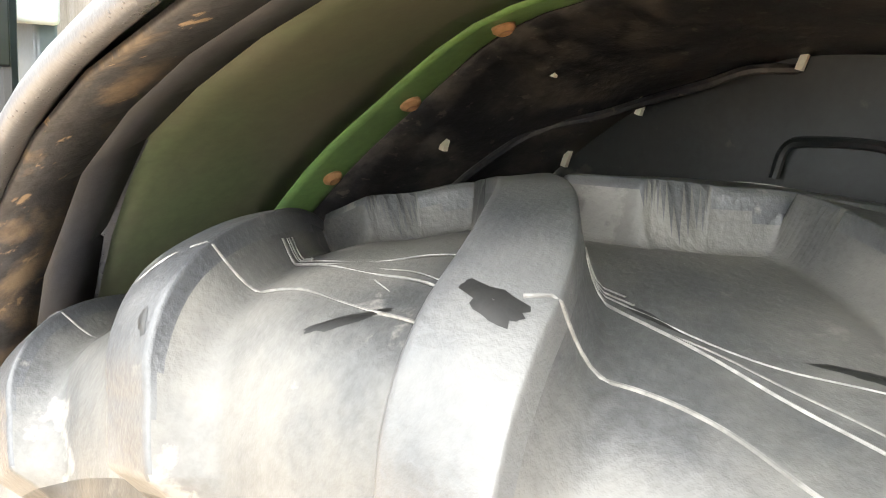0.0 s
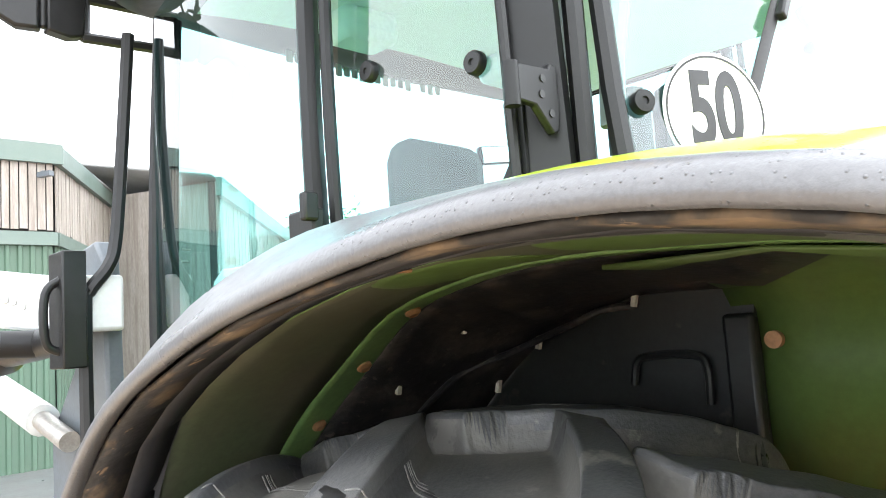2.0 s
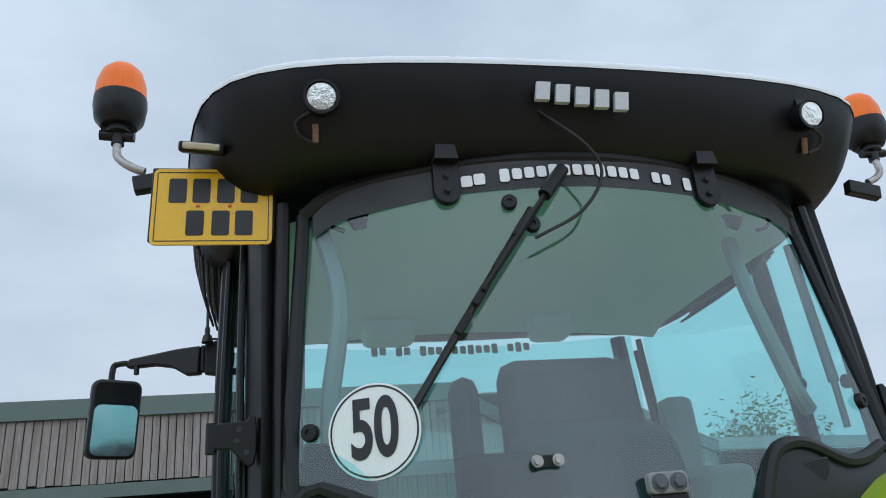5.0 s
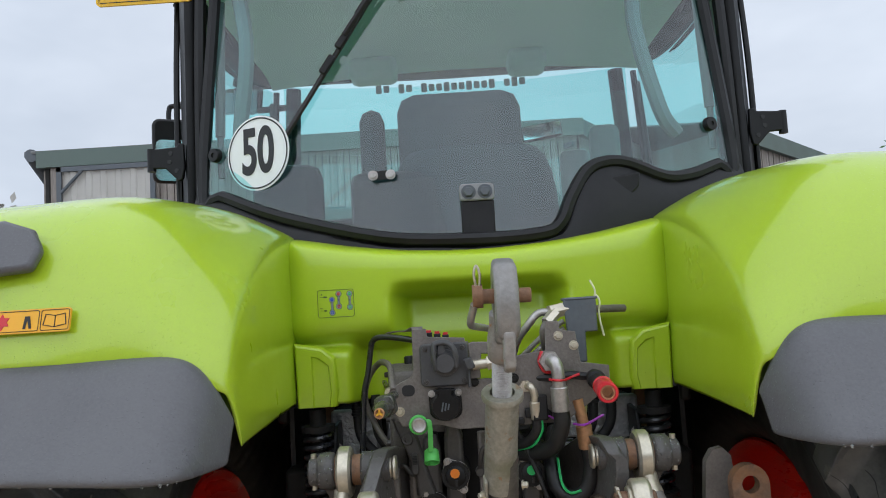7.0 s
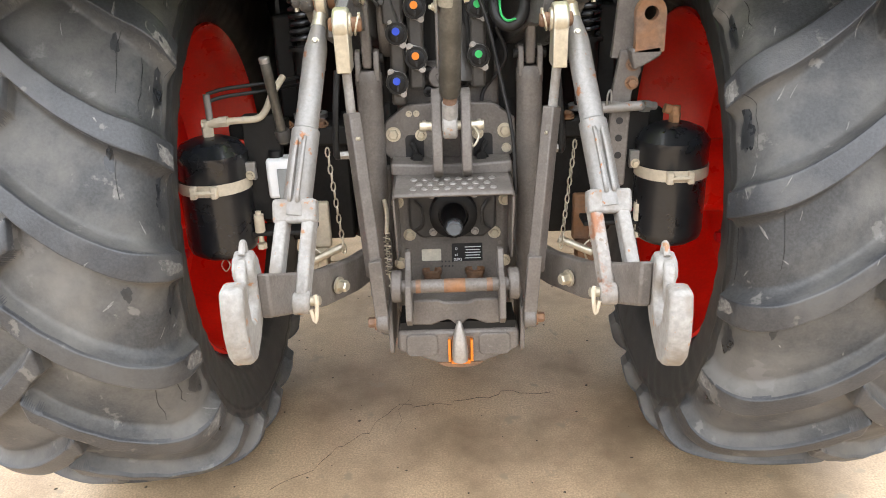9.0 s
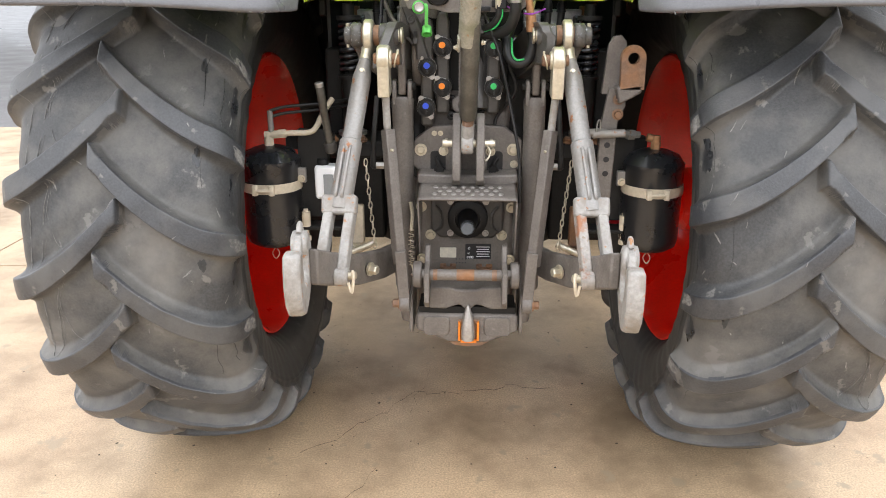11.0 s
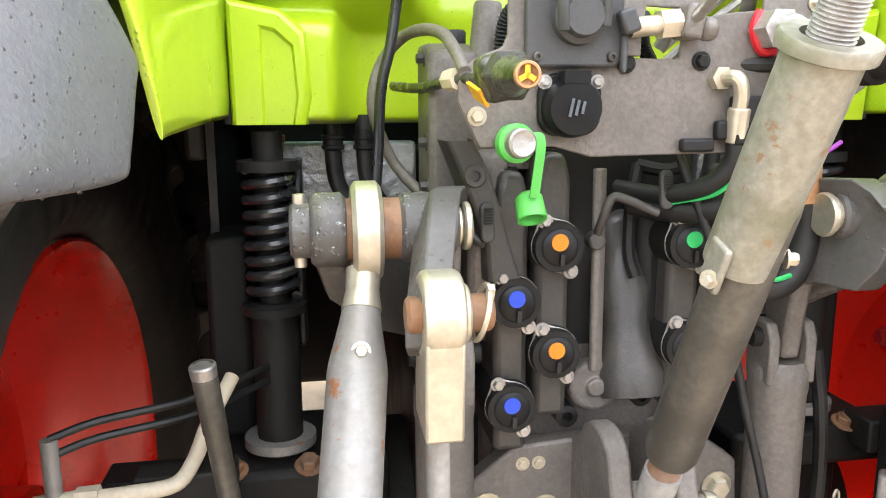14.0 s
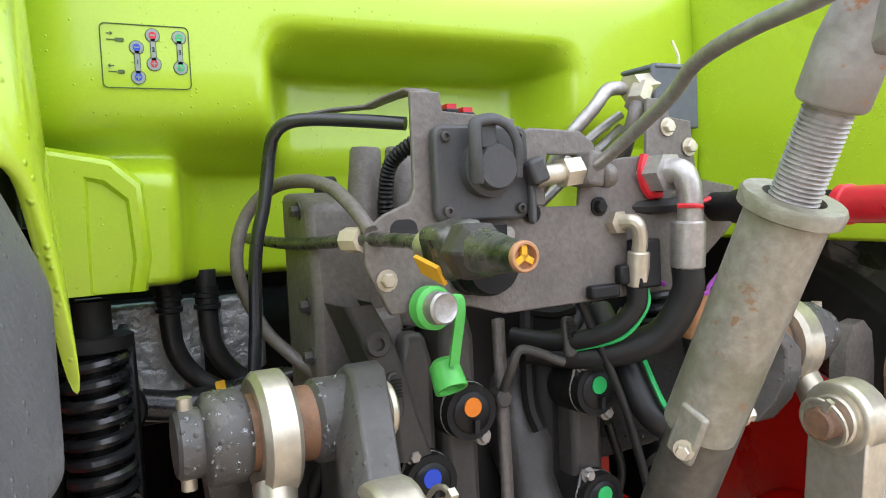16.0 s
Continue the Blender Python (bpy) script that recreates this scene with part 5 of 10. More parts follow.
    tube(bm, [(-s * -0.508, 0.10, 1.93), (-s * -0.508, 0.09, 1.97), (-s * -0.508, 0.06, 1.98), (-s * -0.508, -0.02, 1.98), (-s * -0.508, -0.04, 1.96), (-s * -0.508, -0.04, 1.90)], 0.007, 8, 4)
    part("panel_rib", bm, "panel_dark", sp_)
    bm = B()
    box(bm, (-s * -0.69, 0.80, 1.42), (0.40, 0.015, 0.30))
    part("front_splash_panel", bm, "liner", f)
    return f


for sd_ in (-1, 1):
    fender(sd_)

# ---- rear centre panel ----
bm, rows = B(), []
XS = [-0.449, -0.445, -0.425, -0.40, -0.325, -0.31, -0.295, -0.24, -0.214, -0.205, -0.182, -0.17, -0.09, 0.0, 0.09, 0.17, 0.182, 0.205, 0.214, 0.24, 0.295, 0.31, 0.325, 0.40, 0.425, 0.445, 0.449]
for z0, row_k in ((2.125, "back"), (2.112, "top"), (2.095, "edge"), (2.06, "face"), (2.02, "face"), (1.996, "face"), (1.986, "lip1"), (1.968, "lip2"), (1.958, "rec"), (1.945, "rec"), (1.90, "rec"), (1.875, "round"), (1.855, "under"), (1.838, "ledge"), (1.83, "low"), (1.80, "low"), (1.745, "low"), (1.72, "low"), (1.712, "low"), (1.708, "in")):
    row = []
    for x in XS:
        a = abs(x)
        sag = 0.052 * (1 - (a / 0.458) ** 2) * min(1.0, max(0.0, (z0 - 1.996) / 0.10))
        y = -0.297 + 0.03 * max(0, (a - 0.40) / 0.058) ** 2
        inside = 1.0 if a < 0.172 else max(0.0, (0.212 - a) / 0.04)
        pad = a > 0.305
        if row_k == "back":
            y += 0.16
        elif row_k == "top":
            y += 0.025
        elif row_k == "edge":
            y += 0.004
        elif row_k == "rec":
            y += 0.12 * inside
        elif row_k == "lip1":
            y += 0.012 * inside
        elif row_k == "lip2":
            y += 0.045 * inside
        elif row_k == "round":
            y = max(y + 0.016, y + 0.11 * inside)
        elif row_k == "under":
            y = max(y + 0.055, y + 0.11 * inside)
        elif row_k == "ledge":
            y += 0.03 if pad else 0.115
        elif row_k == "low":
            y += (0.014 if pad else 0.12) + 0.012 * (1.83 - z0) / 0.14
            y += 0.012 * (1 if 0.33 < a < 0.41 and 1.72 < z0 < 1.82 else 0)
        elif row_k == "in":
            y += 0.17
        row.append((x, y, z0 - sag))
    rows.append(row)
grid(bm, rows)
panel = part("rear_panel", bm, "lime_low", tractor, "lime green centre panel between the fenders", subsurf=2, thick=0.006)
for s in (-1, 1):
    bm = B()
    tube(bm, [(s * 0.453, -0.295, 2.11), (s * 0.454, -0.29, 1.9), (s * 0.452, -0.275, 1.86), (s * 0.450, -0.27, 1.84), (s * 0.447, -0.27, 1.71)], 0.005, 6, 3)
    part("panel_gap", bm, "ink", panel)
# moulded pads at the panel's lower corners, each with a sunk field
for s in (-1, 1):
    rings = []
    for ring, out in (([(0.443, 1.862), (0.377, 1.850), (0.346, 1.824), (0.341, 1.744), (0.347, 1.688), (0.443, 1.688)], -0.004), ([(0.440, 1.857), (0.378, 1.846), (0.350, 1.821), (0.345, 1.744), (0.351, 1.690), (0.440, 1.690)], 0.005),
                      ([(0.436, 1.852), (0.380, 1.841), (0.355, 1.818), (0.350, 1.744), (0.356, 1.694), (0.436, 1.694)], 0.008), ([(0.403, 1.830), (0.384, 1.826), (0.362, 1.806), (0.358, 1.744), (0.364, 1.704), (0.404, 1.704)], 0.008),
                      ([(0.400, 1.826), (0.386, 1.822), (0.365, 1.804), (0.361, 1.744), (0.367, 1.708), (0.401, 1.708)], 0.003)):
        rings.append([(s * x, -0.288 + (1.85 - z) * 0.09 - out, max(z, 1.709)) for x, z in ring])
    bm = B()
    grid(bm, rings, wrap=True)
    bm.faces.new([v for v in bm.verts][-6:])
    part("panel_pad", bm, "lime_low", panel, smooth=30)
# lever diagram
dec = facing((-0.3365, -0.3005, 1.9505), BACK)
bm = B()
rim_ = [dec @ Vector((px, py, 0.0004)) for px, py in round_poly(0.085, 0.064, 0.005)]
tube(bm, rim_ + [rim_[0]], 0.0006, 5, 1)
decal = part("lever_decal", bm, "lime_decal", panel, "lever diagram with three numbered levers", smooth=0)
for k, (x, y0, y1, c) in enumerate(((-0.009, -0.021, 0.009, "blue_cap"), (0.007, -0.007, 0.022, "red_plastic"), (0.033, -0.010, 0.021, "green_cap"))):
    for grow, hh, mt, nm in ((0.0008, 0.0004, "lime_decal", "sign_edge"), (0.0, 0.0008, "sign", "lever_sign")):
        bm = B()
        prism(bm, round_poly(0.0045 + 2 * grow, y1 - y0 + 0.003, 0.002, cx=x, cy=(y0 + y1) / 2), hh, dec)
        for yy in (y0, y1):
            lathe(bm, dec @ Vector((x, yy, 0.0)), dec @ Vector((x, yy, 0.01)), [(0, 0.0066 + grow), (hh, 0.0065 + grow)], 20)
        part(nm, bm, mt, decal)
    for yy in (y0, y1):
        bm = B()
        lathe(bm, dec @ Vector((x, yy, 0.0008)), dec @ Vector((x, yy, 0.01)), [(0, 0.0038), (0.0005, 0.0037)], 16)
        dot = part("lever_dot", bm, c, decal)
        bm = B()
        box(bm, (x, yy, 0.0015), (0.0052, 0.0011, 0.0004), dec)
        if yy == y0:
            box(bm, (x, yy, 0.0015), (0.0011, 0.0052, 0.0004), dec)
        part("dot_mark", bm, "sign", dot)
    words("number", str(k + 1), 0.0065, dec @ pose(x, (y0 + y1) / 2, 0.0014), "ink", decal)
for yy, solid in ((0.016, 0), (-0.016, 1)):
    bm = B()
    prism(bm, round_poly(0.009 if not solid else 0.007, 0.0036, 0.0017, cx=-0.025, cy=yy), 0.0008, dec)
    box(bm, (-0.033, yy, 0.0004), (0.008, 0.001, 0.0006), dec)
    cy_ = part("cylinder_sign", bm, "lime_decal", decal)
    bm = B()
    box(bm, (-0.034, yy + 0.006, 0.0004), (0.006, 0.0008, 0.0006), dec)
    for r_ in (-35, 35):
        box(bm, (-0.0322 if not solid else -0.0358, yy + 0.006 + (0.0007 if r_ < 0 else -0.0007), 0.0004), (0.003, 0.0008, 0.0006), dec, (0, 0, r_ if not solid else -r_))
    part("arrow_sign", bm, "lime_decal", decal, smooth=0)

# ---- cab ----
def glass_y(x, z):
    return -0.230 + 0.115 * (z - 2.19) + 0.33 * x * x


BOTTOM = [(-0.72, 2.262), (-0.66, 2.243), (-0.485, 2.167), (-0.216, 2.092), (0.0, 2.075), (0.165, 2.08), (0.215, 2.105), (0.245, 2.165), (0.29, 2.232), (0.34, 2.255), (0.40, 2.252), (0.50, 2.216), (0.58, 2.222), (0.66, 2.25), (0.71, 2.262)]
TOPL = [(-0.70, 2.90), (-0.60, 2.955), (-0.35, 2.985), (0.0, 2.995), (0.35, 2.985), (0.60, 2.955), (0.69, 2.90)]
bm, rows = B(), []
xs = [-0.705 + 1.40 * i / 40 for i in range(41)]
for k in range(13):
    t = k / 12
    rows.append([(x * (1 - 0.03 * t), glass_y(x, 2.2 + 0.75 * t), lerp_at(BOTTOM, x) * (1 - t) + lerp_at(TOPL, x) * t) for x in xs])
grid(bm, rows)
rwin = part("rear_window", bm, "glass", tractor, "curved green-tinted rear window of the cab")
rwin.visible_shadow, rwin.location = False, (0, 0, 0.012)
edge = [(x, glass_y(x, z) - 0.004, z) for x, z in BOTTOM] + [(0.672, glass_y(0.69, 2.9), 2.90)]
ring = [(-0.682, glass_y(0.69, 2.9), 2.90)] + edge
top_edge = [(0.672, glass_y(0.69, 2.9), 2.90), (0.585, glass_y(0.6, 2.96), 2.955), (0.34, glass_y(0.35, 2.98), 2.985), (0.0, glass_y(0, 2.99), 2.995), (-0.34, glass_y(0.35, 2.98), 2.985), (-0.59, glass_y(0.6, 2.96), 2.955), (-0.682, glass_y(0.69, 2.9), 2.90)]
bm = B()
tube(bm, ring, 0.017, 8, 4)
tube(bm, top_edge, 0.02, 8, 4)
part("window_seal", bm, "black", rwin, "black rubber window seal")
# black frit band along the top of the glass
bm = B()
grid(bm, [[(x, glass_y(x, 2.9) - 0.003, lerp_at(TOPL, x) - d) for x in [-0.66 + 1.32 * i / 30 for i in range(31)]] for d in (0.0, 0.085)])
part("black_band", bm, "ink", rwin)
# sill below the glass, with the filled notch at the right
bm, rows = B(), []
sill_low = [(-0.74, 2.215), (-0.458, 2.115), (-0.2, 2.062), (0, 2.05), (0.2, 2.062), (0.458, 2.115), (0.73, 2.215)]
for i in range(41):
    x = -0.74 + 1.47 * i / 40
    lo = lerp_at(sill_low, x)
    hi = max(lerp_at(BOTTOM, x), lo + 0.01)
    y = glass_y(x, 2.15)
    rows.append([(x, y + 0.06, lo - 0.05), (x, y - 0.02, lo - 0.01), (x, y - 0.016, (lo + hi) / 2), (x, y + 0.004, hi), (x, y + 0.05, hi)])
grid(bm, rows)
sill = part("rear_sill", bm, "black", tractor, "black plastic sill under the rear window", thick=0.006)
bm = B()
plate_xz(bm, [(0.33, 2.205), (0.345, 2.185), (0.40, 2.18), (0.42, 2.20), (0.425, 2.235), (0.335, 2.225)], glass_y(0.38, 2.2) - 0.018, 0.01)
part("cable_plug", bm, "black", sill, bevel=0.004)


def knob(p, d, r=0.019):
    bm, p, d = B(), Vector(p), Vector(d).normalized()
    lathe(bm, p, p + d, [(0, r), (0.012, r), (0.016, r * 0.9), (0.0165, r * 0.35), (0.013, r * 0.3), (0.013, 0.001)], 22)
    return part("glass_knob", bm, "black", rwin, "black round glass fixing")


for x, z in ((-0.677, 2.36), (0.647, 2.36), (-0.20, 2.865), (-0.155, 2.80)):
    knob((x, glass_y(x, z) - 0.002, z), (0.86 * x * 0.9, -1, 0))
# latch in the middle
bm = B()
prism(bm, round_poly(0.085, 0.042, 0.01), 0.022, facing((0.012, glass_y(0, 2.19) - 0.001, 2.19), BACK))
lt = part("latch", bm, "cabgrey", rwin, "grey latch plate with two bolts", bevel=0.003)
for dx in (-0.02, 0.02):
    bolt(lt, (0.012 + dx, glass_y(0, 2.19) - 0.023, 2.19), BACK, 0.0125, 0.008, "loader_dark")
bm = B()
box(bm, (0.012, glass_y(0, 2.12), 2.125), (0.082, 0.018, 0.09))
part("latch_base", bm, "black", rwin, bevel=0.004)
bm = B()
prism(bm, round_poly(0.06, 0.022, 0.01), 0.006, facing((-0.22, glass_y(-0.22, 2.252) - 0.001, 2.252), (0, -1, 0)))
sk = part("cable_socket", bm, "black", rwin)
for dx in (-0.022, 0.022):
    bm = B()
    p = Vector((-0.22 + dx, glass_y(-0.22, 2.25) - 0.006, 2.252))
    lathe(bm, p, p + Vector(BACK), [(0, 0.0125), (0.005, 0.0125), (0.005, 0.008), (0.012, 0.008)], 16)
    part("chrome_ring", bm, "steel", sk, "bright ring")
# speed disc
dm = facing((-0.551, glass_y(-0.551, 2.36) - 0.009, 2.36), (0.86 * -0.551 * 0.92, -1, 0.03))
bm = B()
lathe(bm, dm.translation, dm @ Vector((0, 0, 1)), [(0, 0.1), (0.0012, 0.1)], 48)
disc = part("speed_disc", bm, "white_film", tractor, "white round speed sticker reading 50")
bm = B()
grid(bm, [[dm @ Vector((r * math.cos(a), r * math.sin(a), 0.0022)) for a in [2 * math.pi * k / 48 for k in range(48)]] for r in (0.0915, 0.0955)], wrap=True)
part("disc_ring", bm, "ink", disc)
words("speed_number", "50", 0.170, dm @ pose(0, 0.0, 0.0025), "ink", disc, 0.62, bold=0.0045, label="black speed number 50")
# wiper
bm = B()
tube(bm, [(-0.062, glass_y(-0.062, 2.94) - 0.03, 2.945), (-0.125, glass_y(-0.125, 2.87) - 0.04, 2.865)], 0.017, 8, 1)
wp = part("wiper", bm, "black", rwin, "black rear wiper")
a_, b_ = Vector((-0.075, glass_y(-0.075, 2.93) - 0.04, 2.93)), Vector((-0.30, glass_y(-0.3, 2.64) - 0.03, 2.63))
bm = B()
tube(bm, [a_, a_.lerp(b_, 0.5) + Vector((0, -0.006, 0)), b_], 0.009, 6, 3, 0.7)
part("wiper_arm", bm, "black", wp)
c_ = Vector((-0.470, glass_y(-0.470, 2.385) - 0.012, 2.385))
top_ = Vector((-0.155, glass_y(-0.155, 2.84) - 0.02, 2.84))
bm = B()
tube(bm, [top_, top_.lerp(c_, 0.5) + Vector((0, 0.004, 0)), c_], 0.007, 6, 4, 1.6)
part("wiper_blade", bm, "rubber", wp)
for t in (0.12, 0.3, 0.48, 0.62):
    bm = B()
    box(bm, top_.lerp(c_, t) + Vector((0, -0.012, 0)), (0.02, 0.016, 0.055), rot=(0, 35, 0))
    part("wiper_bridge", bm, "black", wp, bevel=0.004)
bm = B()
tube(bm, [(-0.12, -0.20, 3.10), (-0.02, -0.235, 2.98), (0.01, -0.23, 2.90), (-0.05, -0.215, 2.81), (-0.17, -0.205, 2.745)], 0.0042, 6, 8)
part("washer_hose", bm, "rubber", wp, "thin black washer hose")
# hinges at the top of the glass, with rails under the roof
for x in (-0.345, 0.352):
    y = glass_y(x, 2.93)
    bm = B()
    plate_xz(bm, [(x - 0.03, 3.02), (x + 0.03, 3.02)] + [(x + 0.033 * math.cos(a), 2.905 + 0.033 * math.sin(a)) for a in [radians(-180 * k / 10) for k in range(11)]], y - 0.025, 0.02)
    hg = part("glass_hinge", bm, "black", rwin, bevel=0.002)
    for dz in (0.0, 0.04):
        bolt(hg, (x, y - 0.026, 2.905 + dz), BACK, 0.008, 0.005, "black")
    bm = B()
    rod(bm, (x - 0.055, y - 0.06, 3.06), (x + 0.055, y - 0.06, 3.06), 0.009)
    for e in (-0.055, 0.055):
        rod(bm, (x + e - 0.006, y - 0.06, 3.06), (x + e + 0.006, y - 0.06, 3.06), 0.015)
    plate_xz(bm, [(x - 0.02, 3.06), (x + 0.015, 3.06), (x + 0.03, 2.98), (x - 0.03, 2.98)], y - 0.05, 0.03)
    part("hinge_pin", bm, "black", hg)


# unreadable web address as white bars
for i in range(21):
    x = -0.325 + 0.031 * i
    if i in (3, 16, 19):
        continue
    z = lerp_at(TOPL, x) - 0.04 - 0.018 * (x / 0.33) ** 2
    bm = B()
    prism(bm, round_poly(0.024 if i > 2 else 0.028, 0.03 if i % 4 else 0.036, 0.006, 3), 0.001, facing((x, glass_y(x, 2.9) - 0.0062, z), (0.8 * x, -1, 0)))
    part("address_bar", bm, "white_film", rwin, "white lettering bar")


# pillars, side glass and doors
def side(s):
    c_lo, c_hi = Vector((s * 0.785, 0.03, 2.2)), Vector((s * 0.787, 0.06, 3.0))
    bm, rows = B(), []
    for k in range(7):
        t = k / 6
        p = c_lo.lerp(c_hi, t)
        rows.append([p + Vector((s * dx, dy, 0)) for dx, dy in ((-0.048, 0.0), (-0.030, -0.026), (-0.004, -0.034), (0.022, 0.004), (0.034, 0.034), (0.018, 0.045), (-0.02, 0.02))])
    grid(bm, rows, wrap=True)
    pil = part("rear_pillar", bm, "cab", tractor, "black cab pillar", smooth=50)
    bm = B()
    tube(bm, [(s * 0.742, -0.002, 2.25), (s * 0.738, 0.004, 2.6), (s * 0.730, 0.02, 2.95)], 0.017, 8, 4)
    tube(bm, [(s * 0.828, 0.065, 2.25), (s * 0.830, 0.072, 2.6), (s * 0.826, 0.10, 2.95)], 0.009, 8, 4)
    part("pillar_seal", bm, "black", pil)
    # hinge bracket
    bm = B()
    plate_xz(bm, [(s * 0.792, 2.428), (s * 0.806, 2.430), (s * 0.812, 2.420), (s * 0.882, 2.416), (s * 0.884, 2.362), (s * 0.845, 2.360), (s * 0.808, 2.322), (s * 0.796, 2.328), (s * 0.79, 2.36)], 0.004, 0.014)
    hb = part("hinge_bracket", bm, "cab", pil, "black hinge bracket with bolt holes", bevel=0.003)
    bm = B()
    rod(bm, (s * 0.886, 0.014, 2.354), (s * 0.886, 0.014, 2.418), 0.012)
    part("hinge_barrel", bm, "cab", hb)
    for x, z in ((0.828, 2.402), (0.832, 2.378), (0.812, 2.352)):
        bm = B()
        rod(bm, (s * x, 0.005, z), (s * x, 0.002, z), 0.006)
        part("bolt_hole", bm, "ink", hb)
    # quarter glass, middle pillar, door glass
    bm = B()
    grid(bm, [[(s * (0.790 + 0.1385 * y - 0.07 * (z - 2.5)), y, z + 0.0) for y in (0.055, 0.2, 0.32, 0.46)] for z in (2.20, 2.45, 2.7, 2.98)])
    q = part("quarter_window", bm, "glass", tractor, "green-tinted side window")
    q.visible_shadow = False
    bm = B()
    tube(bm, [(s * 0.895, 0.48, 2.10), (s * 0.898, 0.485, 2.5), (s * 0.885, 0.49, 3.0)], 0.026, 8, 4, 0.8)
    tube(bm, [(s * 0.89, 0.43, 2.14), (s * 0.893, 0.435, 2.5), (s * 0.88, 0.44, 3.0)], 0.012, 8, 4)
    part("middle_pillar", bm, "cab", tractor, "black cab pillar")
    bm = B()
    plate_yz(bm, [(0.05, 2.40), (0.066, 2.36), (0.085, 2.29), (0.12, 2.24), (0.19, 2.20), (0.05, 2.18)], s * 0.822, 0.006)
    part("glass_corner", bm, "cab", q)
    for y, z in ((0.181, 2.85), (0.142, 2.469), (0.373, 2.517)):
        bm = B()
        p, d = Vector((s * (0.789 + 0.1385 * y - 0.07 * (z - 2.5)), y, z)), Vector((s, 0, 0))
        lathe(bm, p, p + d, [(0, 0.02), (0.012, 0.02), (0.016, 0.017), (0.016, 0.006), (0.013, 0.005)], 20)
        part("glass_knob", bm, "black", q, "black round glass fixing")
    bm = B()
    grid(bm, [[(s * (0.895 + 0.028 * math.sin((y - 0.5) / 0.8 * 3.1) - 0.055 * (y - 0.5) / 0.8 - 0.03 * max(0, z - 2.6)), y, z) for y in (0.51, 0.7, 0.9, 1.1, 1.30)] for z in (2.04, 2.3, 2.6, 2.95)])
    d = part("door_glass", bm, "glass", tractor, "green-tinted cab door glass")
    d.visible_shadow = False
    bm = B()
    tube(bm, [(s * 0.85, 1.31, 1.5), (s * 0.846, 1.31, 2.3), (s * 0.815, 1.31, 2.95)], 0.014, 8, 4)
    part("door_edge", bm, "black", d)
    bm = B()
    box(bm, (s * 0.93, 0.47, 2.25), (0.025, 0.08, 0.05))
    box(bm, (s * 0.95, 0.43, 2.275), (0.03, 0.02, 0.05))
    part("door_lock", bm, "black", d, bevel=0.005)
    bm = B()
    tube(bm, [(s * 0.78, 1.37, 1.5), (s * 0.78, 1.38, 2.3), (s * 0.75, 1.38, 2.98)], 0.035, 8, 4)
    part("front_pillar", bm, "cab", tractor, "black cab pillar")
    bm = B()
    box(bm, (s * 0.835, 0.60, 2.955), (0.02, 0.10, 0.06), rot=(0, 20 * s, 0))
    rod(bm, (s * 0.85, 0.55, 2.93), (s * 0.85, 0.55, 3.0), 0.012)
    part("door_hinge", bm, "black", tractor, bevel=0.004)
    # grab rail in front of the door
    bm = B()
    tube(bm, [(s * 0.855, 1.42, 2.93), (s * 0.882, 1.42, 2.56), (s * 0.902, 1.42, 2.34), (s * 0.924, 1.42, 2.27), (s * 0.973, 1.42, 2.205), (s * 0.984, 1.42, 2.14), (s * 0.982, 1.42, 1.5)], 0.018, 8, 6)
    part("grab_rail", bm, "black", tractor, "black steel grab rail")


for s_ in (-1, 1):
    side(s_)

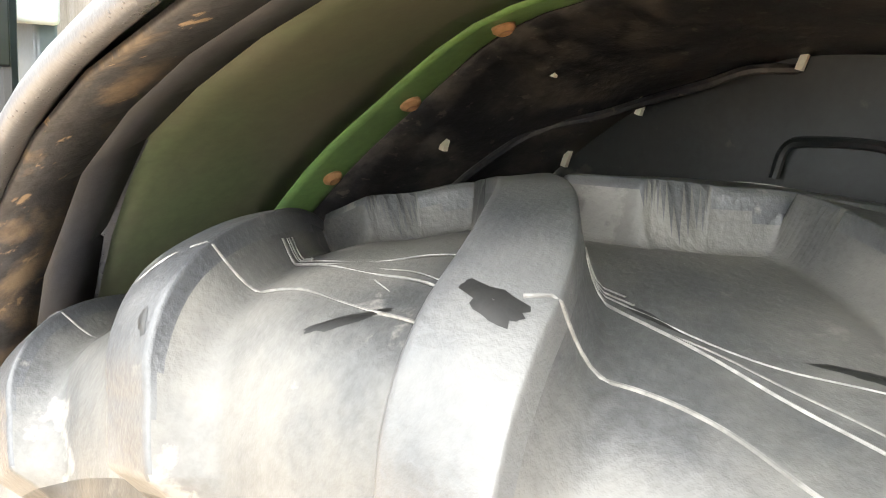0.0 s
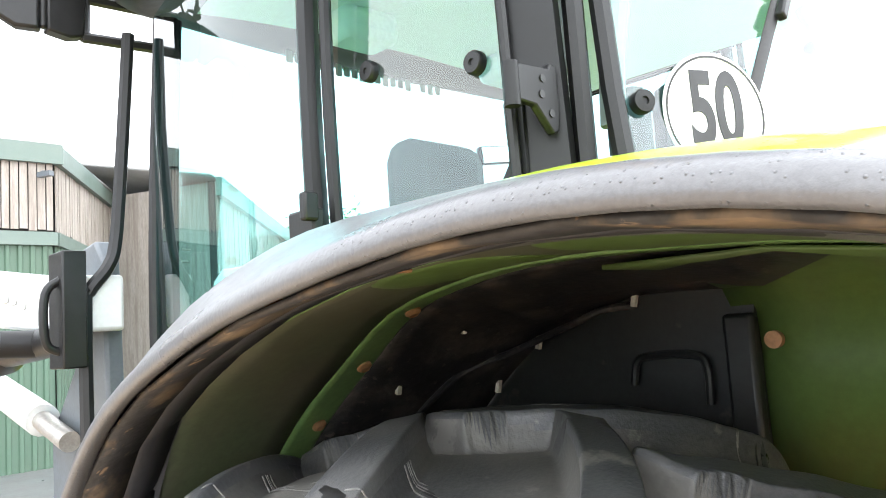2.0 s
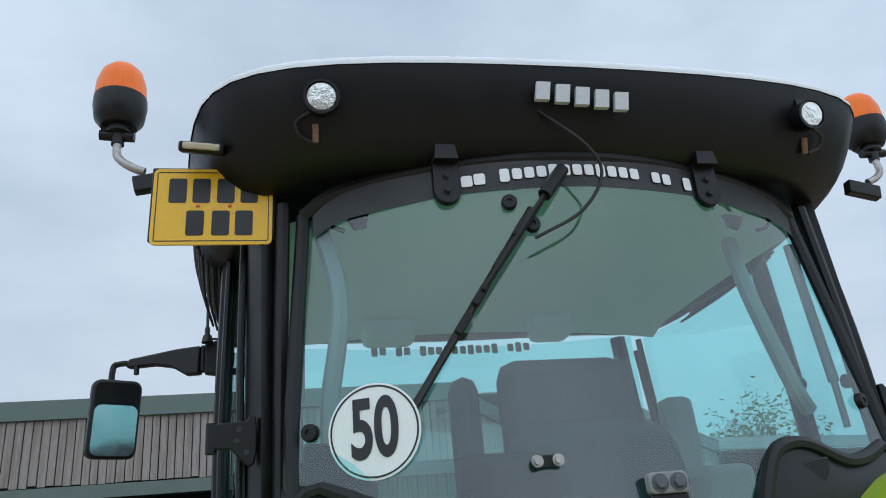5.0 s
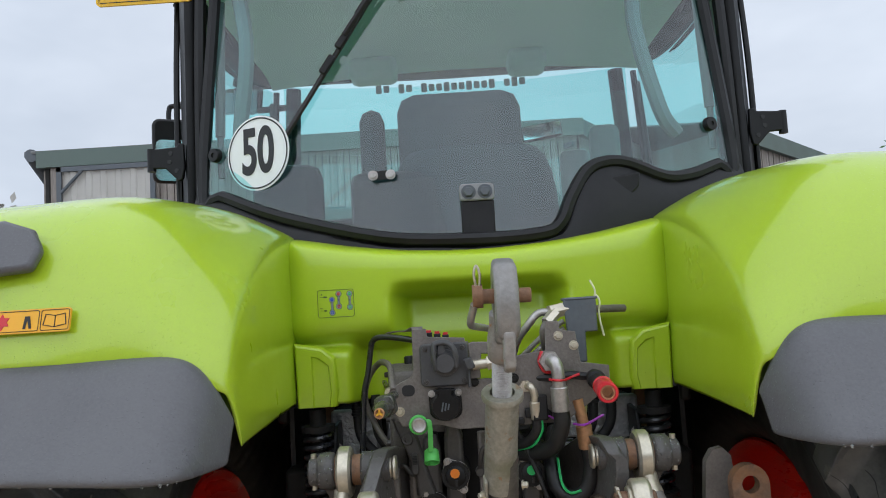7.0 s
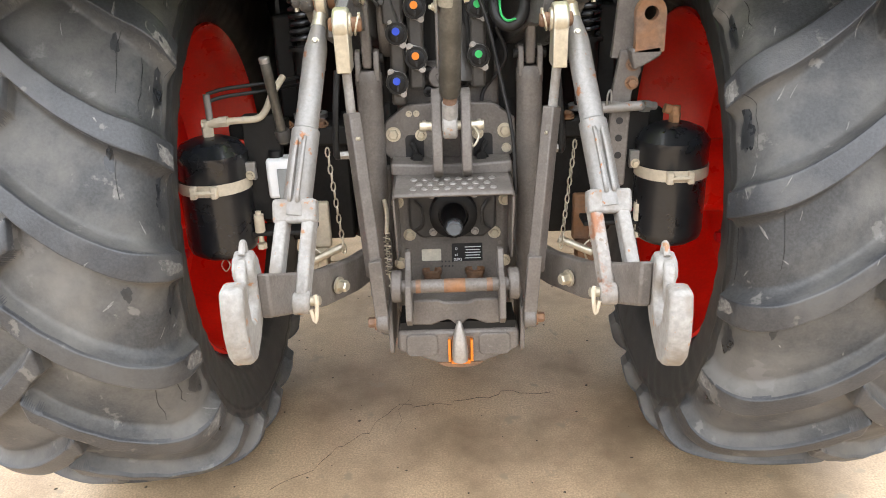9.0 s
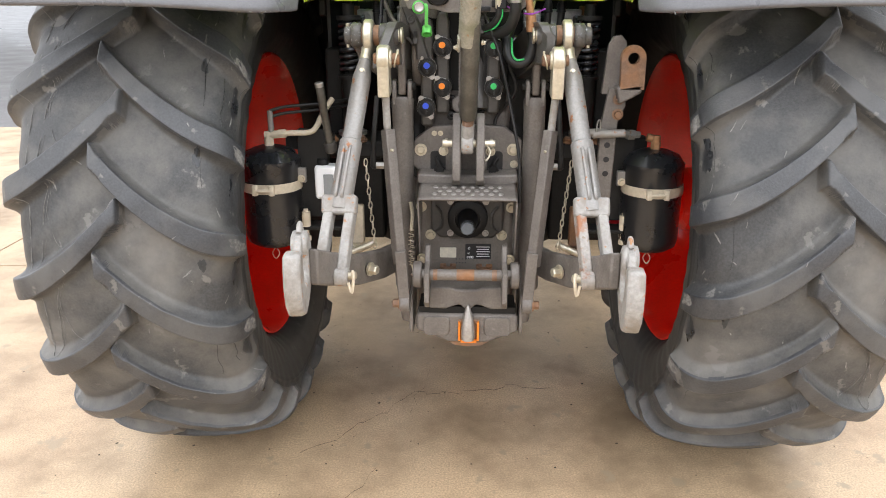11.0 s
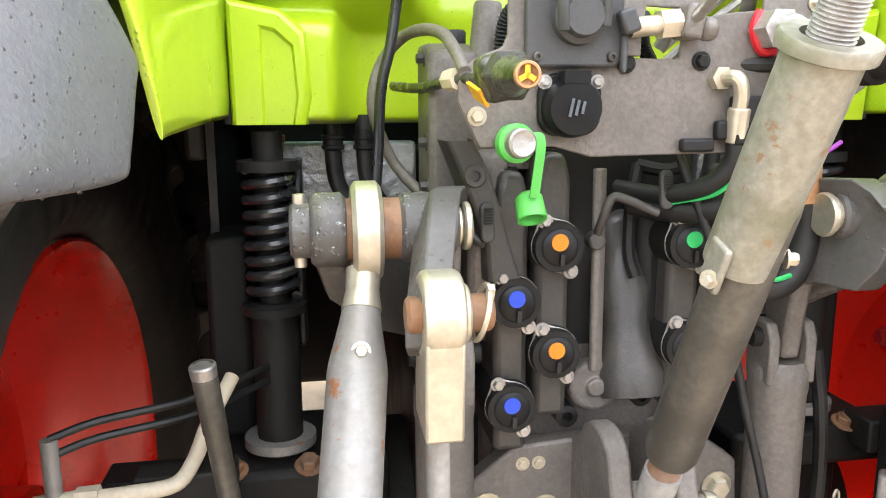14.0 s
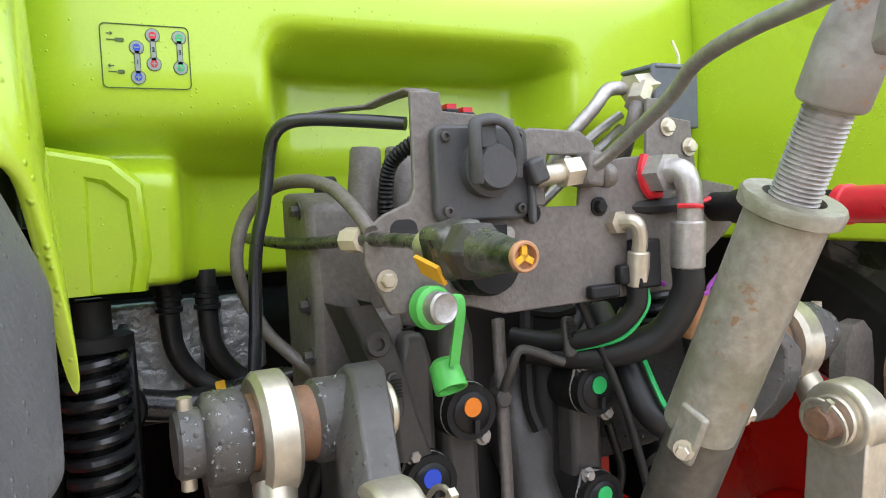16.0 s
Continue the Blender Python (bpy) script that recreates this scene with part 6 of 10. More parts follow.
def mirror_arm(s):
    """Arm on a two-bar frame that carries the mirror."""
    bm = B()
    tube(bm, [(s * 0.74, 1.50, 3.05), (s * 0.94, 1.52, 3.052)], 0.015, 6, 1)
    tube(bm, [(s * 0.72, 1.46, 2.925), (s * 0.95, 1.50, 2.928)], 0.015, 6, 1)
    tube(bm, [(s * 0.935, 1.52, 3.06), (s * 0.945, 1.50, 2.92)], 0.014, 6, 1)
    ma = part("mirror_frame", bm, "black", tractor, "black folding mirror arm")
    bm = B()
    plate_xz(bm, [(s * x, z) for x, z in ((0.94, 3.062), (0.99, 3.066), (1.045, 3.05), (1.045, 2.925), (0.985, 2.915), (0.95, 2.925))], 1.485, 0.045)
    rod(bm, (s * 1.052, 1.50, 2.93), (s * 1.052, 1.50, 3.045), 0.012)
    part("arm_hinge", bm, "black", ma, bevel=0.006)
    tilt = Matrix.Translation((s * 1.06, 1.50, 0)) @ Euler((0, 0, radians(20 * s))).to_matrix().to_4x4() @ Matrix.Translation((s * -1.06, -1.50, 0))
    bm = B()
    plate_xz(bm, [(s * x, z) for x, z in ((1.06, 3.042), (1.16, 3.042), (1.375, 3.026), (1.385, 2.988), (1.26, 2.985), (1.18, 2.965), (1.12, 2.925), (1.06, 2.922))], 1.482, 0.04)
    bm.transform(tilt)
    part("mirror_arm", bm, "black", ma, bevel=0.008)
    bm = B()
    tube(bm, [(s * 1.33, 1.60, 3.005), (s * 1.40, 1.615, 3.01), (s * 1.425, 1.61, 2.97), (s * 1.42, 1.60, 2.7)], 0.013, 8, 5)
    part("mirror_tube", bm, "black", ma)
    bm = B()
    rod(bm, (s * 1.325, 1.585, 3.0), (s * 1.325, 1.585, 2.955), 0.011)
    part("arm_stop", bm, "black", ma)
    mm = Matrix.Translation((s * 1.392, 1.575, 2.772)) @ Euler((radians(97), 0, radians(-27 * s))).to_matrix().to_4x4()
    bm = B()
    prism(bm, round_poly(0.195, 0.315, 0.035), -0.05, mm)
    mh = part("mirror_housing", bm, "black", ma, "black mirror housing", bevel=0.012)
    bm = B()
    prism(bm, round_poly(0.17, 0.20, 0.03, cy=-0.045), 0.002, mm @ pose(0, 0, 0.001))
    part("mirror_glass", bm, "mirror", mh, "mirror glass")


mirror_arm(-1)
# thin aerial on the mirror arm
bm = B()
rod(bm, (-1.034, 1.46, 3.045), (-1.034, 1.46, 3.075), 0.024, 0.018)
tube(bm, [(-1.034, 1.46, 3.07), (-1.035, 1.465, 3.11)], 0.011, 8, 1)
tube(bm, [(-1.035, 1.465, 3.10), (-1.037, 1.48, 3.28)], 0.006, 8, 1)
tube(bm, [(-1.037, 1.48, 3.28), (-1.040, 1.505, 3.59)], 0.0025, 6, 1)
tube(bm, [(-1.02, 1.46, 3.06), (-0.985, 1.45, 3.055), (-0.95, 1.40, 3.02), (-0.91, 1.34, 3.05)], 0.005, 6, 5)
part("aerial", bm, "rubber", tractor, "thin black whip aerial")

# windscreen with the back of its lettering
bm = B()
grid(bm, [[(x, 1.42 - 0.12 * (x / 0.8) ** 2, z) for x in (-0.78, -0.4, 0, 0.4, 0.78)] for z in (1.6, 2.3, 2.97)])
ws = part("windscreen", bm, "glass", tractor, "tinted windscreen")
ws.visible_shadow = False
for i in range(20):
    x = -0.352 + 0.0352 * i
    if i in (2, 5, 16):
        continue
    bm = B()
    prism(bm, round_poly(0.027, 0.034 if i % 3 else 0.044, 0.006, 3), 0.001, facing((x, 1.40 - 0.12 * (x / 0.8) ** 2, 2.958), BACK))
    part("address_bar", bm, "silver", ws, "pale lettering seen from behind")

# ---- cab roof ----
OUT = [(0, -0.245), (0.35, -0.24), (0.62, -0.225), (0.80, -0.19), (0.90, -0.12), (0.95, 0.0), (0.985, 0.22), (1.01, 0.5), (1.02, 0.8), (1.02, 1.08), (1.005, 1.32), (0.93, 1.50), (0.75, 1.62), (0.42, 1.70), (0, 1.72)]
OUT = [(-x, y) for x, y in OUT[:0:-1]] + OUT[:-1]


def rear_w(y):
    return min(1.0, max(0.0, (0.55 - y) / 0.7))


def ring_at(sc, zf, zr, shift=0.0, arch=0.0):
    return [((x * sc), ((y - 0.65) * sc + 0.65 + shift), zf + (zr - zf) * rear_w(y) - 0.035 * (abs(x) / 1.0) ** 3 * rear_w(y) + arch * min(1, max(0, (0.9 - abs(x * sc)) / 0.25)) * min(1, max(0, (y - 0.6) / 0.5))) for x, y in OUT]


bm = B()
grid(bm, [ring_at(0.05, 3.10, 3.08), ring_at(0.70, 3.07, 3.07, 0, 0.05), ring_at(0.82, 2.985, 2.985, 0, 0.08), ring_at(0.90, 2.965, 3.01, 0, 0.09), ring_at(0.96, 3.01, 3.10, 0, 0.07), ring_at(0.99, 3.11, 3.175, 0, 0.03), ring_at(1.0, 3.18, 3.21, 0, 0.0)], wrap=True)
roof = part("cab_roof", bm, "cab", tractor, "black underside of the cab roof", subsurf=1)
bm = B()
grid(bm, [ring_at(1.003, 3.18, 3.21), ring_at(1.005, 3.205, 3.225), ring_at(0.975, 3.26, 3.255), ring_at(0.85, 3.31, 3.285), ring_at(0.5, 3.335, 3.31), ring_at(0.04, 3.34, 3.32)], wrap=True)
part("roof_cap", bm, "white", roof, "white cab roof cap", subsurf=1)
# grille slots on the roof's left and right overhang
for s in (-1, 1):
    for x, z in ((0.930, 2.968), (0.948, 2.976), (0.965, 2.990), (0.981, 3.006), (0.990, 3.030), (0.997, 3.054), (1.004, 3.078), (1.010, 3.102)):
        bm = B()
        tube(bm, [(s * x * 0.985, 0.48, z + 0.006), (s * (x + 0.004), 0.80, z), (s * (x + 0.002), 1.12, z)], 0.005, 6, 3)
        part("grille_bar", bm, "black", roof)
# maker's name as plain silver blocks
for k in range(5):
    x, z = -0.112 + 0.0505 * k, 3.104 - 0.0055 * k
    bm = B()
    plate_xz(bm, [(x - 0.022, z), (x + 0.014, z), (x + 0.024, z + 0.052), (x - 0.012, z + 0.052)], -0.252, 0.012)
    part("name_block", bm, "silver", roof, "silver block of the maker's sign")
# work lamp
for s in (-1, 1):
    bm = B()
    lathe(bm, (s * 0.640, -0.160, 3.122), (s * 0.645, -0.260, 3.097), [(0, 0.022), (0.02, 0.033), (0.045, 0.039), (0.07, 0.042), (0.075, 0.042), (0.075, 0.037), (0.067, 0.036)], 26)
    lampo = part("work_lamp", bm, "black", roof, "round black work lamp")
    bm = B()
    lathe(bm, (s * 0.6432, -0.224, 3.1065), (s * 0.645, -0.260, 3.097), [(0, 0.037), (0.007, 0.032), (0.009, 0.002)], 26)
    part("lamp_lens", bm, "lamp", lampo, "faceted clear lens")
    bm = B()
    box(bm, (s * 0.640, -0.195, 3.150), (0.03, 0.03, 0.03))
    part("lamp_bracket", bm, "black", lampo)
    bm = B()
    tube(bm, [(s * 0.665, -0.19, 3.09), (s * 0.70, -0.175, 3.07), (s * 0.695, -0.16, 3.045), (s * 0.665, -0.15, 3.03)], 0.005, 6, 5)
    part("lamp_cable", bm, "rubber", lampo)
    bm = B()
    rod(bm, (s * 0.655, -0.165, 3.07), (s * 0.655, -0.15, 3.03), 0.008)
    part("lamp_plug", bm, "rust", lampo)
# number plate, its lamp and the beacon
pm = facing((-0.898, 0.03, 2.95), (-0.05, -1, -0.02), (0.02, 0, 1))
bm = B()
prism(bm, round_poly(0.285, 0.203, 0.014), 0.006, pm)
npl = part("number_plate", bm, "plate", tractor, "yellow square number plate on the roof corner")
bm = B()
for c, s in (((0, 0.092, 0.0066), (0.262, 0.002, 0.0008)), ((0, -0.092, 0.0066), (0.262, 0.002, 0.0008)), ((-0.133, 0, 0.0066), (0.002, 0.182, 0.0008)), ((0.133, 0, 0.0066), (0.002, 0.182, 0.0008))):
    box(bm, c, s, pm)
part("plate_border", bm, "ink", npl, smooth=0)
for x, y in ((-0.084, 0.042), (-0.028, 0.042), (0.03, 0.042), (0.086, 0.042), (-0.04, -0.045), (0.02, -0.045), (0.075, -0.045)):
    bm = B()
    prism(bm, round_poly(0.042, 0.066, 0.006, 3, cx=x, cy=y), 0.001, pm @ pose(0, 0, 0.0062))
    part("plate_character", bm, "ink", npl, "plain black character bar")
for x in (-0.035, 0.04):
    bolt(npl, pm @ Vector((x, 0.001, 0.006)), pm.to_3x3() @ Vector((0, 0, 1)), 0.004, 0.004, "orange_cap", "plate_screw")
bm = B()
box(bm, (0, 0.012, -0.012), (0.30, 0.20, 0.012), pm)
box(bm, (0.10, 0.075, -0.03), (0.16, 0.09, 0.05), pm)
part("plate_carrier", bm, "black", npl, bevel=0.004)
bm = B()
box(bm, (-0.92, -0.05, 3.068), (0.105, 0.05, 0.026), rot=(25, 4, 0))
pl_ = part("plate_lamp", bm, "black", roof, bevel=0.006)
bm = B()
box(bm, (-0.92, -0.068, 3.062), (0.085, 0.03, 0.016), rot=(25, 4, 0))
part("plate_lamp_lens", bm, "cream", pl_, "clear ribbed lamp lens", bevel=0.004)
for s in (-1, 1):
    bm = B()
    box(bm, (s * 1.045, 0.10, 3.055), (0.11, 0.03, 0.045), rot=(0, 12 * s, 0))
    bk = part("beacon_bracket", bm, "black", roof, bevel=0.004)
    bm = B()
    tube(bm, [(s * 1.075, 0.10, 3.085), (s * 1.11, 0.10, 3.10), (s * 1.145, 0.11, 3.135), (s * 1.15, 0.12, 3.19)], 0.011, 10, 5)
    part("beacon_stalk", bm, "steel", bk, "bent galvanised stalk")
    bm = B()
    lathe(bm, (s * 1.15, 0.12, 3.175), (s * 1.155, 0.12, 3.6), [(0, 0.016), (0.03, 0.016), (0.035, 0.03), (0.05, 0.03), (0.052, 0.045), (0.075, 0.062), (0.115, 0.068), (0.14, 0.067)], 26)
    rod(bm, (s * 1.11, 0.12, 3.20), (s * 1.195, 0.12, 3.205), 0.014)
    part("beacon_base", bm, "black", bk, "black beacon base")
    bm = B()
    lathe(bm, (s * 1.152, 0.12, 3.312), (s * 1.155, 0.12, 3.6), [(0, 0.066), (0.05, 0.063), (0.085, 0.052), (0.105, 0.034), (0.112, 0.01)], 26)
    part("beacon_lens", bm, "amber", bk, "ribbed orange beacon lens")

# ---- inside the cab ----
bm, rows = B(), []
for t in (0.0, 0.12, 0.4, 0.75, 0.9, 1.0):
    rows.append([(x, (glass_y(x, 2.95) + 0.04) * (1 - t) + 1.13 * t, 2.985 - 0.05 * (x / 0.8) ** 2 - 0.03 * (t == 1) - 0.02 * (t == 0)) for x in (-0.79, -0.7, -0.5, -0.2, 0.2, 0.5, 0.7, 0.79)])
grid(bm, rows)
part("headliner", bm, "lining", tractor, "grey moulded cab headlining", subsurf=1)
for x, w in ((-0.34, 0.20), (0.30, 0.16)):
    bm = B()
    box(bm, (x, 1.02, 2.93), (w, 0.14, 0.10))
    part("roof_console", bm, "lining", tractor, "grey moulded roof console", bevel=0.03)
for p0, p1, p2, p3 in (((-0.633, 0.015, 2.36), (-0.630, 0.01, 2.46), (-0.602, 0.0, 2.69), (-0.645, 0.06, 2.93)), ((0.60, 0.05, 2.38), (0.55, 0.02, 2.45), (0.50, 0.03, 2.7), (0.53, 0.1, 2.88))):
    bm = B()
    tube(bm, [p0, p1, p2, p3], 0.022, 8, 6)
    part("grab_bar", bm, "cabgrey", tractor, "pale grey cab grab bar")
for s in (-1, 1):
    bm = B()
    rod(bm, (s * 0.70, 0.05, 2.45), (s * 0.69, 0.06, 2.85), 0.014)
    rod(bm, (s * 0.70, 0.05, 2.33), (s * 0.70, 0.05, 2.47), 0.009)
    part("gas_strut", bm, "cabgrey", tractor)
    bm = B()
    tube(bm, [(s * 0.45, -0.03, 2.985), (s * 0.575, 0.0, 2.985), (s * 0.612, 0.01, 2.97), (s * 0.615, 0.02, 2.90), (s * 0.58, 0.03, 2.885)], 0.006, 6, 4)
    plate_xz(bm, [(s * 0.575, 2.985), (s * 0.50, 2.975), (s * 0.515, 2.945), (s * 0.52, 2.915), (s * 0.55, 2.905), (s * 0.565, 2.93)], 0.06, 0.015)
    part("cab_hook", bm, "black", tractor)
bm = B()
box(bm, (0.02, 0.30, 1.92), (0.5, 0.5, 0.2))
st_ = part("driver_seat", bm, "seat", tractor, "dark fabric driver seat", bevel=0.06)
bm, rows = B(), []
for z, w, y in ((1.95, 0.23, 0.17), (2.10, 0.25, 0.14), (2.25, 0.25, 0.12), (2.37, 0.22, 0.12), (2.40, 0.17, 0.13)):
    rows.append([(0.02 + w * math.cos(a), y + 0.06 * math.sin(a), z) for a in [2 * math.pi * k / 20 for k in range(20)]])
grid(bm, rows, wrap=True)
bmesh.ops.holes_fill(bm, edges=[e for e in bm.edges if e.is_boundary], sides=0)
part("backrest", bm, "seat", st_, subsurf=1)
bm = B()
box(bm, (-0.012, 0.16, 2.42), (0.37, 0.11, 0.30))
part("headrest", bm, "seat", st_, bevel=0.054)
bm = B()
box(bm, (-0.278, 0.2, 2.36), (0.075, 0.10, 0.36))
part("side_bolster", bm, "seat", st_, bevel=0.04)
bm = B()
box(bm, (-0.20, 0.10, 2.19), (0.28, 0.06, 0.28))
part("rear_console", bm, "black", tractor, bevel=0.03)
bm = B()
box(bm, (0.56, 0.75, 2.1), (0.16, 0.7, 0.4))
box(bm, (0.50, 0.55, 2.36), (0.10, 0.09, 0.34))
box(bm, (0.46, 0.95, 2.38), (0.12, 0.05, 0.3))
part("side_console", bm, "cabgrey", tractor, bevel=0.03)
bm = B()
box(bm, (-0.60, 0.47, 2.28), (0.24, 0.10, 0.32))
part("passenger_seat", bm, "seat", tractor, bevel=0.06)
bm = B()
box(bm, (0, 0.75, 1.76), (1.4, 1.2, 0.04))
part("cab_floor", bm, "dark", tractor)
bm = B()
box(bm, (0.36, 1.15, 2.66), (0.18, 0.03, 0.07), rot=(0, -8, 0))
imr = part("inner_mirror", bm, "black", tractor, bevel=0.015)
bm = B()
box(bm, (0.36, 1.132, 2.66), (0.165, 0.004, 0.055), rot=(0, -8, 0))
part("mirror_glass", bm, "mirror", imr)
bm = B()
box(bm, (0.0, 1.25, 2.0), (0.5, 0.2, 0.3))
tube(bm, [(0.0 + 0.19 * math.cos(a), 1.0 + 0.12 * math.sin(a), 2.2 + 0.12 * math.sin(a)) for a in [2 * math.pi * k / 16 for k in range(17)]], 0.014, 8, 2)
part("steering_wheel", bm, "black", tractor)

# ---- bonnet, steps and loader at the front ----
bm, rows = B(), []
for y, w, h in ((1.55, 0.36, 2.0), (2.2, 0.36, 1.98), (3.0, 0.35, 1.9), (3.7, 0.32, 1.75), (3.85, 0.28, 1.4)):
    rows.append([(-w, y, 1.0), (-w, y, h - 0.25), (-w * 0.8, y, h - 0.05), (0, y, h), (w * 0.8, y, h - 0.05), (w, y, h - 0.25), (w, y, 1.0)])
grid(bm, rows)
part("bonnet", bm, "lime_low", tractor, "lime green bonnet", subsurf=2, thick=0.01)
for s in (-1, 1):
    bm = B()
    lathe(bm, (s * 0.72, 2.75, 0.72), (s * 1.2, 2.75, 0.72), [(0, 0.40), (0.02, 0.66), (0.06, 0.72), (0.42, 0.72), (0.46, 0.66), (0.48, 0.40)], 48)
    ft = part("front_tyre", bm, "tyre", tractor)
    bm = B()
    lathe(bm, (s * 0.75, 2.75, 0.72), (s * 1.19, 2.75, 0.72), [(0, 0.42), (0.2, 0.36), (0.44, 0.42)], 36)
    part("front_rim", bm, "red", ft)
    bm = B()
    plate_yz(bm, [(1.42, 2.10), (1.42, 2.25), (1.9, 2.29), (2.8, 2.40), (3.9, 2.54), (4.2, 2.55), (4.35, 2.47), (4.35, 2.30), (4.1, 2.30), (2.9, 2.19), (1.9, 2.12)], s * 0.93 - 0.05, 0.10)
    lb = part("loader_arm", bm, "loader", tractor, "silver-grey front loader arm", bevel=0.012)
    for k in range(6):
        bm = B()
        plate_yz(bm, round_poly(0.075, 0.085 if k in (0, 4) else 0.065, 0.012, 3, cx=1.98 + 0.095 * k, cy=2.235 + 0.0115 * k), s * 0.981, s * 0.004)
        part("name_block", bm, "silver", lb, "raised block of the loader maker's sign")
    bm = B()
    plate_yz(bm, [(1.45, 1.2), (1.50, 2.30), (1.56, 2.36), (1.70, 2.34), (1.74, 2.0), (1.95, 1.8), (1.95, 1.2)], s * 0.86, s * 0.05)
    part("loader_bracket", bm, "loader_dark", tractor, "dark grey loader bracket", bevel=0.01)
    bm = B()
    box(bm, (s * 1.02, 1.44, 2.16), (0.06, 0.11, 0.30))
    tube(bm, [(s * 1.04, 1.42, 2.05), (s * 1.08, 1.42, 2.08), (s * 1.08, 1.42, 2.20), (s * 1.04, 1.42, 2.24)], 0.012, 8, 5)
    part("door_handle", bm, "black", tractor, bevel=0.015)
    bm = B()
    rod(bm, (s * 0.98, 1.62, 2.09), (s * 1.02, 2.0, 2.06), 0.045)
    lathe(bm, (s * 1.02, 1.98, 2.06), (s * 1.03, 2.3, 2.05), [(0, 0.04), (0.04, 0.065), (0.14, 0.07), (0.2, 0.05), (0.22, 0.02)], 18)
    rod(bm, (s * 1.0, 1.74, 2.08), (s * 1.10, 1.76, 2.085), 0.04)
    part("mirror_pivot", bm, "black", tractor, "black round indicator arm")
    bm = B()
    rod(bm, (s * 0.95, 1.9, 1.85), (s * 0.93, 3.4, 2.10), 0.05)
    part("loader_cylinder", bm, "loader", tractor)
    bm = B()
    rod(bm, (s * 0.95, 1.66, 1.80), (s * 0.95, 1.92, 1.853), 0.03)
    part("cylinder_rod", bm, "steel", tractor)
    bm = B()
    box(bm, (s * 0.915, 1.62, 1.9), (0.004, 0.035, 0.14))
    part("yellow_label", bm, "yellow", tractor)

# ---- rear linkage ----
OFFSET = Vector((0, 0.075, -0.018))
bm = B()
box(bm, (0.0, -0.34, 0.97), (0.33, 0.32, 0.52))
box(bm, (0.0, -0.30, 1.32), (0.28, 0.34, 0.3))
housing = part("rear_housing", bm, "grey", tractor, "grey cast transmission housing", bevel=0.02)
OFFSET = Vector((0, 0.048, -0.006))
bm = B()
plate_xz(bm, [(-0.176, 1.262), (-0.168, 1.290), (-0.114, 1.332), (-0.05, 1.336), (0.06, 1.336), (0.120, 1.332), (0.178, 1.290), (0.184, 1.205), (0.15, 1.178), (-0.150, 1.178), (-0.176, 1.205)], -0.492, 0.03)
mast_plate = part("mast_plate", bm, "grey", tractor, "grey bolted top link plate", bevel=0.004)
for x, z, r in ((-0.149, 1.256, 0.014), (0.151, 1.258, 0.014), (-0.075, 1.252, 0.011), (0.078, 1.252, 0.011), (-0.105, 1.31, 0.006), (-0.085, 1.31, 0.006), (0.155, 1.21, 0.009)):
    bolt(mast_plate, (x, -0.493, z), BACK, r, r * 0.8, "zinc")
for s in (-1, 1):
    bm = B()
    plate_xz(bm, round_poly(0.05, 0.075, 0.012, cx=s * 0.093, cy=1.215), -0.4935, 0.004)
    part("slot", bm, "ink", mast_plate)
    bm = B()
    tube(bm, [(s * 0.10, -0.515, 1.235), (s * 0.088, -0.53, 1.215), (s * 0.10, -0.515, 1.19)], 0.007, 8, 4)
    rod(bm, (s * 0.085, -0.51, 1.198), (s * 0.085, -0.535, 1.198), 0.013)
    part("spring_clip", bm, "dark", mast_plate)
for s, x0 in ((-1, -0.043), (1, 0.031)):
    bm = B()
    top = [(-0.565 + 0.05 * math.cos(a), 1.342 + 0.045 * math.sin(a)) for a in [radians(180 * k / 8) for k in range(9)]]
    plate_yz(bm, [(-0.49, 1.17), (-0.49, 1.342)] + top[1:] + [(-0.645, 1.27), (-0.645, 1.19), (-0.62, 1.17)], x0, 0.026)
    ck = part("mast_cheek", bm, "grey", tractor, "grey top link cheek plate", bevel=0.004)
bm = B()
rod(bm, (-0.075, -0.600, 1.298), (0.09, -0.600, 1.298), 0.012, edge=0.002)
for x in (-0.062, 0.078):
    rod(bm, (x - 0.004, -0.600, 1.298), (x + 0.004, -0.600, 1.298), 0.015)
part("mast_pin", bm, "zinc", tractor)
bm = B()
tube(bm, [(0.062, -0.62, 1.30), (0.075, -0.625, 1.275), (0.06, -0.63, 1.25), (0.052, -0.62, 1.275)], 0.003, 6, 5)
part("pin_clip", bm, "zinc", tractor)
# beam under the cheeks
bm = B()
plate_xz(bm, [(-0.155, 1.195), (-0.05, 1.19), (0.06, 1.19), (0.164, 1.195), (0.164, 1.165), (0.10, 1.148), (-0.09, 1.148), (-0.155, 1.165)], -0.575, 0.085)
part("mast_beam", bm, "grey", tractor, bevel=0.006)
bm = B()
box(bm, (0.005, -0.53, 1.135), (0.25, 0.06, 0.02))
part("rust_strip", bm, "rust", tractor)
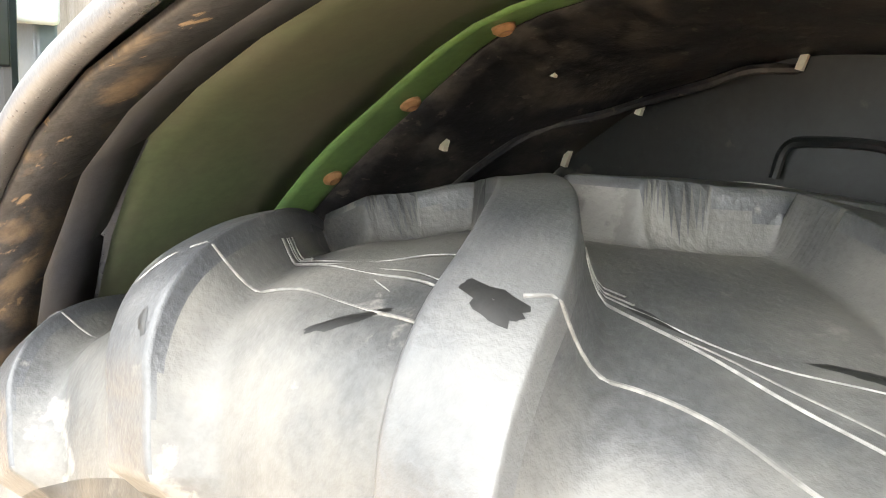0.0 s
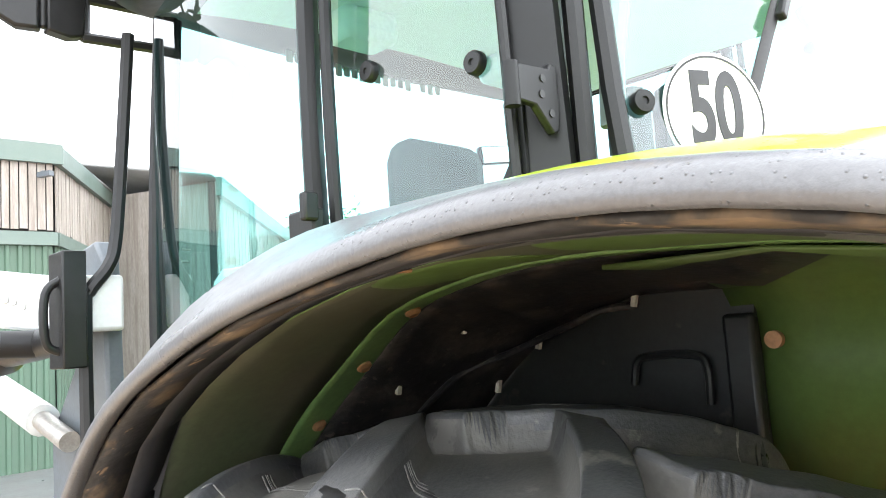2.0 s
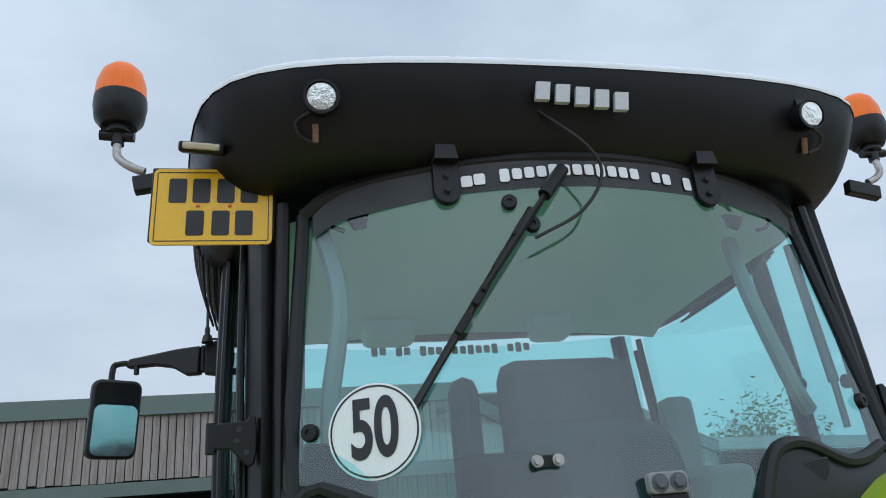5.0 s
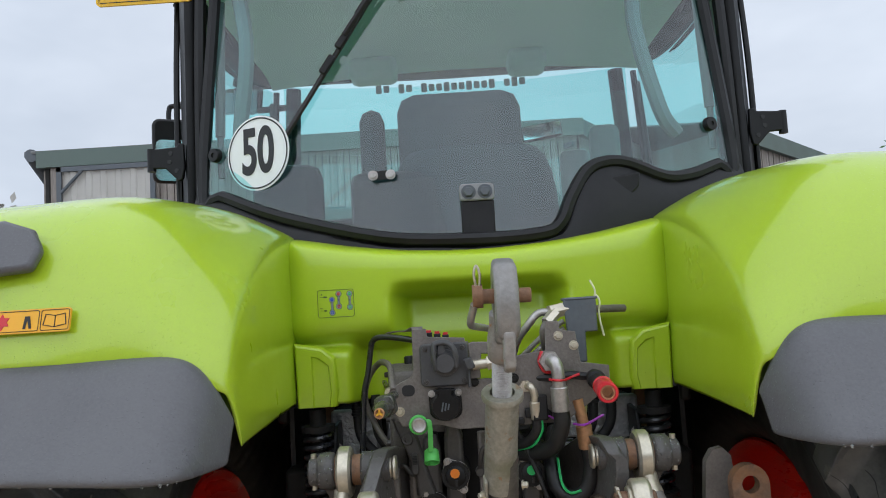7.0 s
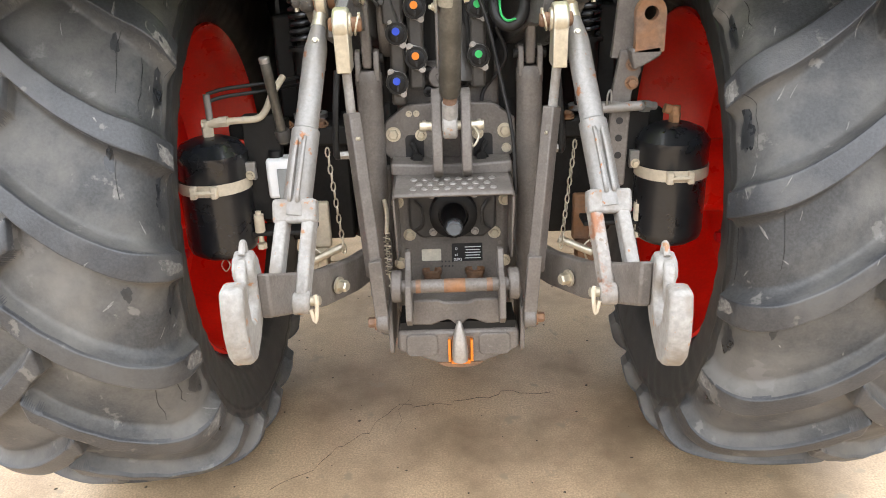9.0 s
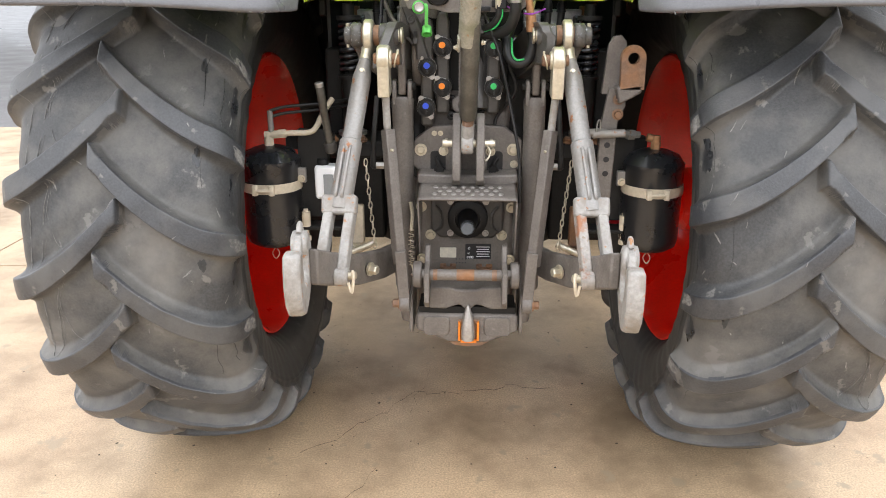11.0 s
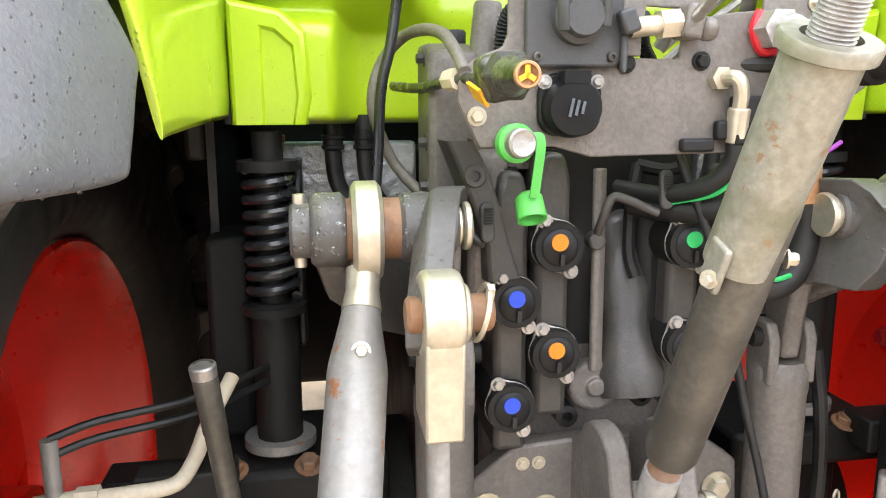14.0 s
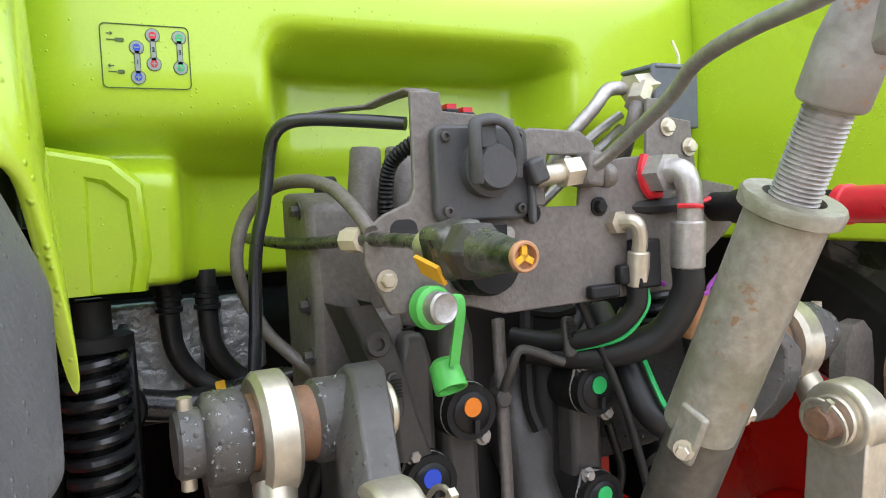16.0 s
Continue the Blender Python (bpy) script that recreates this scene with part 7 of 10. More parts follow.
# treaded guard over the shaft
OFFSET = Vector((0, 0.0, 0.015))
bm = B()
grid(bm, [[(x, y, z - (0.006 if x < -0.141 or x > 0.153 else 0)) for x in (-0.146, -0.139, -0.05, 0.06, 0.151, 0.158)] for y, z in ((-0.50, 1.142), (-0.56, 1.139), (-0.645, 1.128), (-0.655, 1.122))])
guard = part("shaft_guard", bm, "grey", tractor, "grey treaded guard over the power take-off", thick=0.006)
for x in (-0.145, 0.157):
    bm = B()
    plate_yz(bm, [(-0.50, 1.132), (-0.652, 1.12), (-0.65, 1.09), (-0.62, 1.0), (-0.60, 0.93), (-0.50, 0.93)], x - 0.003, 0.006)
    part("guard_side", bm, "grey", guard, bevel=0.002)
dome = None
for j in range(3):
    for i in range(8 - j % 2):
        p = Vector((-0.095 + 0.029 * i + 0.0145 * (j % 2), -0.568 - 0.029 * j, 1.1405 - 0.0037 * j))
        if dome is None:
            bm = B()
            lathe(bm, (0, 0, -0.004), (0, 0, 1), [(0, 0.010), (0.006, 0.009), (0.009, 0.004)], 10)
            dome = part("tread_dome", bm, "steel", guard)
            dome.matrix_local = Matrix.Translation(p)
        else:
            o = new("tread_dome", dome.data)
            o.parent, o.matrix_local = guard, Matrix.Translation(p)
OFFSET = Vector((0, 0.08, -0.008))
bm = B()
plate_xz(bm, [(-0.118, 1.10), (-0.09, 1.115), (0.095, 1.115), (0.126, 1.10), (0.126, 0.985), (0.09, 0.955), (-0.085, 0.955), (-0.118, 0.985)], -0.525, 0.03)
pto = part("pto_cover", bm, "cast", tractor, "dark power take-off cover", bevel=0.008)
bm = B()
lathe(bm, (0.006, -0.52, 1.03), (0.006, -1, 1.03), [(0, 0.068), (0.03, 0.066), (0.035, 0.055), (0.035, 0.042), (0.02, 0.04)], 30)
part("pto_ring", bm, "black", pto)
bm = B()
lathe(bm, (0.006, -0.52, 1.03), (0.006, -1, 1.03), [(0, 0.034), (0.06, 0.034), (0.07, 0.028), (0.115, 0.028), (0.12, 0.024)], 24)
part("pto_shaft_cap", bm, "black", pto)
bm = B()
lathe(bm, (0.006, -0.63, 1.03), (0.006, -1, 1.03), [(0, 0.022), (0.028, 0.022), (0.032, 0.018)], 8)
part("pto_shaft_end", bm, "loader_dark", pto)
for x, z in ((-0.052, 1.085), (0.066, 1.085), (-0.052, 0.975), (0.066, 0.975)):
    bolt(pto, (x, -0.527, z), BACK, 0.008, 0.008, "steel")
for s in (-1, 1):
    bm = B()
    tube(bm, [(s * 0.105 + 0.004, -0.53, 1.07), (s * 0.085 + 0.004, -0.535, 1.045), (s * 0.085 + 0.004, -0.535, 1.0), (s * 0.105 + 0.004, -0.53, 0.98)], 0.005, 6, 4)
    part("cover_rib", bm, "cast", pto)
for x, z in ((-0.120, 0.972), (0.122, 0.972), (-0.15, 0.885), (0.15, 0.885), (-0.15, 1.07), (0.152, 1.07)):
    bolt(housing, (x, -0.502, z), BACK, 0.0125, 0.011, "zinc")
bm = B()
plate_xz(bm, round_poly(0.056, 0.036, 0.004, cx=-0.060, cy=0.908), -0.5045, 0.003)
lbl = part("pale_label", bm, "plate_label", housing, "worn pale label")
bm = B()
plate_xz(bm, round_poly(0.088, 0.054, 0.003, cx=0.043, cy=0.913), -0.5045, 0.003)
lb2 = part("black_label", bm, "ink", housing, "black type plate with white print")
lm = facing((0.043, -0.5078, 0.913), BACK)
words("type_text", "0393", 0.012, lm @ pose(-0.027, -0.02, 0.001), "white_film", lb2)
words("type_text", "D", 0.011, lm @ pose(-0.031, 0.013, 0.001), "white_film", lb2)
words("type_text", "e1", 0.011, lm @ pose(-0.031, -0.005, 0.001), "white_film", lb2)
for k in range(5):
    bm = B()
    box(bm, (0.016, 0.018 - 0.0085 * k, 0.0006), (0.046 - 0.006 * (k % 2), 0.0022, 0.0008), lm)
    part("print_bar", bm, "white_film", lb2, smooth=0)
bm = B()
for k in range(4):
    for i in range(2):
        rod(bm, (-0.03 + 0.01 * k, -0.500, 0.885 - 0.014 * i), (-0.03 + 0.01 * k, -0.5035, 0.885 - 0.014 * i), 0.002, seg=8)
tagged(part("breather_holes", bm, "ink", housing), kind="stuff")

# ---- top link ----
OFFSET = Vector((0.001, 0.037, -0.003))
ax0, ax1 = Vector((0.002, -0.600, 1.298)), Vector((0.0125, -0.822, 1.776))
axd = (ax1 - ax0).normalized()


def on_link(d):
    return ax0 + axd * d


LEN = (ax1 - ax0).length
bm = B()
rod(bm, ax0 - Vector((0.019, 0, 0)), ax0 + Vector((0.019, 0, 0)), 0.034, seg=24, edge=0.005)
rod(bm, on_link(0.025), on_link(0.07), 0.02)
link = part("top_link", bm, "hook", tractor, "adjustable steel top link")
bm = B()
lathe(bm, on_link(0.055), on_link(1), [(0.0015 * k, 0.0172 if k % 2 else 0.0152) for k in range(34)], 16)
part("rusty_thread", bm, "rust", link, "rusty threaded spindle")
bm = B()
lathe(bm, on_link(0.095), on_link(1), [(0, 0.024), (0.01, 0.027), (0.30, 0.027), (0.31, 0.026)], 26)
part("inner_tube", bm, "dull_sleeve", link, "brown-grey oily inner tube")
bm = B()
lathe(bm, on_link(0.338) + Vector((-0.006, 0, 0)), on_link(LEN), [(0, 0.0285), (0.004, 0.0288), (LEN - 0.345, 0.0288)], 32)
part("outer_sleeve", bm, "sleeve", link, "scuffed grey-green sleeve with rust")
bm = B()
mo_, ln_ = orient(on_link(0.362) + Vector((-0.0325, -0.012, 0)), on_link(0.318) + Vector((-0.0325, -0.012, 0)))
box(bm, (0, 0, ln_ / 2), (0.007, 0.026, ln_), mo_)
tab = part("sleeve_tab", bm, "sleeve", link, bevel=0.003)
bolt(tab, on_link(0.328) + Vector((-0.037, -0.018, 0)), (-1, -0.7, 0), 0.0055, 0.008, "zinc")
bolt(tab, on_link(0.342) + Vector((0.033, -0.005, 0)), (1, -0.3, 0), 0.006, 0.008, "zinc")
bm = B()
lathe(bm, on_link(LEN - 0.008), on_link(2), [(0, 0.031), (0.002, 0.0355), (0.010, 0.0362), (0.013, 0.0345), (0.013, 0.0215), (0.002, 0.021)], 30)
part("collar", bm, "sleeve", link, "worn steel collar", smooth=40)
bm = B()
lathe(bm, on_link(LEN - 0.02), on_link(2), [(0.0016 * k, 0.0172 if k % 2 else 0.0153) for k in range(58)], 20)
part("thread", bm, "steel", link, "bright threaded spindle")
nk = on_link(LEN + 0.068)
bm = B()
lathe(bm, nk, nk + axd, [(0, 0.021), (0.004, 0.0235), (0.04, 0.0235), (0.065, 0.02), (0.085, 0.02)], 20)
part("neck", bm, "hook", link, bevel=0.002)
# claw at the upper end
bm = B()
claw = [(-0.865, 1.885), (-0.86, 1.94), (-0.885, 1.985), (-0.925, 2.0), (-0.965, 1.99), (-0.985, 1.955), (-0.98, 1.90), (-0.965, 1.87), (-0.95, 1.90), (-0.955, 1.945), (-0.935, 1.962), (-0.912, 1.95), (-0.908, 1.91), (-0.905, 1.87), (-0.885, 1.86)]
plate_yz(bm, claw, 0.002, 0.037)
part("claw", bm, "bare", link, "worn cast claw", bevel=0.008)
bm = B()
plate_yz(bm, [(-0.955, 1.93), (-0.975, 1.88), (-0.955, 1.83), (-0.93, 1.82), (-0.925, 1.86)], 0.012, 0.018)
part("claw_latch", bm, "hook", link, bevel=0.004)
bm = B()
rod(bm, (-0.03, -0.925, 1.942), (0.062, -0.925, 1.94), 0.012, edge=0.002)
rod(bm, (-0.03, -0.925, 1.942), (-0.014, -0.925, 1.942), 0.019)
part("claw_pin", bm, "rust", link)
bm = B()
tube(bm, [(-0.022, -0.93, 1.945), (-0.026, -0.935, 1.975), (-0.022, -0.935, 1.99), (-0.017, -0.935, 1.975), (-0.02, -0.93, 1.945)], 0.0022, 6, 5)
part("pin_ring", bm, "zinc", link)
bm = B()
tube(bm, [(0.028, -0.565, 1.812), (0.03, -0.60, 1.82), (0.018, -0.70, 1.862), (0.002, -0.75, 1.884), (-0.022, -0.82, 1.892), (-0.035, -0.90, 1.90), (-0.028, -0.93, 1.93)], 0.0062, 12, 6)
part("release_bar", bm, "steel", link, "bent steel release bar")


# ---- lift arms, lift rods, cylinders, lower links ----
OFFSET = Vector((0, 0, 0))


def linkage(s):
    L = s < 0
    pin = Vector((0, -0.585, 1.615))
    bm, rows = B(), []
    tail = ((-0.645, 1.63, 1.52, 0.028), (-0.68, 1.595, 1.515, 0.026), (-0.702, 1.57, 1.53, 0.024)) if L else ((-0.63, 1.645, 1.56, 0.028), (-0.642, 1.63, 1.59, 0.024))
    for y, zt, zb, w in ((-0.26, 1.535, 1.44, 0.034), (-0.34, 1.565, 1.455, 0.034), (-0.42, 1.60, 1.48, 0.034), (-0.50, 1.635, 1.51, 0.033), (-0.56, 1.652, 1.535, 0.032), (-0.61, 1.655, 1.535, 0.030)) + tail:
        x = 0.258 - 0.257 * (y + 0.70)
        c = min(0.012, (zt - zb) * 0.25)
        row = []
        for f in (0.0, 0.12, 0.35, 0.65, 0.88, 1.0):
            row.append((s * (x + w / 2 - 0.016 * max(0, f - 0.65) / 0.35), y, zb + (zt - zb) * f))
        for f in (1.0, 0.88, 0.65, 0.35, 0.12, 0.0):
            row.append((s * (x - w / 2 - 0.016 * max(0, f - 0.65) / 0.35), y, zb + (zt - zb) * f))
        rows.append(row)
    grid(bm, rows, wrap=True)
    bmesh.ops.holes_fill(bm, edges=[e for e in bm.edges if e.is_boundary], sides=0)
    arm = part("lift_arm", bm, "grey_wet", tractor, "grey cast lift arm wet with rain", smooth=50, bevel=0.004)
    arm.location.y = 0.037
    bm, rows = B(), []
    for y, x, zt, zb in ((-0.36, 0.20, 1.53, 1.43), (-0.44, 0.265, 1.575, 1.47), (-0.52, 0.32, 1.615, 1.53), (-0.575, 0.333, 1.64, 1.585)):
        w = 0.03
        rows.append([(s * (x + w / 2), y, zb + 0.01), (s * (x + w / 2), y, zt - 0.01), (s * (x + w / 3), y, zt), (s * (x - w / 3), y, zt), (s * (x - w / 2), y, zt - 0.01), (s * (x - w / 2), y, zb + 0.01), (s * (x - w / 3), y, zb), (s * (x + w / 3), y, zb)])
    grid(bm, rows, wrap=True)
    bmesh.ops.holes_fill(bm, edges=[e for e in bm.edges if e.is_boundary], sides=0)
    rod(bm, (s * 0.313, pin.y, pin.z), (s * 0.347, pin.y, pin.z), 0.036, seg=28, edge=0.005)
    part("arm_fork", bm, "grey_wet", arm, smooth=50)
    bm = B()
    rod(bm, (s * 0.226, pin.y, pin.z), (s * 0.262, pin.y, pin.z), 0.034, seg=28, edge=0.004)
    part("arm_boss", bm, "grey_wet", arm)
    bm = B()
    rod(bm, (s * 0.205, pin.y, pin.z), (s * 0.366, pin.y, pin.z), 0.0265, seg=28, edge=0.003)
    part("arm_pin", bm, "grey_wet", arm, "worn steel pin")
    # beads of rain standing on the boss and the pin
    bm, rl = B(), random.Random(8 + int(L))
    for k in range(170):
        x, a, r = rl.uniform(0.23, 0.364), radians(rl.uniform(-35, 120)), rl.choice((0.0008, 0.0012, 0.0018, 0.0024)) * rl.uniform(0.8, 1.25)
        if 0.262 < x < 0.313:
            continue
        rad = 0.0265 if x > 0.348 else (0.036 if x > 0.313 else 0.034)
        o = Vector((0, -math.cos(a), math.sin(a)))
        p = Vector((s * x, pin.y, pin.z)) + o * (rad - 0.0002)
        lathe(bm, p, p + o, [(0, r), (r * 0.35, r * 0.85), (r * 0.6, r * 0.45), (r * 0.66, r * 0.1)], 7)
    tagged(part("rain", bm, "water", arm, smooth=60), "", "", "", "stuff")
    for xa, xb in ((0.306, 0.315), (0.262, 0.278)):
        bm = B()
        rod(bm, (s * xa, pin.y, pin.z), (s * xb, pin.y, pin.z), 0.030, seg=24)
        part("spacer", bm, "rust", arm, "rusty spacer ring")
    for dz in (-0.03, 0.03):
        bm = B()
        rod(bm, (s * 0.357, pin.y, pin.z + dz - 0.005), (s * 0.357, pin.y, pin.z + dz + 0.005), 0.006, seg=10)
        part("split_pin", bm, "zinc", arm)
    bm = B()
    rod(bm, (s * 0.192, pin.y, pin.z), (s * 0.200, pin.y, pin.z), 0.024, seg=20, edge=0.002)
    rod(bm, (s * 0.200, pin.y, pin.z), (s * 0.218, pin.y, pin.z), 0.0195, seg=20, edge=0.002)
    part("pin_head", bm, "zinc", arm)
    # lift rod
    top, low = Vector((s * 0.294, -0.548, 1.612)), Vector((s * 0.352, -0.835, 1.165))
    d = (low - top).normalized()
    bm = B()
    m = Matrix.Translation(top) @ Euler((0, radians(90), 0)).to_matrix().to_4x4()
    n = 28
    rows = []
    for u, r in ((-0.013, 0.028), (-0.0145, 0.044), (-0.010, 0.0495), (0.010, 0.0495), (0.0145, 0.044), (0.013, 0.028)):
        rows.append([top + Vector((u, r * math.sin(2 * math.pi * k / n), r * math.cos(2 * math.pi * k / n))) for k in range(n)])
    grid(bm, rows + [rows[0]], wrap=True)
    lathe(bm, top + d * 0.04, low, [(0, 0.017), (0.02, 0.016), (0.04, 0.019)], 16)
    lr = part("lift_rod", bm, "zinc", tractor, "silver lift rod with zinc eye")
    bm = B()
    lathe(bm, top + d * 0.075, low, [(0, 0.017), (0.02, 0.020), (0.055, 0.0265), (0.065, 0.0275), (0.375, 0.0275), (0.38, 0.024)], 26)
    part("rod_tube", bm, "bare", lr)
    bm = B()
    lathe(bm, top + d * 0.335, low, [(0, 0.0285), (0.004, 0.0325), (0.19, 0.0325), (0.21, 0.030)], 26)
    part("rod_sleeve", bm, "bare", lr, "galvanised lower sleeve")
    bm = B()
    q = top + d * 0.345 + Vector((-s * 0.004, -0.034, 0.0))
    tube(bm, [q, q + d * 0.02 + Vector((0, -0.012, 0)), q + d * 0.13 + Vector((0, -0.012, 0)), q + d * 0.15], 0.006, 8, 4)
    tube(bm, [q + Vector((s * 0.018, 0.004, 0)), q + d * 0.02 + Vector((s * 0.018, -0.008, 0)), q + d * 0.13 + Vector((s * 0.018, -0.008, 0)), q + d * 0.15 + Vector((s * 0.018, 0.004, 0))], 0.006, 8, 4)
    part("rod_handle", bm, "bare", lr)
    bolt(lr, top + d * 0.11 + Vector((0, -0.027, 0.0)), (0, -1, 0.4), 0.006, 0.006, "zinc", "grease_nipple")
    # fork that straddles the lower link
    bm = B()
    fk = low + d * -0.012
    box(bm, fk + Vector((s * 0.002, -0.005, -0.006)), (0.098, 0.05, 0.055), rot=(-22, 0, 0))
    fo = part("rod_fork", bm, "hook", lr, "pale painted fork, rusting" if L else "pale painted fork with orange rust", bevel=0.008)
    for dx, ex, ez, ey, ln in ((0.030, 0.045, 1.045, -0.935, 1), (-0.030, -0.010, 1.00, -0.950, 0)):
        a = fk + Vector((s * dx, -0.008, -0.02))
        e = Vector((s * (0.345 + ex), ey, ez))
        bm = B()
        mo, ll = orient(a, e)
        box(bm, (0, 0, ll / 2), (0.028, 0.044, ll), mo)
        part("fork_leg", bm, "hook" if L or ln else "rusty_paint", fo, bevel=0.006)
    e = Vector((s * 0.335, -0.955, 0.998))
    bm = B()
    rod(bm, e + Vector((s * 0.02, 0, 0)), e + Vector((-s * 0.02, 0, 0)), 0.026, seg=20, edge=0.004)
    part("fork_eye", bm, "hook" if L else "rusty_paint", fo)
    bm = B()
    rod(bm, e + Vector((-s * 0.015, -0.005, 0.005)), e + Vector((-s * 0.042, -0.008, 0.008)), 0.011, seg=14, edge=0.002)
    fp_ = part("fork_pin", bm, "zinc", fo)
    bm = B()
    tube(bm, [e + Vector((-s * 0.034, -0.018, 0.026)), e + Vector((-s * 0.036, -0.024, 0.0)), e + Vector((-s * 0.030, -0.024, -0.036)), e + Vector((-s * 0.022, -0.022, -0.008))], 0.0045, 8, 4)
    part("lynch_pin", bm, "cream", fp_)
    # lower link and its hook
    a, e = Vector((s * 0.225, -0.36, 0.86)), Vector((s * 0.388, -1.06, 1.065))
    bm, rows = B(), []
    for t, hh, w in ((0, 0.10, 0.03), (0.3, 0.10, 0.03), (0.6, 0.098, 0.03), (0.85, 0.098, 0.028), (1.0, 0.10, 0.026)):
        p = a.lerp(e, t)
        p.z -= 0.03 * math.sin(math.pi * t)
        rows.append([p + Vector((s * w / 2, 0, -hh / 2)), p + Vector((s * w / 2, 0, hh / 2)), p + Vector((-s * w / 2, 0, hh / 2)), p + Vector((-s * w / 2, 0, -hh / 2))])
    grid(bm, rows, wrap=True)
    bmesh.ops.holes_fill(bm, edges=[x for x in bm.edges if x.is_boundary], sides=4)
    ll_ = part("lower_link", bm, "grey", tractor, "grey forged lower link arm", bevel=0.006)
    bolt(ll_, (s * 0.288, -0.735, 0.940), (-s * 0.9, -0.4, 0), 0.015, 0.022, "zinc", "link_bolt")
    z0 = 0.0 if L else -0.03
    x0 = 0.415 if L else 0.418
    # claw that opens to the rear and upwards, in the plane of the link: a nose above, a long jaw behind
    prof = [(-0.985, 1.085), (-1.010, 1.135), (-1.045, 1.163), (-1.080, 1.160), (-1.100, 1.142), (-1.098, 1.120), (-1.085, 1.102), (-1.084, 1.078), (-1.098, 1.058), (-1.122, 1.047), (-1.150, 1.052), (-1.172, 1.072), (-1.180, 1.105), (-1.183, 1.155),
            (-1.238, 1.160), (-1.252, 1.120), (-1.254, 1.070), (-1.240, 1.025), (-1.208, 0.992), (-1.160, 0.975), (-1.100, 0.985), (-1.045, 1.005), (-1.005, 1.03)]
    bm = B()
    mh = Matrix.Translation((s * (x0 - 0.022), 0, z0)) @ Matrix.Translation((0, -1.1, 0)) @ Euler((0, 0, radians(-6 * s))).to_matrix().to_4x4() @ Matrix.Translation((0, 1.1, 0))
    flat = Matrix(((0, 0, 1, 0), (1, 0, 0, 0), (0, 1, 0, 0), (0, 0, 0, 1)))
    prism(bm, prof, s * 0.042, mh @ flat)
    hk = part("link_hook", bm, "hook", tractor, "worn pale quick-hitch hook", bevel=0.009)
    bm = B()
    prism(bm, [(-1.085, 1.160), (-1.108, 1.152), (-1.126, 1.12), (-1.126, 1.085), (-1.106, 1.08), (-1.098, 1.115)], s * 0.020, mh @ Matrix.Translation((s * 0.012, 0, 0)) @ flat)
    part("hook_latch", bm, "hook", hk, bevel=0.005)
    bm = B()
    tube(bm, [(s * x0, -1.055, 1.16 + z0), (s * x0, -1.065, 1.184 + z0), (s * x0, -1.085, 1.165 + z0)], 0.007, 8, 4)
    part("latch_lug", bm, "hook", hk)
    # lift cylinder
    cx = -0.204 if L else 0.214
    bm = B()
    lathe(bm, (cx, -0.505, 0.78), (cx, -0.497, 1.43), [(0, 0.03), (0.01, 0.034), (0.60, 0.034), (0.61, 0.0355), (0.635, 0.0355), (0.645, 0.03)], 28)
    cy = part("lift_cylinder", bm, "grey", tractor, "grey hydraulic lift cylinder")
    cy.location.y = 0.035
    for dx in (-0.024, 0.024):
        bm = B()
        plate_yz(bm, [(-0.475, 1.40), (-0.475, 1.465), (-0.49, 1.478), (-0.515, 1.475), (-0.525, 1.455), (-0.525, 1.40)], cx + dx - 0.007, 0.014)
        part("cylinder_ear", bm, "grey", cy, bevel=0.003)
    bm = B()
    rod(bm, (cx - 0.042, -0.50, 1.455), (cx + 0.042, -0.50, 1.455), 0.012, seg=14, edge=0.002)
    part("cylinder_pin", bm, "dark", cy)
    bm = B()
    plate_yz(bm, [(-0.47, 1.60), (-0.55, 1.60), (-0.53, 1.50), (-0.52, 1.43), (-0.48, 1.43), (-0.475, 1.5)], cx - 0.012, 0.024)
    part("cylinder_link", bm, "grey", cy, bevel=0.006)
    bm = B()
    rod(bm, (cx, -0.51, 0.70), (cx, -0.507, 0.79), 0.02, seg=16)
    part("piston_rod", bm, "steel", cy)
    # strut: zinc eye, rod, square bar
    ex = -0.239 if L else 0.261
    ey, ez = (-0.655, 1.556) if L else (-0.650, 1.552)
    bm = B()
    rows = []
    for u, r in ((-0.016, 0.016), (-0.019, 0.034), (-0.014, 0.039), (0.014, 0.039), (0.019, 0.034), (0.016, 0.016)):
        rows.append([(ex + u, ey + r * math.sin(2 * math.pi * k / 24), ez + r * math.cos(2 * math.pi * k / 24)) for k in range(24)])
    grid(bm, rows + [rows[0]], wrap=True)
    box(bm, (ex, ey + 0.003, ez - 0.055), (0.034, 0.066, 0.10), rot=(5, 0, 0))
    stt = part("strut_eye", bm, "zinc", tractor, "zinc-plated strut eye", bevel=0.003)
    bm = B()
    rod(bm, (ex - s * 0.046, ey, ez), (ex + s * 0.03, ey, ez), 0.0165, seg=20, edge=0.003)
    ep = part("eye_pin", bm, "rust", stt, "worn rusty pin")
    bm = B()
    lathe(bm, (ex - s * 0.010, ey, ez), (ex - s, ey, ez), [(0, 0.026), (0.012, 0.026), (0.014, 0.024), (0.014, 0.0165)], 24)
    part("pin_bush", bm, "zinc", ep)
    bm = B()
    tube(bm, [(ex - s * (0.036 + 0.006 * math.cos(a)), ey + 0.024 * math.sin(a), ez + 0.024 * math.cos(a)) for a in [2 * math.pi * k / 20 for k in range(21)]], 0.0024, 6, 1)
    box(bm, (ex - s * 0.042, ey - 0.010, ez + 0.020), (0.006, 0.007, 0.012), rot=(30, 0, 0))
    part("ring_clip", bm, "zinc", ep, "zinc ring clip")
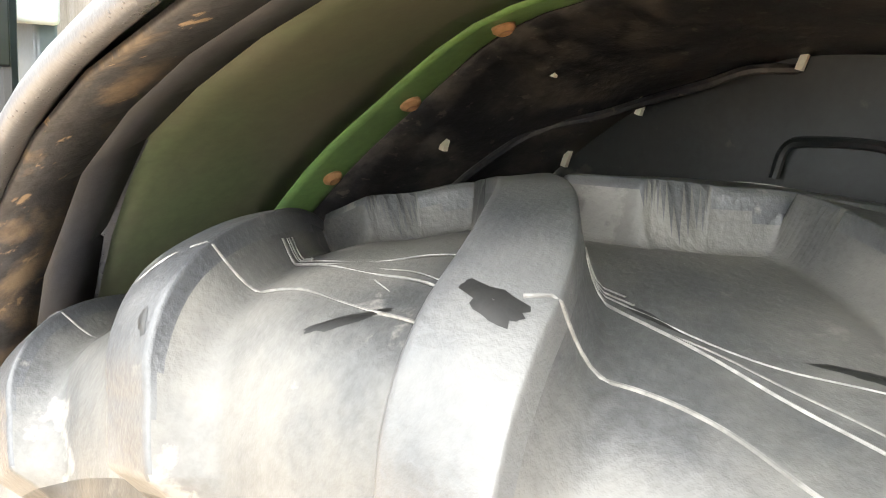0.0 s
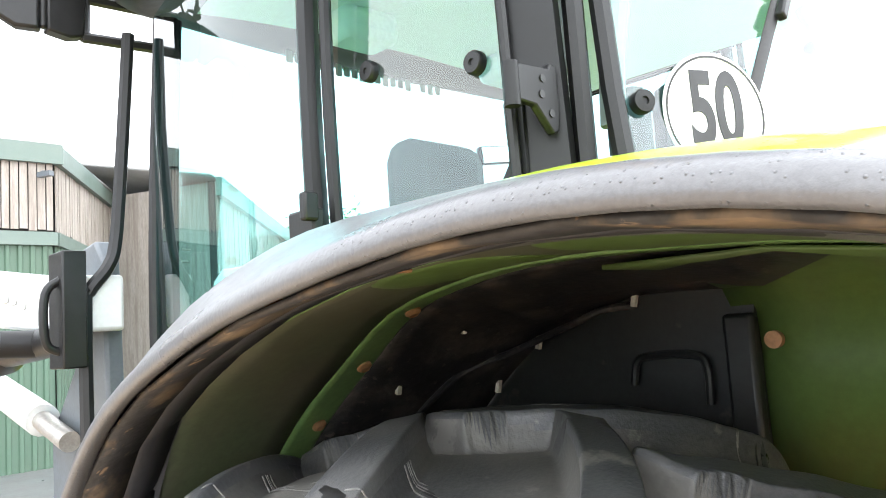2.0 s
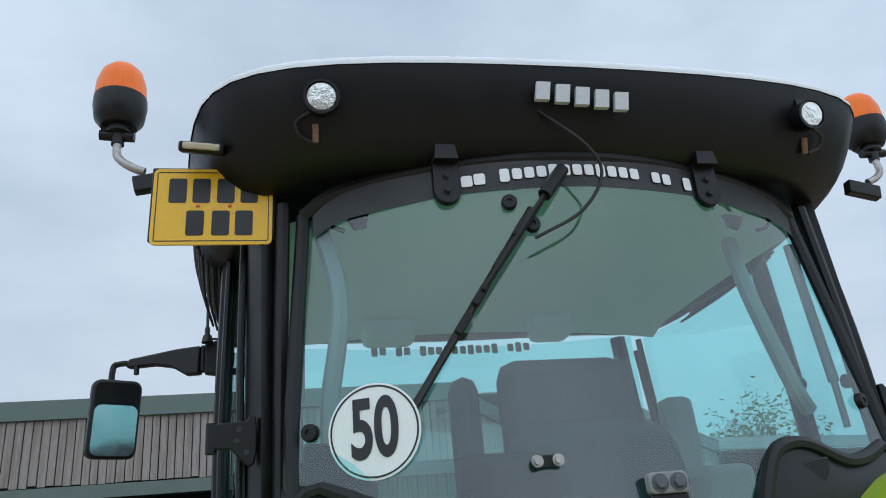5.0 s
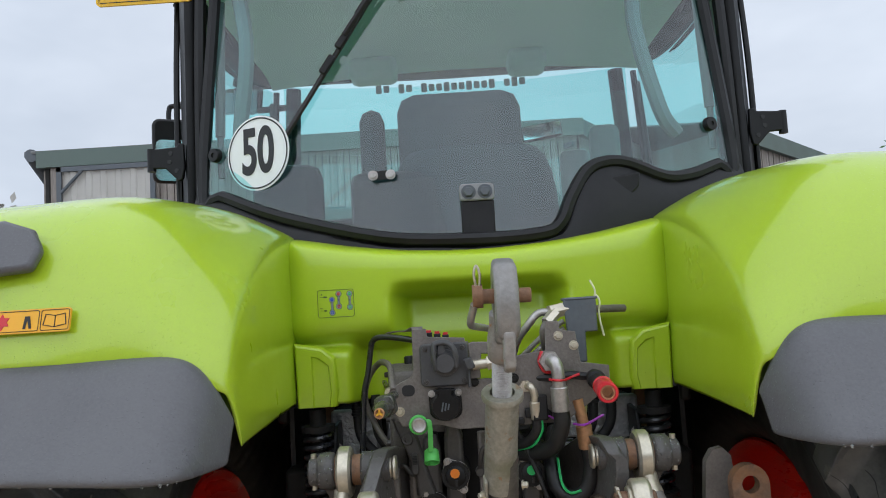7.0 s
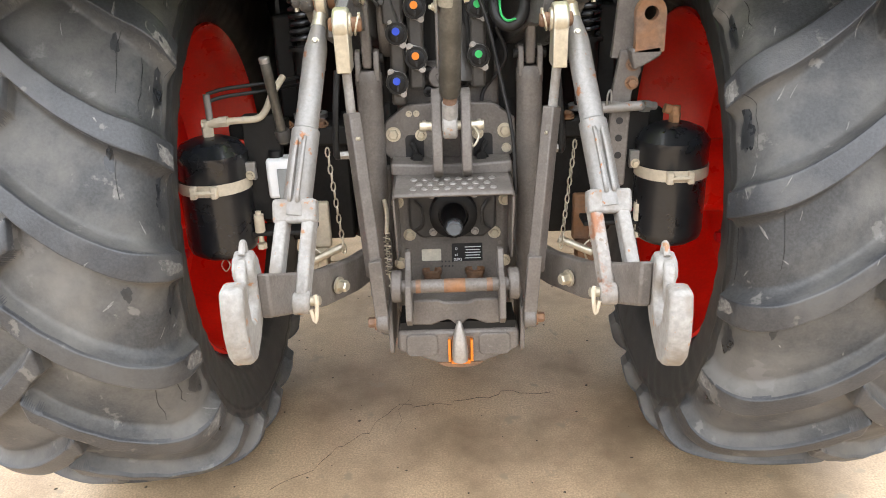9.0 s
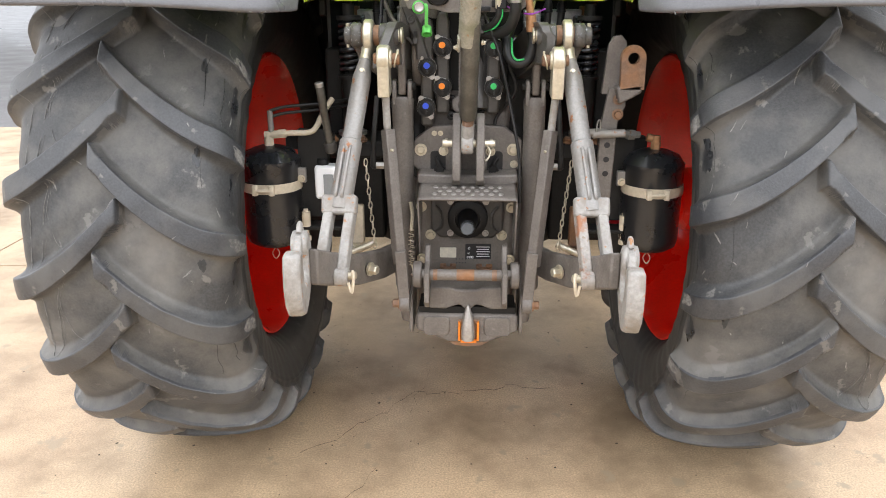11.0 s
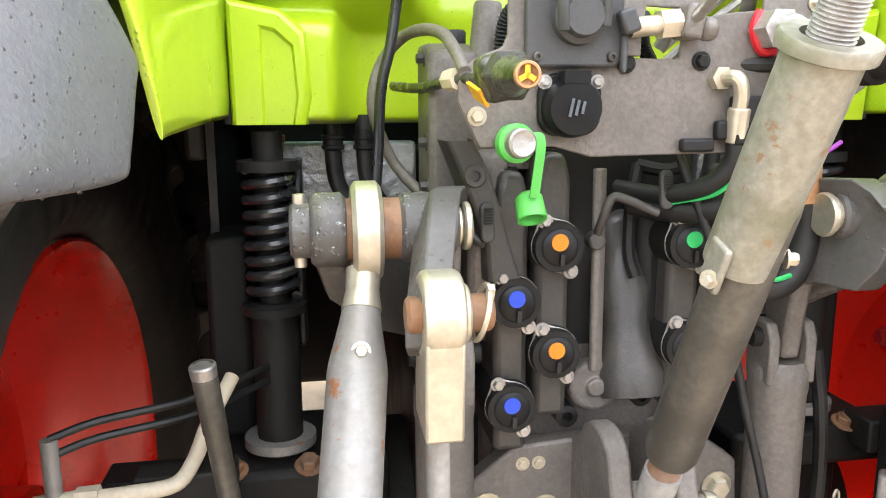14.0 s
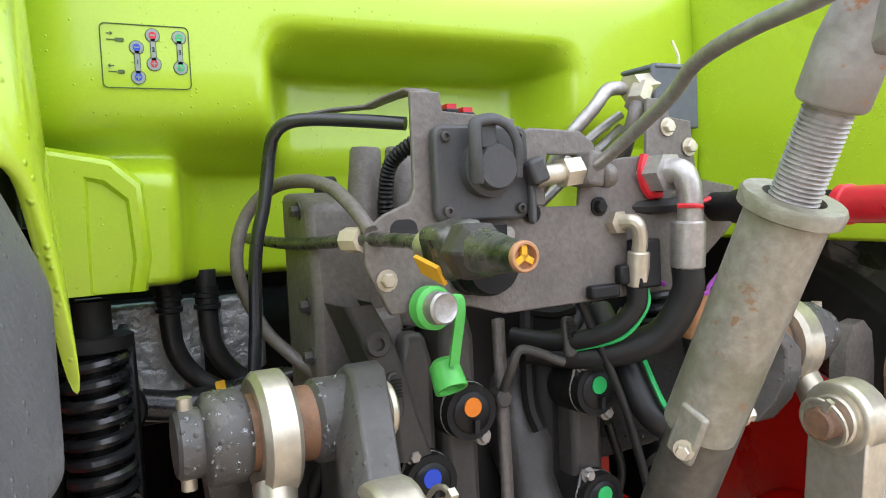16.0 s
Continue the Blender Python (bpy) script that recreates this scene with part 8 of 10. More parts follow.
    bt = Vector((-0.236 if L else 0.252, -0.622, 1.347))
    bb = Vector((-0.203 if L else 0.212, -0.668, 0.93))
    bm = B()
    rod(bm, (ex, ey + 0.02, ez - 0.10), bt - Vector((0, 0, 0.02)), 0.0115, seg=14)
    part("strut_rod", bm, "hook", stt)
    bm = B()
    mo, ln = orient(bt, bb)
    box(bm, (0, 0, ln / 2), (0.032, 0.036, ln), mo)
    part("strut_bar", bm, "grey", stt, "grey square strut bar", bevel=0.004)
    bolt(stt, bt + Vector((-s * 0.012, -0.02, -0.06)), (-s, -0.6, 0), 0.005, 0.006, "zinc")
    be = Vector((-0.188 if L else 0.196, -0.680, 0.806))
    bm = B()
    mo, ln = orient(bb + Vector((-s * 0.004, -0.012, 0.05)), be)
    box(bm, (0, 0, ln / 2), (0.026, 0.034, ln), mo)
    rod(bm, be + Vector((-0.016, 0, 0)), be + Vector((0.016, 0, 0)), 0.026, seg=20, edge=0.003)
    part("strut_end", bm, "grey", stt, bevel=0.004)
    bolt(stt, be + Vector((s * 0.016, 0, 0)), (s, 0, 0), 0.014, 0.018, "rust")
    # side wing of the housing and hose beside the cylinder
    bm = B()
    plate_xz(bm, [(s * 0.16, 1.16), (s * 0.245, 1.14), (s * 0.26, 0.86), (s * 0.23, 0.62), (s * 0.17, 0.60), (s * 0.16, 0.85)], -0.44, 0.05)
    part("housing_wing", bm, "grey", housing, bevel=0.01)
    bm = B()
    tube(bm, [(s * 0.29, -0.46, 1.42), (s * 0.30, -0.47, 1.32), (s * 0.31, -0.46, 1.2), (s * 0.30, -0.44, 1.185), (s * 0.26, -0.42, 1.19)], 0.009, 8, 6)
    part("cylinder_hose", bm, "rubber", cy)
    bm = B()
    rod(bm, (s * 0.265, -0.45, 1.19), (s * 0.30, -0.45, 1.19), 0.012, seg=6)
    part("hose_fitting", bm, "steel", cy)
    # check chain and yellow pin
    cpts = [Vector((s * 0.335, -0.42, 1.20)), Vector((s * 0.325, -0.41, 1.05)), Vector((s * 0.315, -0.40, 0.905))]
    if not L:
        cpts = [Vector((0.345, -0.42, 1.20)), Vector((0.330, -0.41, 1.04)), Vector((0.318, -0.40, 0.90))]
    for k in range(13):
        t = k / 12
        p = cpts[0].lerp(cpts[1], t * 2) if t < 0.5 else cpts[1].lerp(cpts[2], t * 2 - 1)
        bm = B()
        a = 90 * (k % 2) + 20
        mo = Matrix.Translation(p) @ Euler((0, 0, radians(a))).to_matrix().to_4x4()
        tube(bm, [mo @ Vector((0.006 * math.sin(b), 0, 0.014 * math.cos(b))) for b in [2 * math.pi * j / 8 for j in range(9)]], 0.0022, 6, 1)
        part("chain_link", bm, "zinc", ll_)
    bm = B()
    rod(bm, (s * 0.315, -0.37, 0.905), (s * 0.41, -0.41, 0.875), 0.012, seg=14, edge=0.002)
    part("chain_pin", bm, "zinc", ll_, "zinc-yellow stabiliser pin")
    bm = B()
    box(bm, (s * 0.385, -0.33, 0.96), (0.05, 0.03, 0.14))
    box(bm, (s * 0.40, -0.35, 0.86), (0.06, 0.07, 0.06))
    part("stabiliser_bracket", bm, "cream" if L else "rust", ll_, "pale zinc stabiliser bracket", bevel=0.006)
    bm = B()
    tube(bm, [(s * 0.40, -0.40, 0.91), (s * 0.425, -0.42, 0.89), (s * 0.42, -0.42, 0.855), (s * 0.395, -0.41, 0.85), (s * 0.385, -0.40, 0.89), (s * 0.40, -0.40, 0.91)], 0.003, 6, 4)
    part("ring_clip", bm, "zinc", ll_)


for s_ in (-1, 1):
    linkage(s_)

# ---- pick-up hitch under the housing ----
OFFSET = Vector((0, 0.01, -0.003))
bm = B()
rod(bm, (-0.15, -0.68, 0.903), (0.16, -0.68, 0.903), 0.0175, seg=20)
ph = part("hitch_roller", bm, "grey", tractor, "worn steel roller bar with rust")
for x0, x1 in ((-0.025, 0.03), (0.085, 0.10), (-0.098, -0.085)):
    bm = B()
    rod(bm, (x0, -0.68, 0.903), (x1, -0.68, 0.903), 0.0182, seg=20)
    part("rust_patch", bm, "rust", ph)
for x in (-0.148, 0.156):
    bm = B()
    rod(bm, (x - 0.014, -0.665, 0.898), (x + 0.014, -0.665, 0.898), 0.042, seg=26, edge=0.004)
    part("roller_disc", bm, "grey", ph)
    bm = B()
    x1 = -0.117 if x < 0 else 0.124
    plate_yz(bm, [(-0.62, 0.985), (-0.64, 0.985), (-0.66, 0.94), (-0.72, 0.92), (-0.735, 0.83), (-0.70, 0.80), (-0.60, 0.82), (-0.60, 0.95)], x1 - 0.008, 0.016)
    part("roller_cheek", bm, "grey", ph, bevel=0.003)
for x in (-0.060, 0.064):
    bm = B()
    lathe(bm, (x, -0.45, 0.79), (x, -0.45, 2), [(0, 0.024), (0.045, 0.024), (0.05, 0.028), (0.062, 0.028), (0.062, 0.017), (0.05, 0.016)], 22)
    part("guide_sleeve", bm, "rust", ph, "rusty guide sleeve")
OFFSET = Vector((0, 0, 0))
# throat bar with a notch worn into its lower edge, over a shaded gap and the tray
bm = B()
plate_xz(bm, [(-0.112, 0.846), (-0.04, 0.846), (-0.026, 0.838), (0.040, 0.838), (0.052, 0.846), (0.136, 0.846), (0.138, 0.772), (0.085, 0.770), (0.055, 0.782), (0.036, 0.786), (0.012, 0.762), (-0.016, 0.786), (-0.036, 0.780), (-0.060, 0.770), (-0.114, 0.772)], -0.640, 0.10)
part("hitch_beam", bm, "grey", tractor, "grey pick-up hitch beam", bevel=0.006)
# solid near-black box fills the gap; its colour stands in for the shade
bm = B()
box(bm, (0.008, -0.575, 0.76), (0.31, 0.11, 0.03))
part("gap_shade_fill", bm, "dark", tractor)
bm = B()
plate_xz(bm, [(-0.155, 0.753), (0.172, 0.753), (0.174, 0.694), (0.134, 0.676), (0.075, 0.652), (0.012, 0.645), (-0.050, 0.652), (-0.106, 0.676), (-0.157, 0.694)], -0.640, 0.12)
tray = part("hitch_tray", bm, "grey", tractor, "scratched grey hitch tray", bevel=0.010)
for x in (-0.090, 0.106):
    bm = B()
    plate_xz(bm, round_poly(0.086, 0.066, 0.016, cx=x, cy=0.712), -0.646, 0.012)
    part("tray_cheek", bm, "grey", tray, bevel=0.004)
for x in (-0.172, 0.182):
    bm = B()
    plate_yz(bm, [(-0.45, 0.83), (-0.600, 0.83), (-0.632, 0.815), (-0.648, 0.78), (-0.648, 0.70), (-0.635, 0.685), (-0.45, 0.685)], x - 0.006, 0.012)
    part("hitch_side", bm, "grey", tractor, bevel=0.004)
bm = B()
plate_xz(bm, [(-0.020, 0.735), (0.048, 0.735), (0.048, 0.660), (0.014, 0.652), (-0.020, 0.660)], -0.643, 0.02)
pocket = part("hitch_throat", bm, "rust", tray, "rusty pocket in the tray", bevel=0.003)
for x0, x1, z0, z1 in ((-0.020, -0.012, 0.664, 0.73), (0.040, 0.048, 0.664, 0.73), (-0.012, 0.040, 0.657, 0.668)):
    bm = B()
    box(bm, ((x0 + x1) / 2, -0.6475, (z0 + z1) / 2), (x1 - x0, 0.012, z1 - z0))
    part("orange_edge", bm, "orange_cap", pocket, "chipped orange paint", bevel=0.002)
bm = B()
lathe(bm, (0.012, -0.664, 0.676), (0.008, -0.648, 1.5), [(0, 0.021), (0.025, 0.022), (0.06, 0.019), (0.085, 0.014), (0.112, 0.007), (0.118, 0.002)], 20)
part("hitch_spike", bm, "steel", tractor, "bright worn hitch hook tip")
bm = B()
plate_xz(bm, [(-0.05, 0.656), (0.076, 0.656), (0.055, 0.645), (0.012, 0.640), (-0.03, 0.645)], -0.642, 0.01)
part("rust_edge", bm, "rust", tray)
# spring beside the guard
OFFSET = Vector((0, 0.03, 0))
bm = B()
pts = [(-0.172 + 0.008 * math.cos(2.4 * k), -0.62 + 0.008 * math.sin(2.4 * k), 1.02 - 0.0028 * k) for k in range(42)]
tube(bm, pts, 0.0028, 6, 1)
tube(bm, [(-0.172, -0.62, 1.02), (-0.168, -0.615, 1.07), (-0.174, -0.61, 1.11)], 0.006, 8, 4)
tube(bm, [(-0.172, -0.62, 0.905), (-0.166, -0.625, 0.88), (-0.172, -0.63, 0.87)], 0.004, 6, 4)
part("return_spring", bm, "zinc", tractor, "coil return spring")


# ---- hydraulic couplers ----
OFFSET = Vector((0, 0.026, 0))


def coupler(x, z, colour, lab):
    y = -0.497
    bm = B()
    lathe(bm, (x, -0.36, z), (x, -1, z), [(0, 0.031), (0.12, 0.031), (0.15, 0.028)], 24)
    c = part("coupler_body", bm, "dark", tractor, "dark hydraulic coupler body")
    cm = facing((x, y, z), BACK) @ pose(0, 0, 0, 0, 0, 28)
    bm = B()
    out = [(0.0275 * math.cos(a), 0.0275 * math.sin(a)) for a in [2 * math.pi * k / 32 for k in range(32)]]
    out = [(px, py * (1.0 if abs(px) > 0.012 else 1.0 + 0.32 * (1 - abs(px) / 0.012) ** 0.6)) for px, py in out]
    prism(bm, out, 0.007, cm)
    part("cap_flange", bm, "black", c, bevel=0.002)
    bm = B()
    tube(bm, [cm @ Vector((px * 1.02, py * 1.02, 0.001)) for px, py in out] + [cm @ Vector((out[0][0], out[0][1], 0.001))], 0.0017, 6, 1)
    part("bail_wire", bm, "steel", c)
    bm = B()
    lathe(bm, (x, y - 0.006, z), (x, -1, z), [(0, 0.022), (0.008, 0.021), (0.010, 0.0185), (0.010, 0.002)], 26)
    part("dust_cap", bm, "black", c, "black dust cap")
    bm = B()
    p = cm @ Vector((0.002, 0.006, 0.017))
    lathe(bm, p, p + Vector(BACK), [(0, 0.0098), (0.0012, 0.0095)], 24)
    part("colour_dot", bm, colour, c, lab)
    bm = B()
    box(bm, (-0.005, -0.012, 0.019), (0.005, 0.013, 0.004), cm, (0, 0, -30))
    part("cap_mark", bm, "ink", c)
    for k in (-1, 1):
        bolt(c, cm @ Vector((0, k * 0.0325, 0.006)), BACK, 0.0060, 0.006, "steel", "cap_screw")


for x, z, c, lab in ((-0.125, 1.515, "blue_cap", "blue marking disc"), (-0.129, 1.391, "blue_cap", "blue marking disc"), (-0.077, 1.577, "orange_cap", "orange marking disc"), (-0.078, 1.453, "orange_cap", "orange marking disc"),
                     (0.081, 1.575, "green_cap", "green marking disc"), (0.083, 1.453, "green_cap", "green marking disc")):
    coupler(x, z, c, lab)
for x, z0, z1 in ((-0.126, 1.33, 1.66), (-0.078, 1.37, 1.68), (0.082, 1.37, 1.62)):
    bm = B()
    plate_xz(bm, [(x - 0.02, z0), (x + 0.02, z0), (x + 0.02, z1 - 0.03), (x + 0.012, z1), (x - 0.012, z1), (x - 0.02, z1 - 0.03)], -0.49, 0.14)
    vb = part("valve_column", bm, "cast", tractor, "dark cast valve column", bevel=0.008)
    bm = B()
    lathe(bm, (x, -0.455, z1 - 0.01), (x, -0.47, z1 + 1), [(0, 0.014), (0.012, 0.014), (0.012, 0.008), (0.004, 0.007)], 16)
    part("column_eye", bm, "dark", vb)
# inclined cast arm, screw eye and finger levers
bm, rows = B(), []
for x, z, w in ((-0.188, 1.695, 0.017), (-0.172, 1.66, 0.019), (-0.158, 1.62, 0.018), (-0.146, 1.58, 0.016), (-0.138, 1.54, 0.022)):
    rows.append([(x - w, -0.49, z), (x - w * 0.8, -0.507, z), (x + w * 0.8, -0.507, z), (x + w, -0.49, z), (x + w, -0.45, z), (x - w, -0.45, z)])
grid(bm, rows, wrap=True)
ca_ = part("cast_arm", bm, "cast", tractor, "dark cast arm of the valve, beaded with rain", smooth=50, bevel=0.004)
bm = B()
lathe(bm, (-0.173, -0.50, 1.657), (-0.173, -1, 1.68), [(0, 0.0125), (0.010, 0.0125), (0.012, 0.011), (0.012, 0.006), (0.004, 0.005)], 18)
part("screw_eye", bm, "cast", ca_)
for px, pz, pts in ((-0.160, 1.607, [(-0.196, -0.46, 1.575), (-0.192, -0.49, 1.60), (-0.182, -0.50, 1.602), (-0.168, -0.505, 1.586), (-0.162, -0.508, 1.585)]),
                    (0.044, 1.638, [(-0.025, -0.48, 1.578), (-0.023, -0.50, 1.61), (-0.016, -0.505, 1.63), (0.0, -0.508, 1.628), (0.036, -0.51, 1.612)])):
    bm = B()
    tube(bm, pts, 0.0052, 10, 5)
    lathe(bm, Vector(pts[0]) + Vector((0, 0.01, 0)), Vector(pts[0]) + Vector((0, -1, 0)), [(0, 0.010), (0.018, 0.010), (0.02, 0.008)], 14)
    lv_ = part("release_lever", bm, "cast", tractor, "bent release lever with ribbed finger pad")
    bm = B()
    prism(bm, round_poly(0.0155, 0.044, 0.007), 0.007, facing((px, -0.507, pz), (0.1, -1, 0.1)))
    pad_ = part("finger_pad", bm, "cast", lv_, bevel=0.002)
    for k in range(6):
        bm = B()
        box(bm, (px + 0.0008, -0.516, pz + 0.004 + 0.0032 * k - 0.004), (0.010, 0.002, 0.0014))
        part("pad_rib", bm, "dark", pad_)
# cast shoulder between the green couplers
bm = B()
lathe(bm, (0.03, -0.40, 1.60), (0.03, -0.47, 1.38), [(0, 0.02), (0.02, 0.034), (0.10, 0.038), (0.14, 0.03), (0.20, 0.045), (0.23, 0.04)], 20)
part("valve_shoulder", bm, "cast", tractor, "rounded dark valve casting", smooth=60)
bm = B()
box(bm, (-0.02, -0.30, 1.55), (0.30, 0.24, 0.34))
box(bm, (0.08, -0.40, 1.50), (0.09, 0.12, 0.26))
part("valve_bank", bm, "dark", tractor, "dark hydraulic valve bank", bevel=0.02)
bm = B()
tube(bm, [(0.045, -0.43, 1.66), (0.03, -0.45, 1.62), (0.025, -0.46, 1.56), (0.03, -0.47, 1.53)], 0.008, 8, 5)
tube(bm, [(0.045, -0.43, 1.66), (0.07, -0.45, 1.655), (0.09, -0.46, 1.66)], 0.008, 8, 5)
part("valve_pipe", bm, "dark", tractor)
# lever rod and its round end between the columns
bm = B()
tube(bm, [(-0.018, -0.47, 1.66), (-0.018, -0.475, 1.42)], 0.012, 8, 1, 0.6)
lathe(bm, (-0.017, -0.455, 1.398), (-0.017, -1, 1.398), [(0, 0.032), (0.016, 0.032), (0.02, 0.028), (0.02, 0.012), (0.026, 0.011)], 26)
part("control_rod", bm, "grey", tractor, "grey control rod with round boss", bevel=0.002)
for x, z in ((-0.05, 1.41), (0.02, 1.43), (0.045, 1.38), (-0.05, 1.36)):
    bm = B()
    lathe(bm, (x, -0.44, z), (x, -1, z), [(0, 0.014), (0.03, 0.014), (0.032, 0.007), (0.02, 0.006)], 14)
    part("socket_screw", bm, "dark", tractor)
# left casting with solenoids
bm = B()
plate_yz(bm, [(-0.35, 1.805), (-0.40, 1.803), (-0.44, 1.79), (-0.455, 1.70), (-0.45, 1.62), (-0.42, 1.58), (-0.35, 1.58)], -0.213, 0.06)
sc = part("spool_casting", bm, "grey", tractor, "grey valve end casting", bevel=0.008)
for y, z in ((-0.415, 1.785), (-0.43, 1.69), (-0.435, 1.64)):
    bolt(sc, (-0.2125, y, z), (-1, 0, 0), 0.0065, 0.008, "cast")
for x, y in ((-0.152, -0.42), (-0.112, -0.42), (-0.06, -0.39)):
    bm = B()
    lathe(bm, (x, y, 1.66), (x + 0.09, y, 3), [(0, 0.030), (0.06, 0.027), (0.09, 0.020), (0.185, 0.0162), (0.188, 0.0145)], 22)
    part("solenoid", bm, "grey", sc, "grey solenoid cylinder")
    bm = B()
    lathe(bm, (x - 0.016, y + 0.05, 1.70), (x - 0.016, y + 0.05, 3), [(0, 0.010), (0.10, 0.010), (0.102, 0.0125), (0.118, 0.0125), (0.121, 0.010)], 16)
    part("solenoid_plug", bm, "black", sc)
bm = B()
plate_yz(bm, [(-0.38, 1.70), (-0.46, 1.68), (-0.49, 1.62), (-0.485, 1.52), (-0.44, 1.45), (-0.36, 1.45)], -0.175, 0.05)
part("valve_cheek", bm, "grey", tractor, bevel=0.008)

# ---- bracket plate with sockets ----
OFFSET = Vector((0, 0.042, 0))
YP = -0.572
bm = B()
outline = [(-0.149, 1.885), (-0.120, 1.885), (-0.118, 1.868), (-0.042, 1.862), (-0.036, 1.778), (0.030, 1.777), (0.034, 1.818), (0.052, 1.818), (0.09, 1.824), (0.120, 1.826), (0.123, 1.885), (0.150, 1.885), (0.153, 1.866), (0.183, 1.862), (0.190, 1.80), (0.247, 1.79), (0.246, 1.75), (0.20, 1.715), (0.15, 1.682), (-0.062, 1.679),
           (-0.10, 1.69), (-0.155, 1.69), (-0.178, 1.69), (-0.20, 1.735), (-0.198, 1.765), (-0.180, 1.778), (-0.155, 1.788), (-0.150, 1.80)]
plate_xz(bm, outline, YP, 0.006)
bp_ = part("bracket_plate", bm, "grey", tractor, "grey folded steel bracket carrying sockets and hoses", bevel=0.0015)
bm = B()
grid(bm, [[(-0.149, YP + 0.003, 1.884), (-0.126, YP + 0.003, 1.884)], [(-0.150, YP + 0.012, 1.888), (-0.127, YP + 0.012, 1.888)], [(-0.156, -0.535, 1.886), (-0.140, -0.525, 1.886)], [(-0.168, -0.51, 1.880), (-0.155, -0.50, 1.880)], [(-0.190, -0.485, 1.880), (-0.180, -0.475, 1.880)], [(-0.207, -0.468, 1.878), (-0.199, -0.46, 1.878)], [(-0.216, -0.458, 1.874), (-0.208, -0.45, 1.874)]])
part("bracket_tongue", bm, "grey", bp_, thick=0.003)
for x, z, w, h in ((-0.162, 1.762, 0.026, 0.022), (0.165, 1.775, 0.028, 0.022)):
    bm = B()
    plate_xz(bm, round_poly(w, h, min(w, h) * 0.4, cx=x, cy=z), YP - 0.0012, 0.003)
    part("plate_opening", bm, "lime_dull" if x == 0.165 else "ink", bp_)
for x, z, mt in ((-0.181, 1.721, "zinc"), (0.053, 1.775, "dark"), (0.148, 1.855, "zinc"), (0.178, 1.834, "zinc"), (-0.028, 1.772, "dark"), (0.115, 1.70, "dark")):
    bolt(bp_, (x, YP - 0.001, z), BACK, 0.0068, 0.006, mt)
# folded bridge over the opening in the plate
bm = B()
plate_xz(bm, [(-0.036, 1.850), (-0.028, 1.853), (0.030, 1.850), (0.046, 1.838), (0.053, 1.819), (0.034, 1.817), (0.026, 1.826), (-0.010, 1.828), (-0.014, 1.80), (-0.014, 1.779), (-0.036, 1.779)], YP - 0.006, 0.008)
part("plate_bridge", bm, "grey", bp_, bevel=0.002)
# upper socket
sm = facing((-0.086, YP - 0.001, 1.811), BACK)
bm = B()
prism(bm, round_poly(0.098, 0.086, 0.010), 0.012, sm)
so = part("trailer_socket", bm, "socket", bp_, "black seven-pin trailer socket", bevel=0.003)
for dx in (-0.038, 0.038):
    for dy in (-0.033, 0.033):
        bm = B()
        lathe(bm, sm @ Vector((dx, dy, 0.0115)), sm @ Vector((dx, dy, 1)), [(0, 0.0062), (0.0012, 0.0060), (0.0012, 0.0050), (0.004, 0.0046), (0.0045, 0.0035), (0.0045, 0.0022), (0.002, 0.002)], 16)
        part("socket_screw", bm, "cast", so)
bm = B()
lathe(bm, sm @ Vector((0.002, 0.004, 0.012)), sm @ Vector((0.002, 0.004, 1)), [(0, 0.027), (0.010, 0.026), (0.012, 0.0205), (0.022, 0.020), (0.024, 0.0185), (0.024, 0.002)], 28)
part("socket_lid", bm, "socket", so, "round socket lid")
bm = B()
for k in range(5):
    a = 2 * math.pi * k / 5 + 0.3
    rod(bm, sm @ Vector((0.002 + 0.013 * math.cos(a), 0.002 + 0.013 * math.sin(a), 0.033)), sm @ Vector((0.002 + 0.013 * math.cos(a), 0.002 + 0.013 * math.sin(a), 0.0355)), 0.002, seg=8)
part("lid_rivets", bm, "steel", so)
bm = B()
tube(bm, [sm @ Vector(v) for v in ((-0.017, -0.010, 0.030), (-0.020, 0.012, 0.034), (-0.020, 0.034, 0.034), (-0.017, 0.043, 0.033), (-0.004, 0.046, 0.033), (0.008, 0.044, 0.033), (0.018, 0.036, 0.034), (0.024, 0.020, 0.034), (0.0245, -0.006, 0.030))], 0.0046, 8, 4, 1.4)
box(bm, (-0.004, 0.034, 0.026), (0.016, 0.026, 0.010), sm)
part("lid_handle", bm, "socket", so, bevel=0.002)
bm = B()
box(bm, (0.05, 0.0, 0.022), (0.018, 0.024, 0.016), sm, (0, 0, 20))
box(bm, (0.049, -0.026, 0.015), (0.007, 0.045, 0.010), sm)
part("socket_latch", bm, "socket", so, bevel=0.004)
# lower socket
lm2 = Vector((-0.088, YP - 0.001, 1.732))
bm = B()
prism(bm, round_poly(0.066, 0.062, 0.02), 0.008, facing(lm2, BACK))
ls = part("round_socket", bm, "black", bp_, "black round power socket", bevel=0.003)
for dx, dz in ((-0.027, 0.022), (0.027, 0.022)):
    bolt(ls, lm2 + Vector((dx, -0.009, dz)), BACK, 0.005, 0.004, "steel", "socket_screw")
bm = B()
lathe(bm, lm2 + Vector((0, -0.008, -0.003)), lm2 + Vector((0, -1, -0.03)), [(0, 0.03), (0.012, 0.029), (0.02, 0.026), (0.021, 0.002)], 28)
box(bm, lm2 + Vector((0, -0.02, 0.026)), (0.026, 0.02, 0.012))
part("socket_lid", bm, "black", ls)
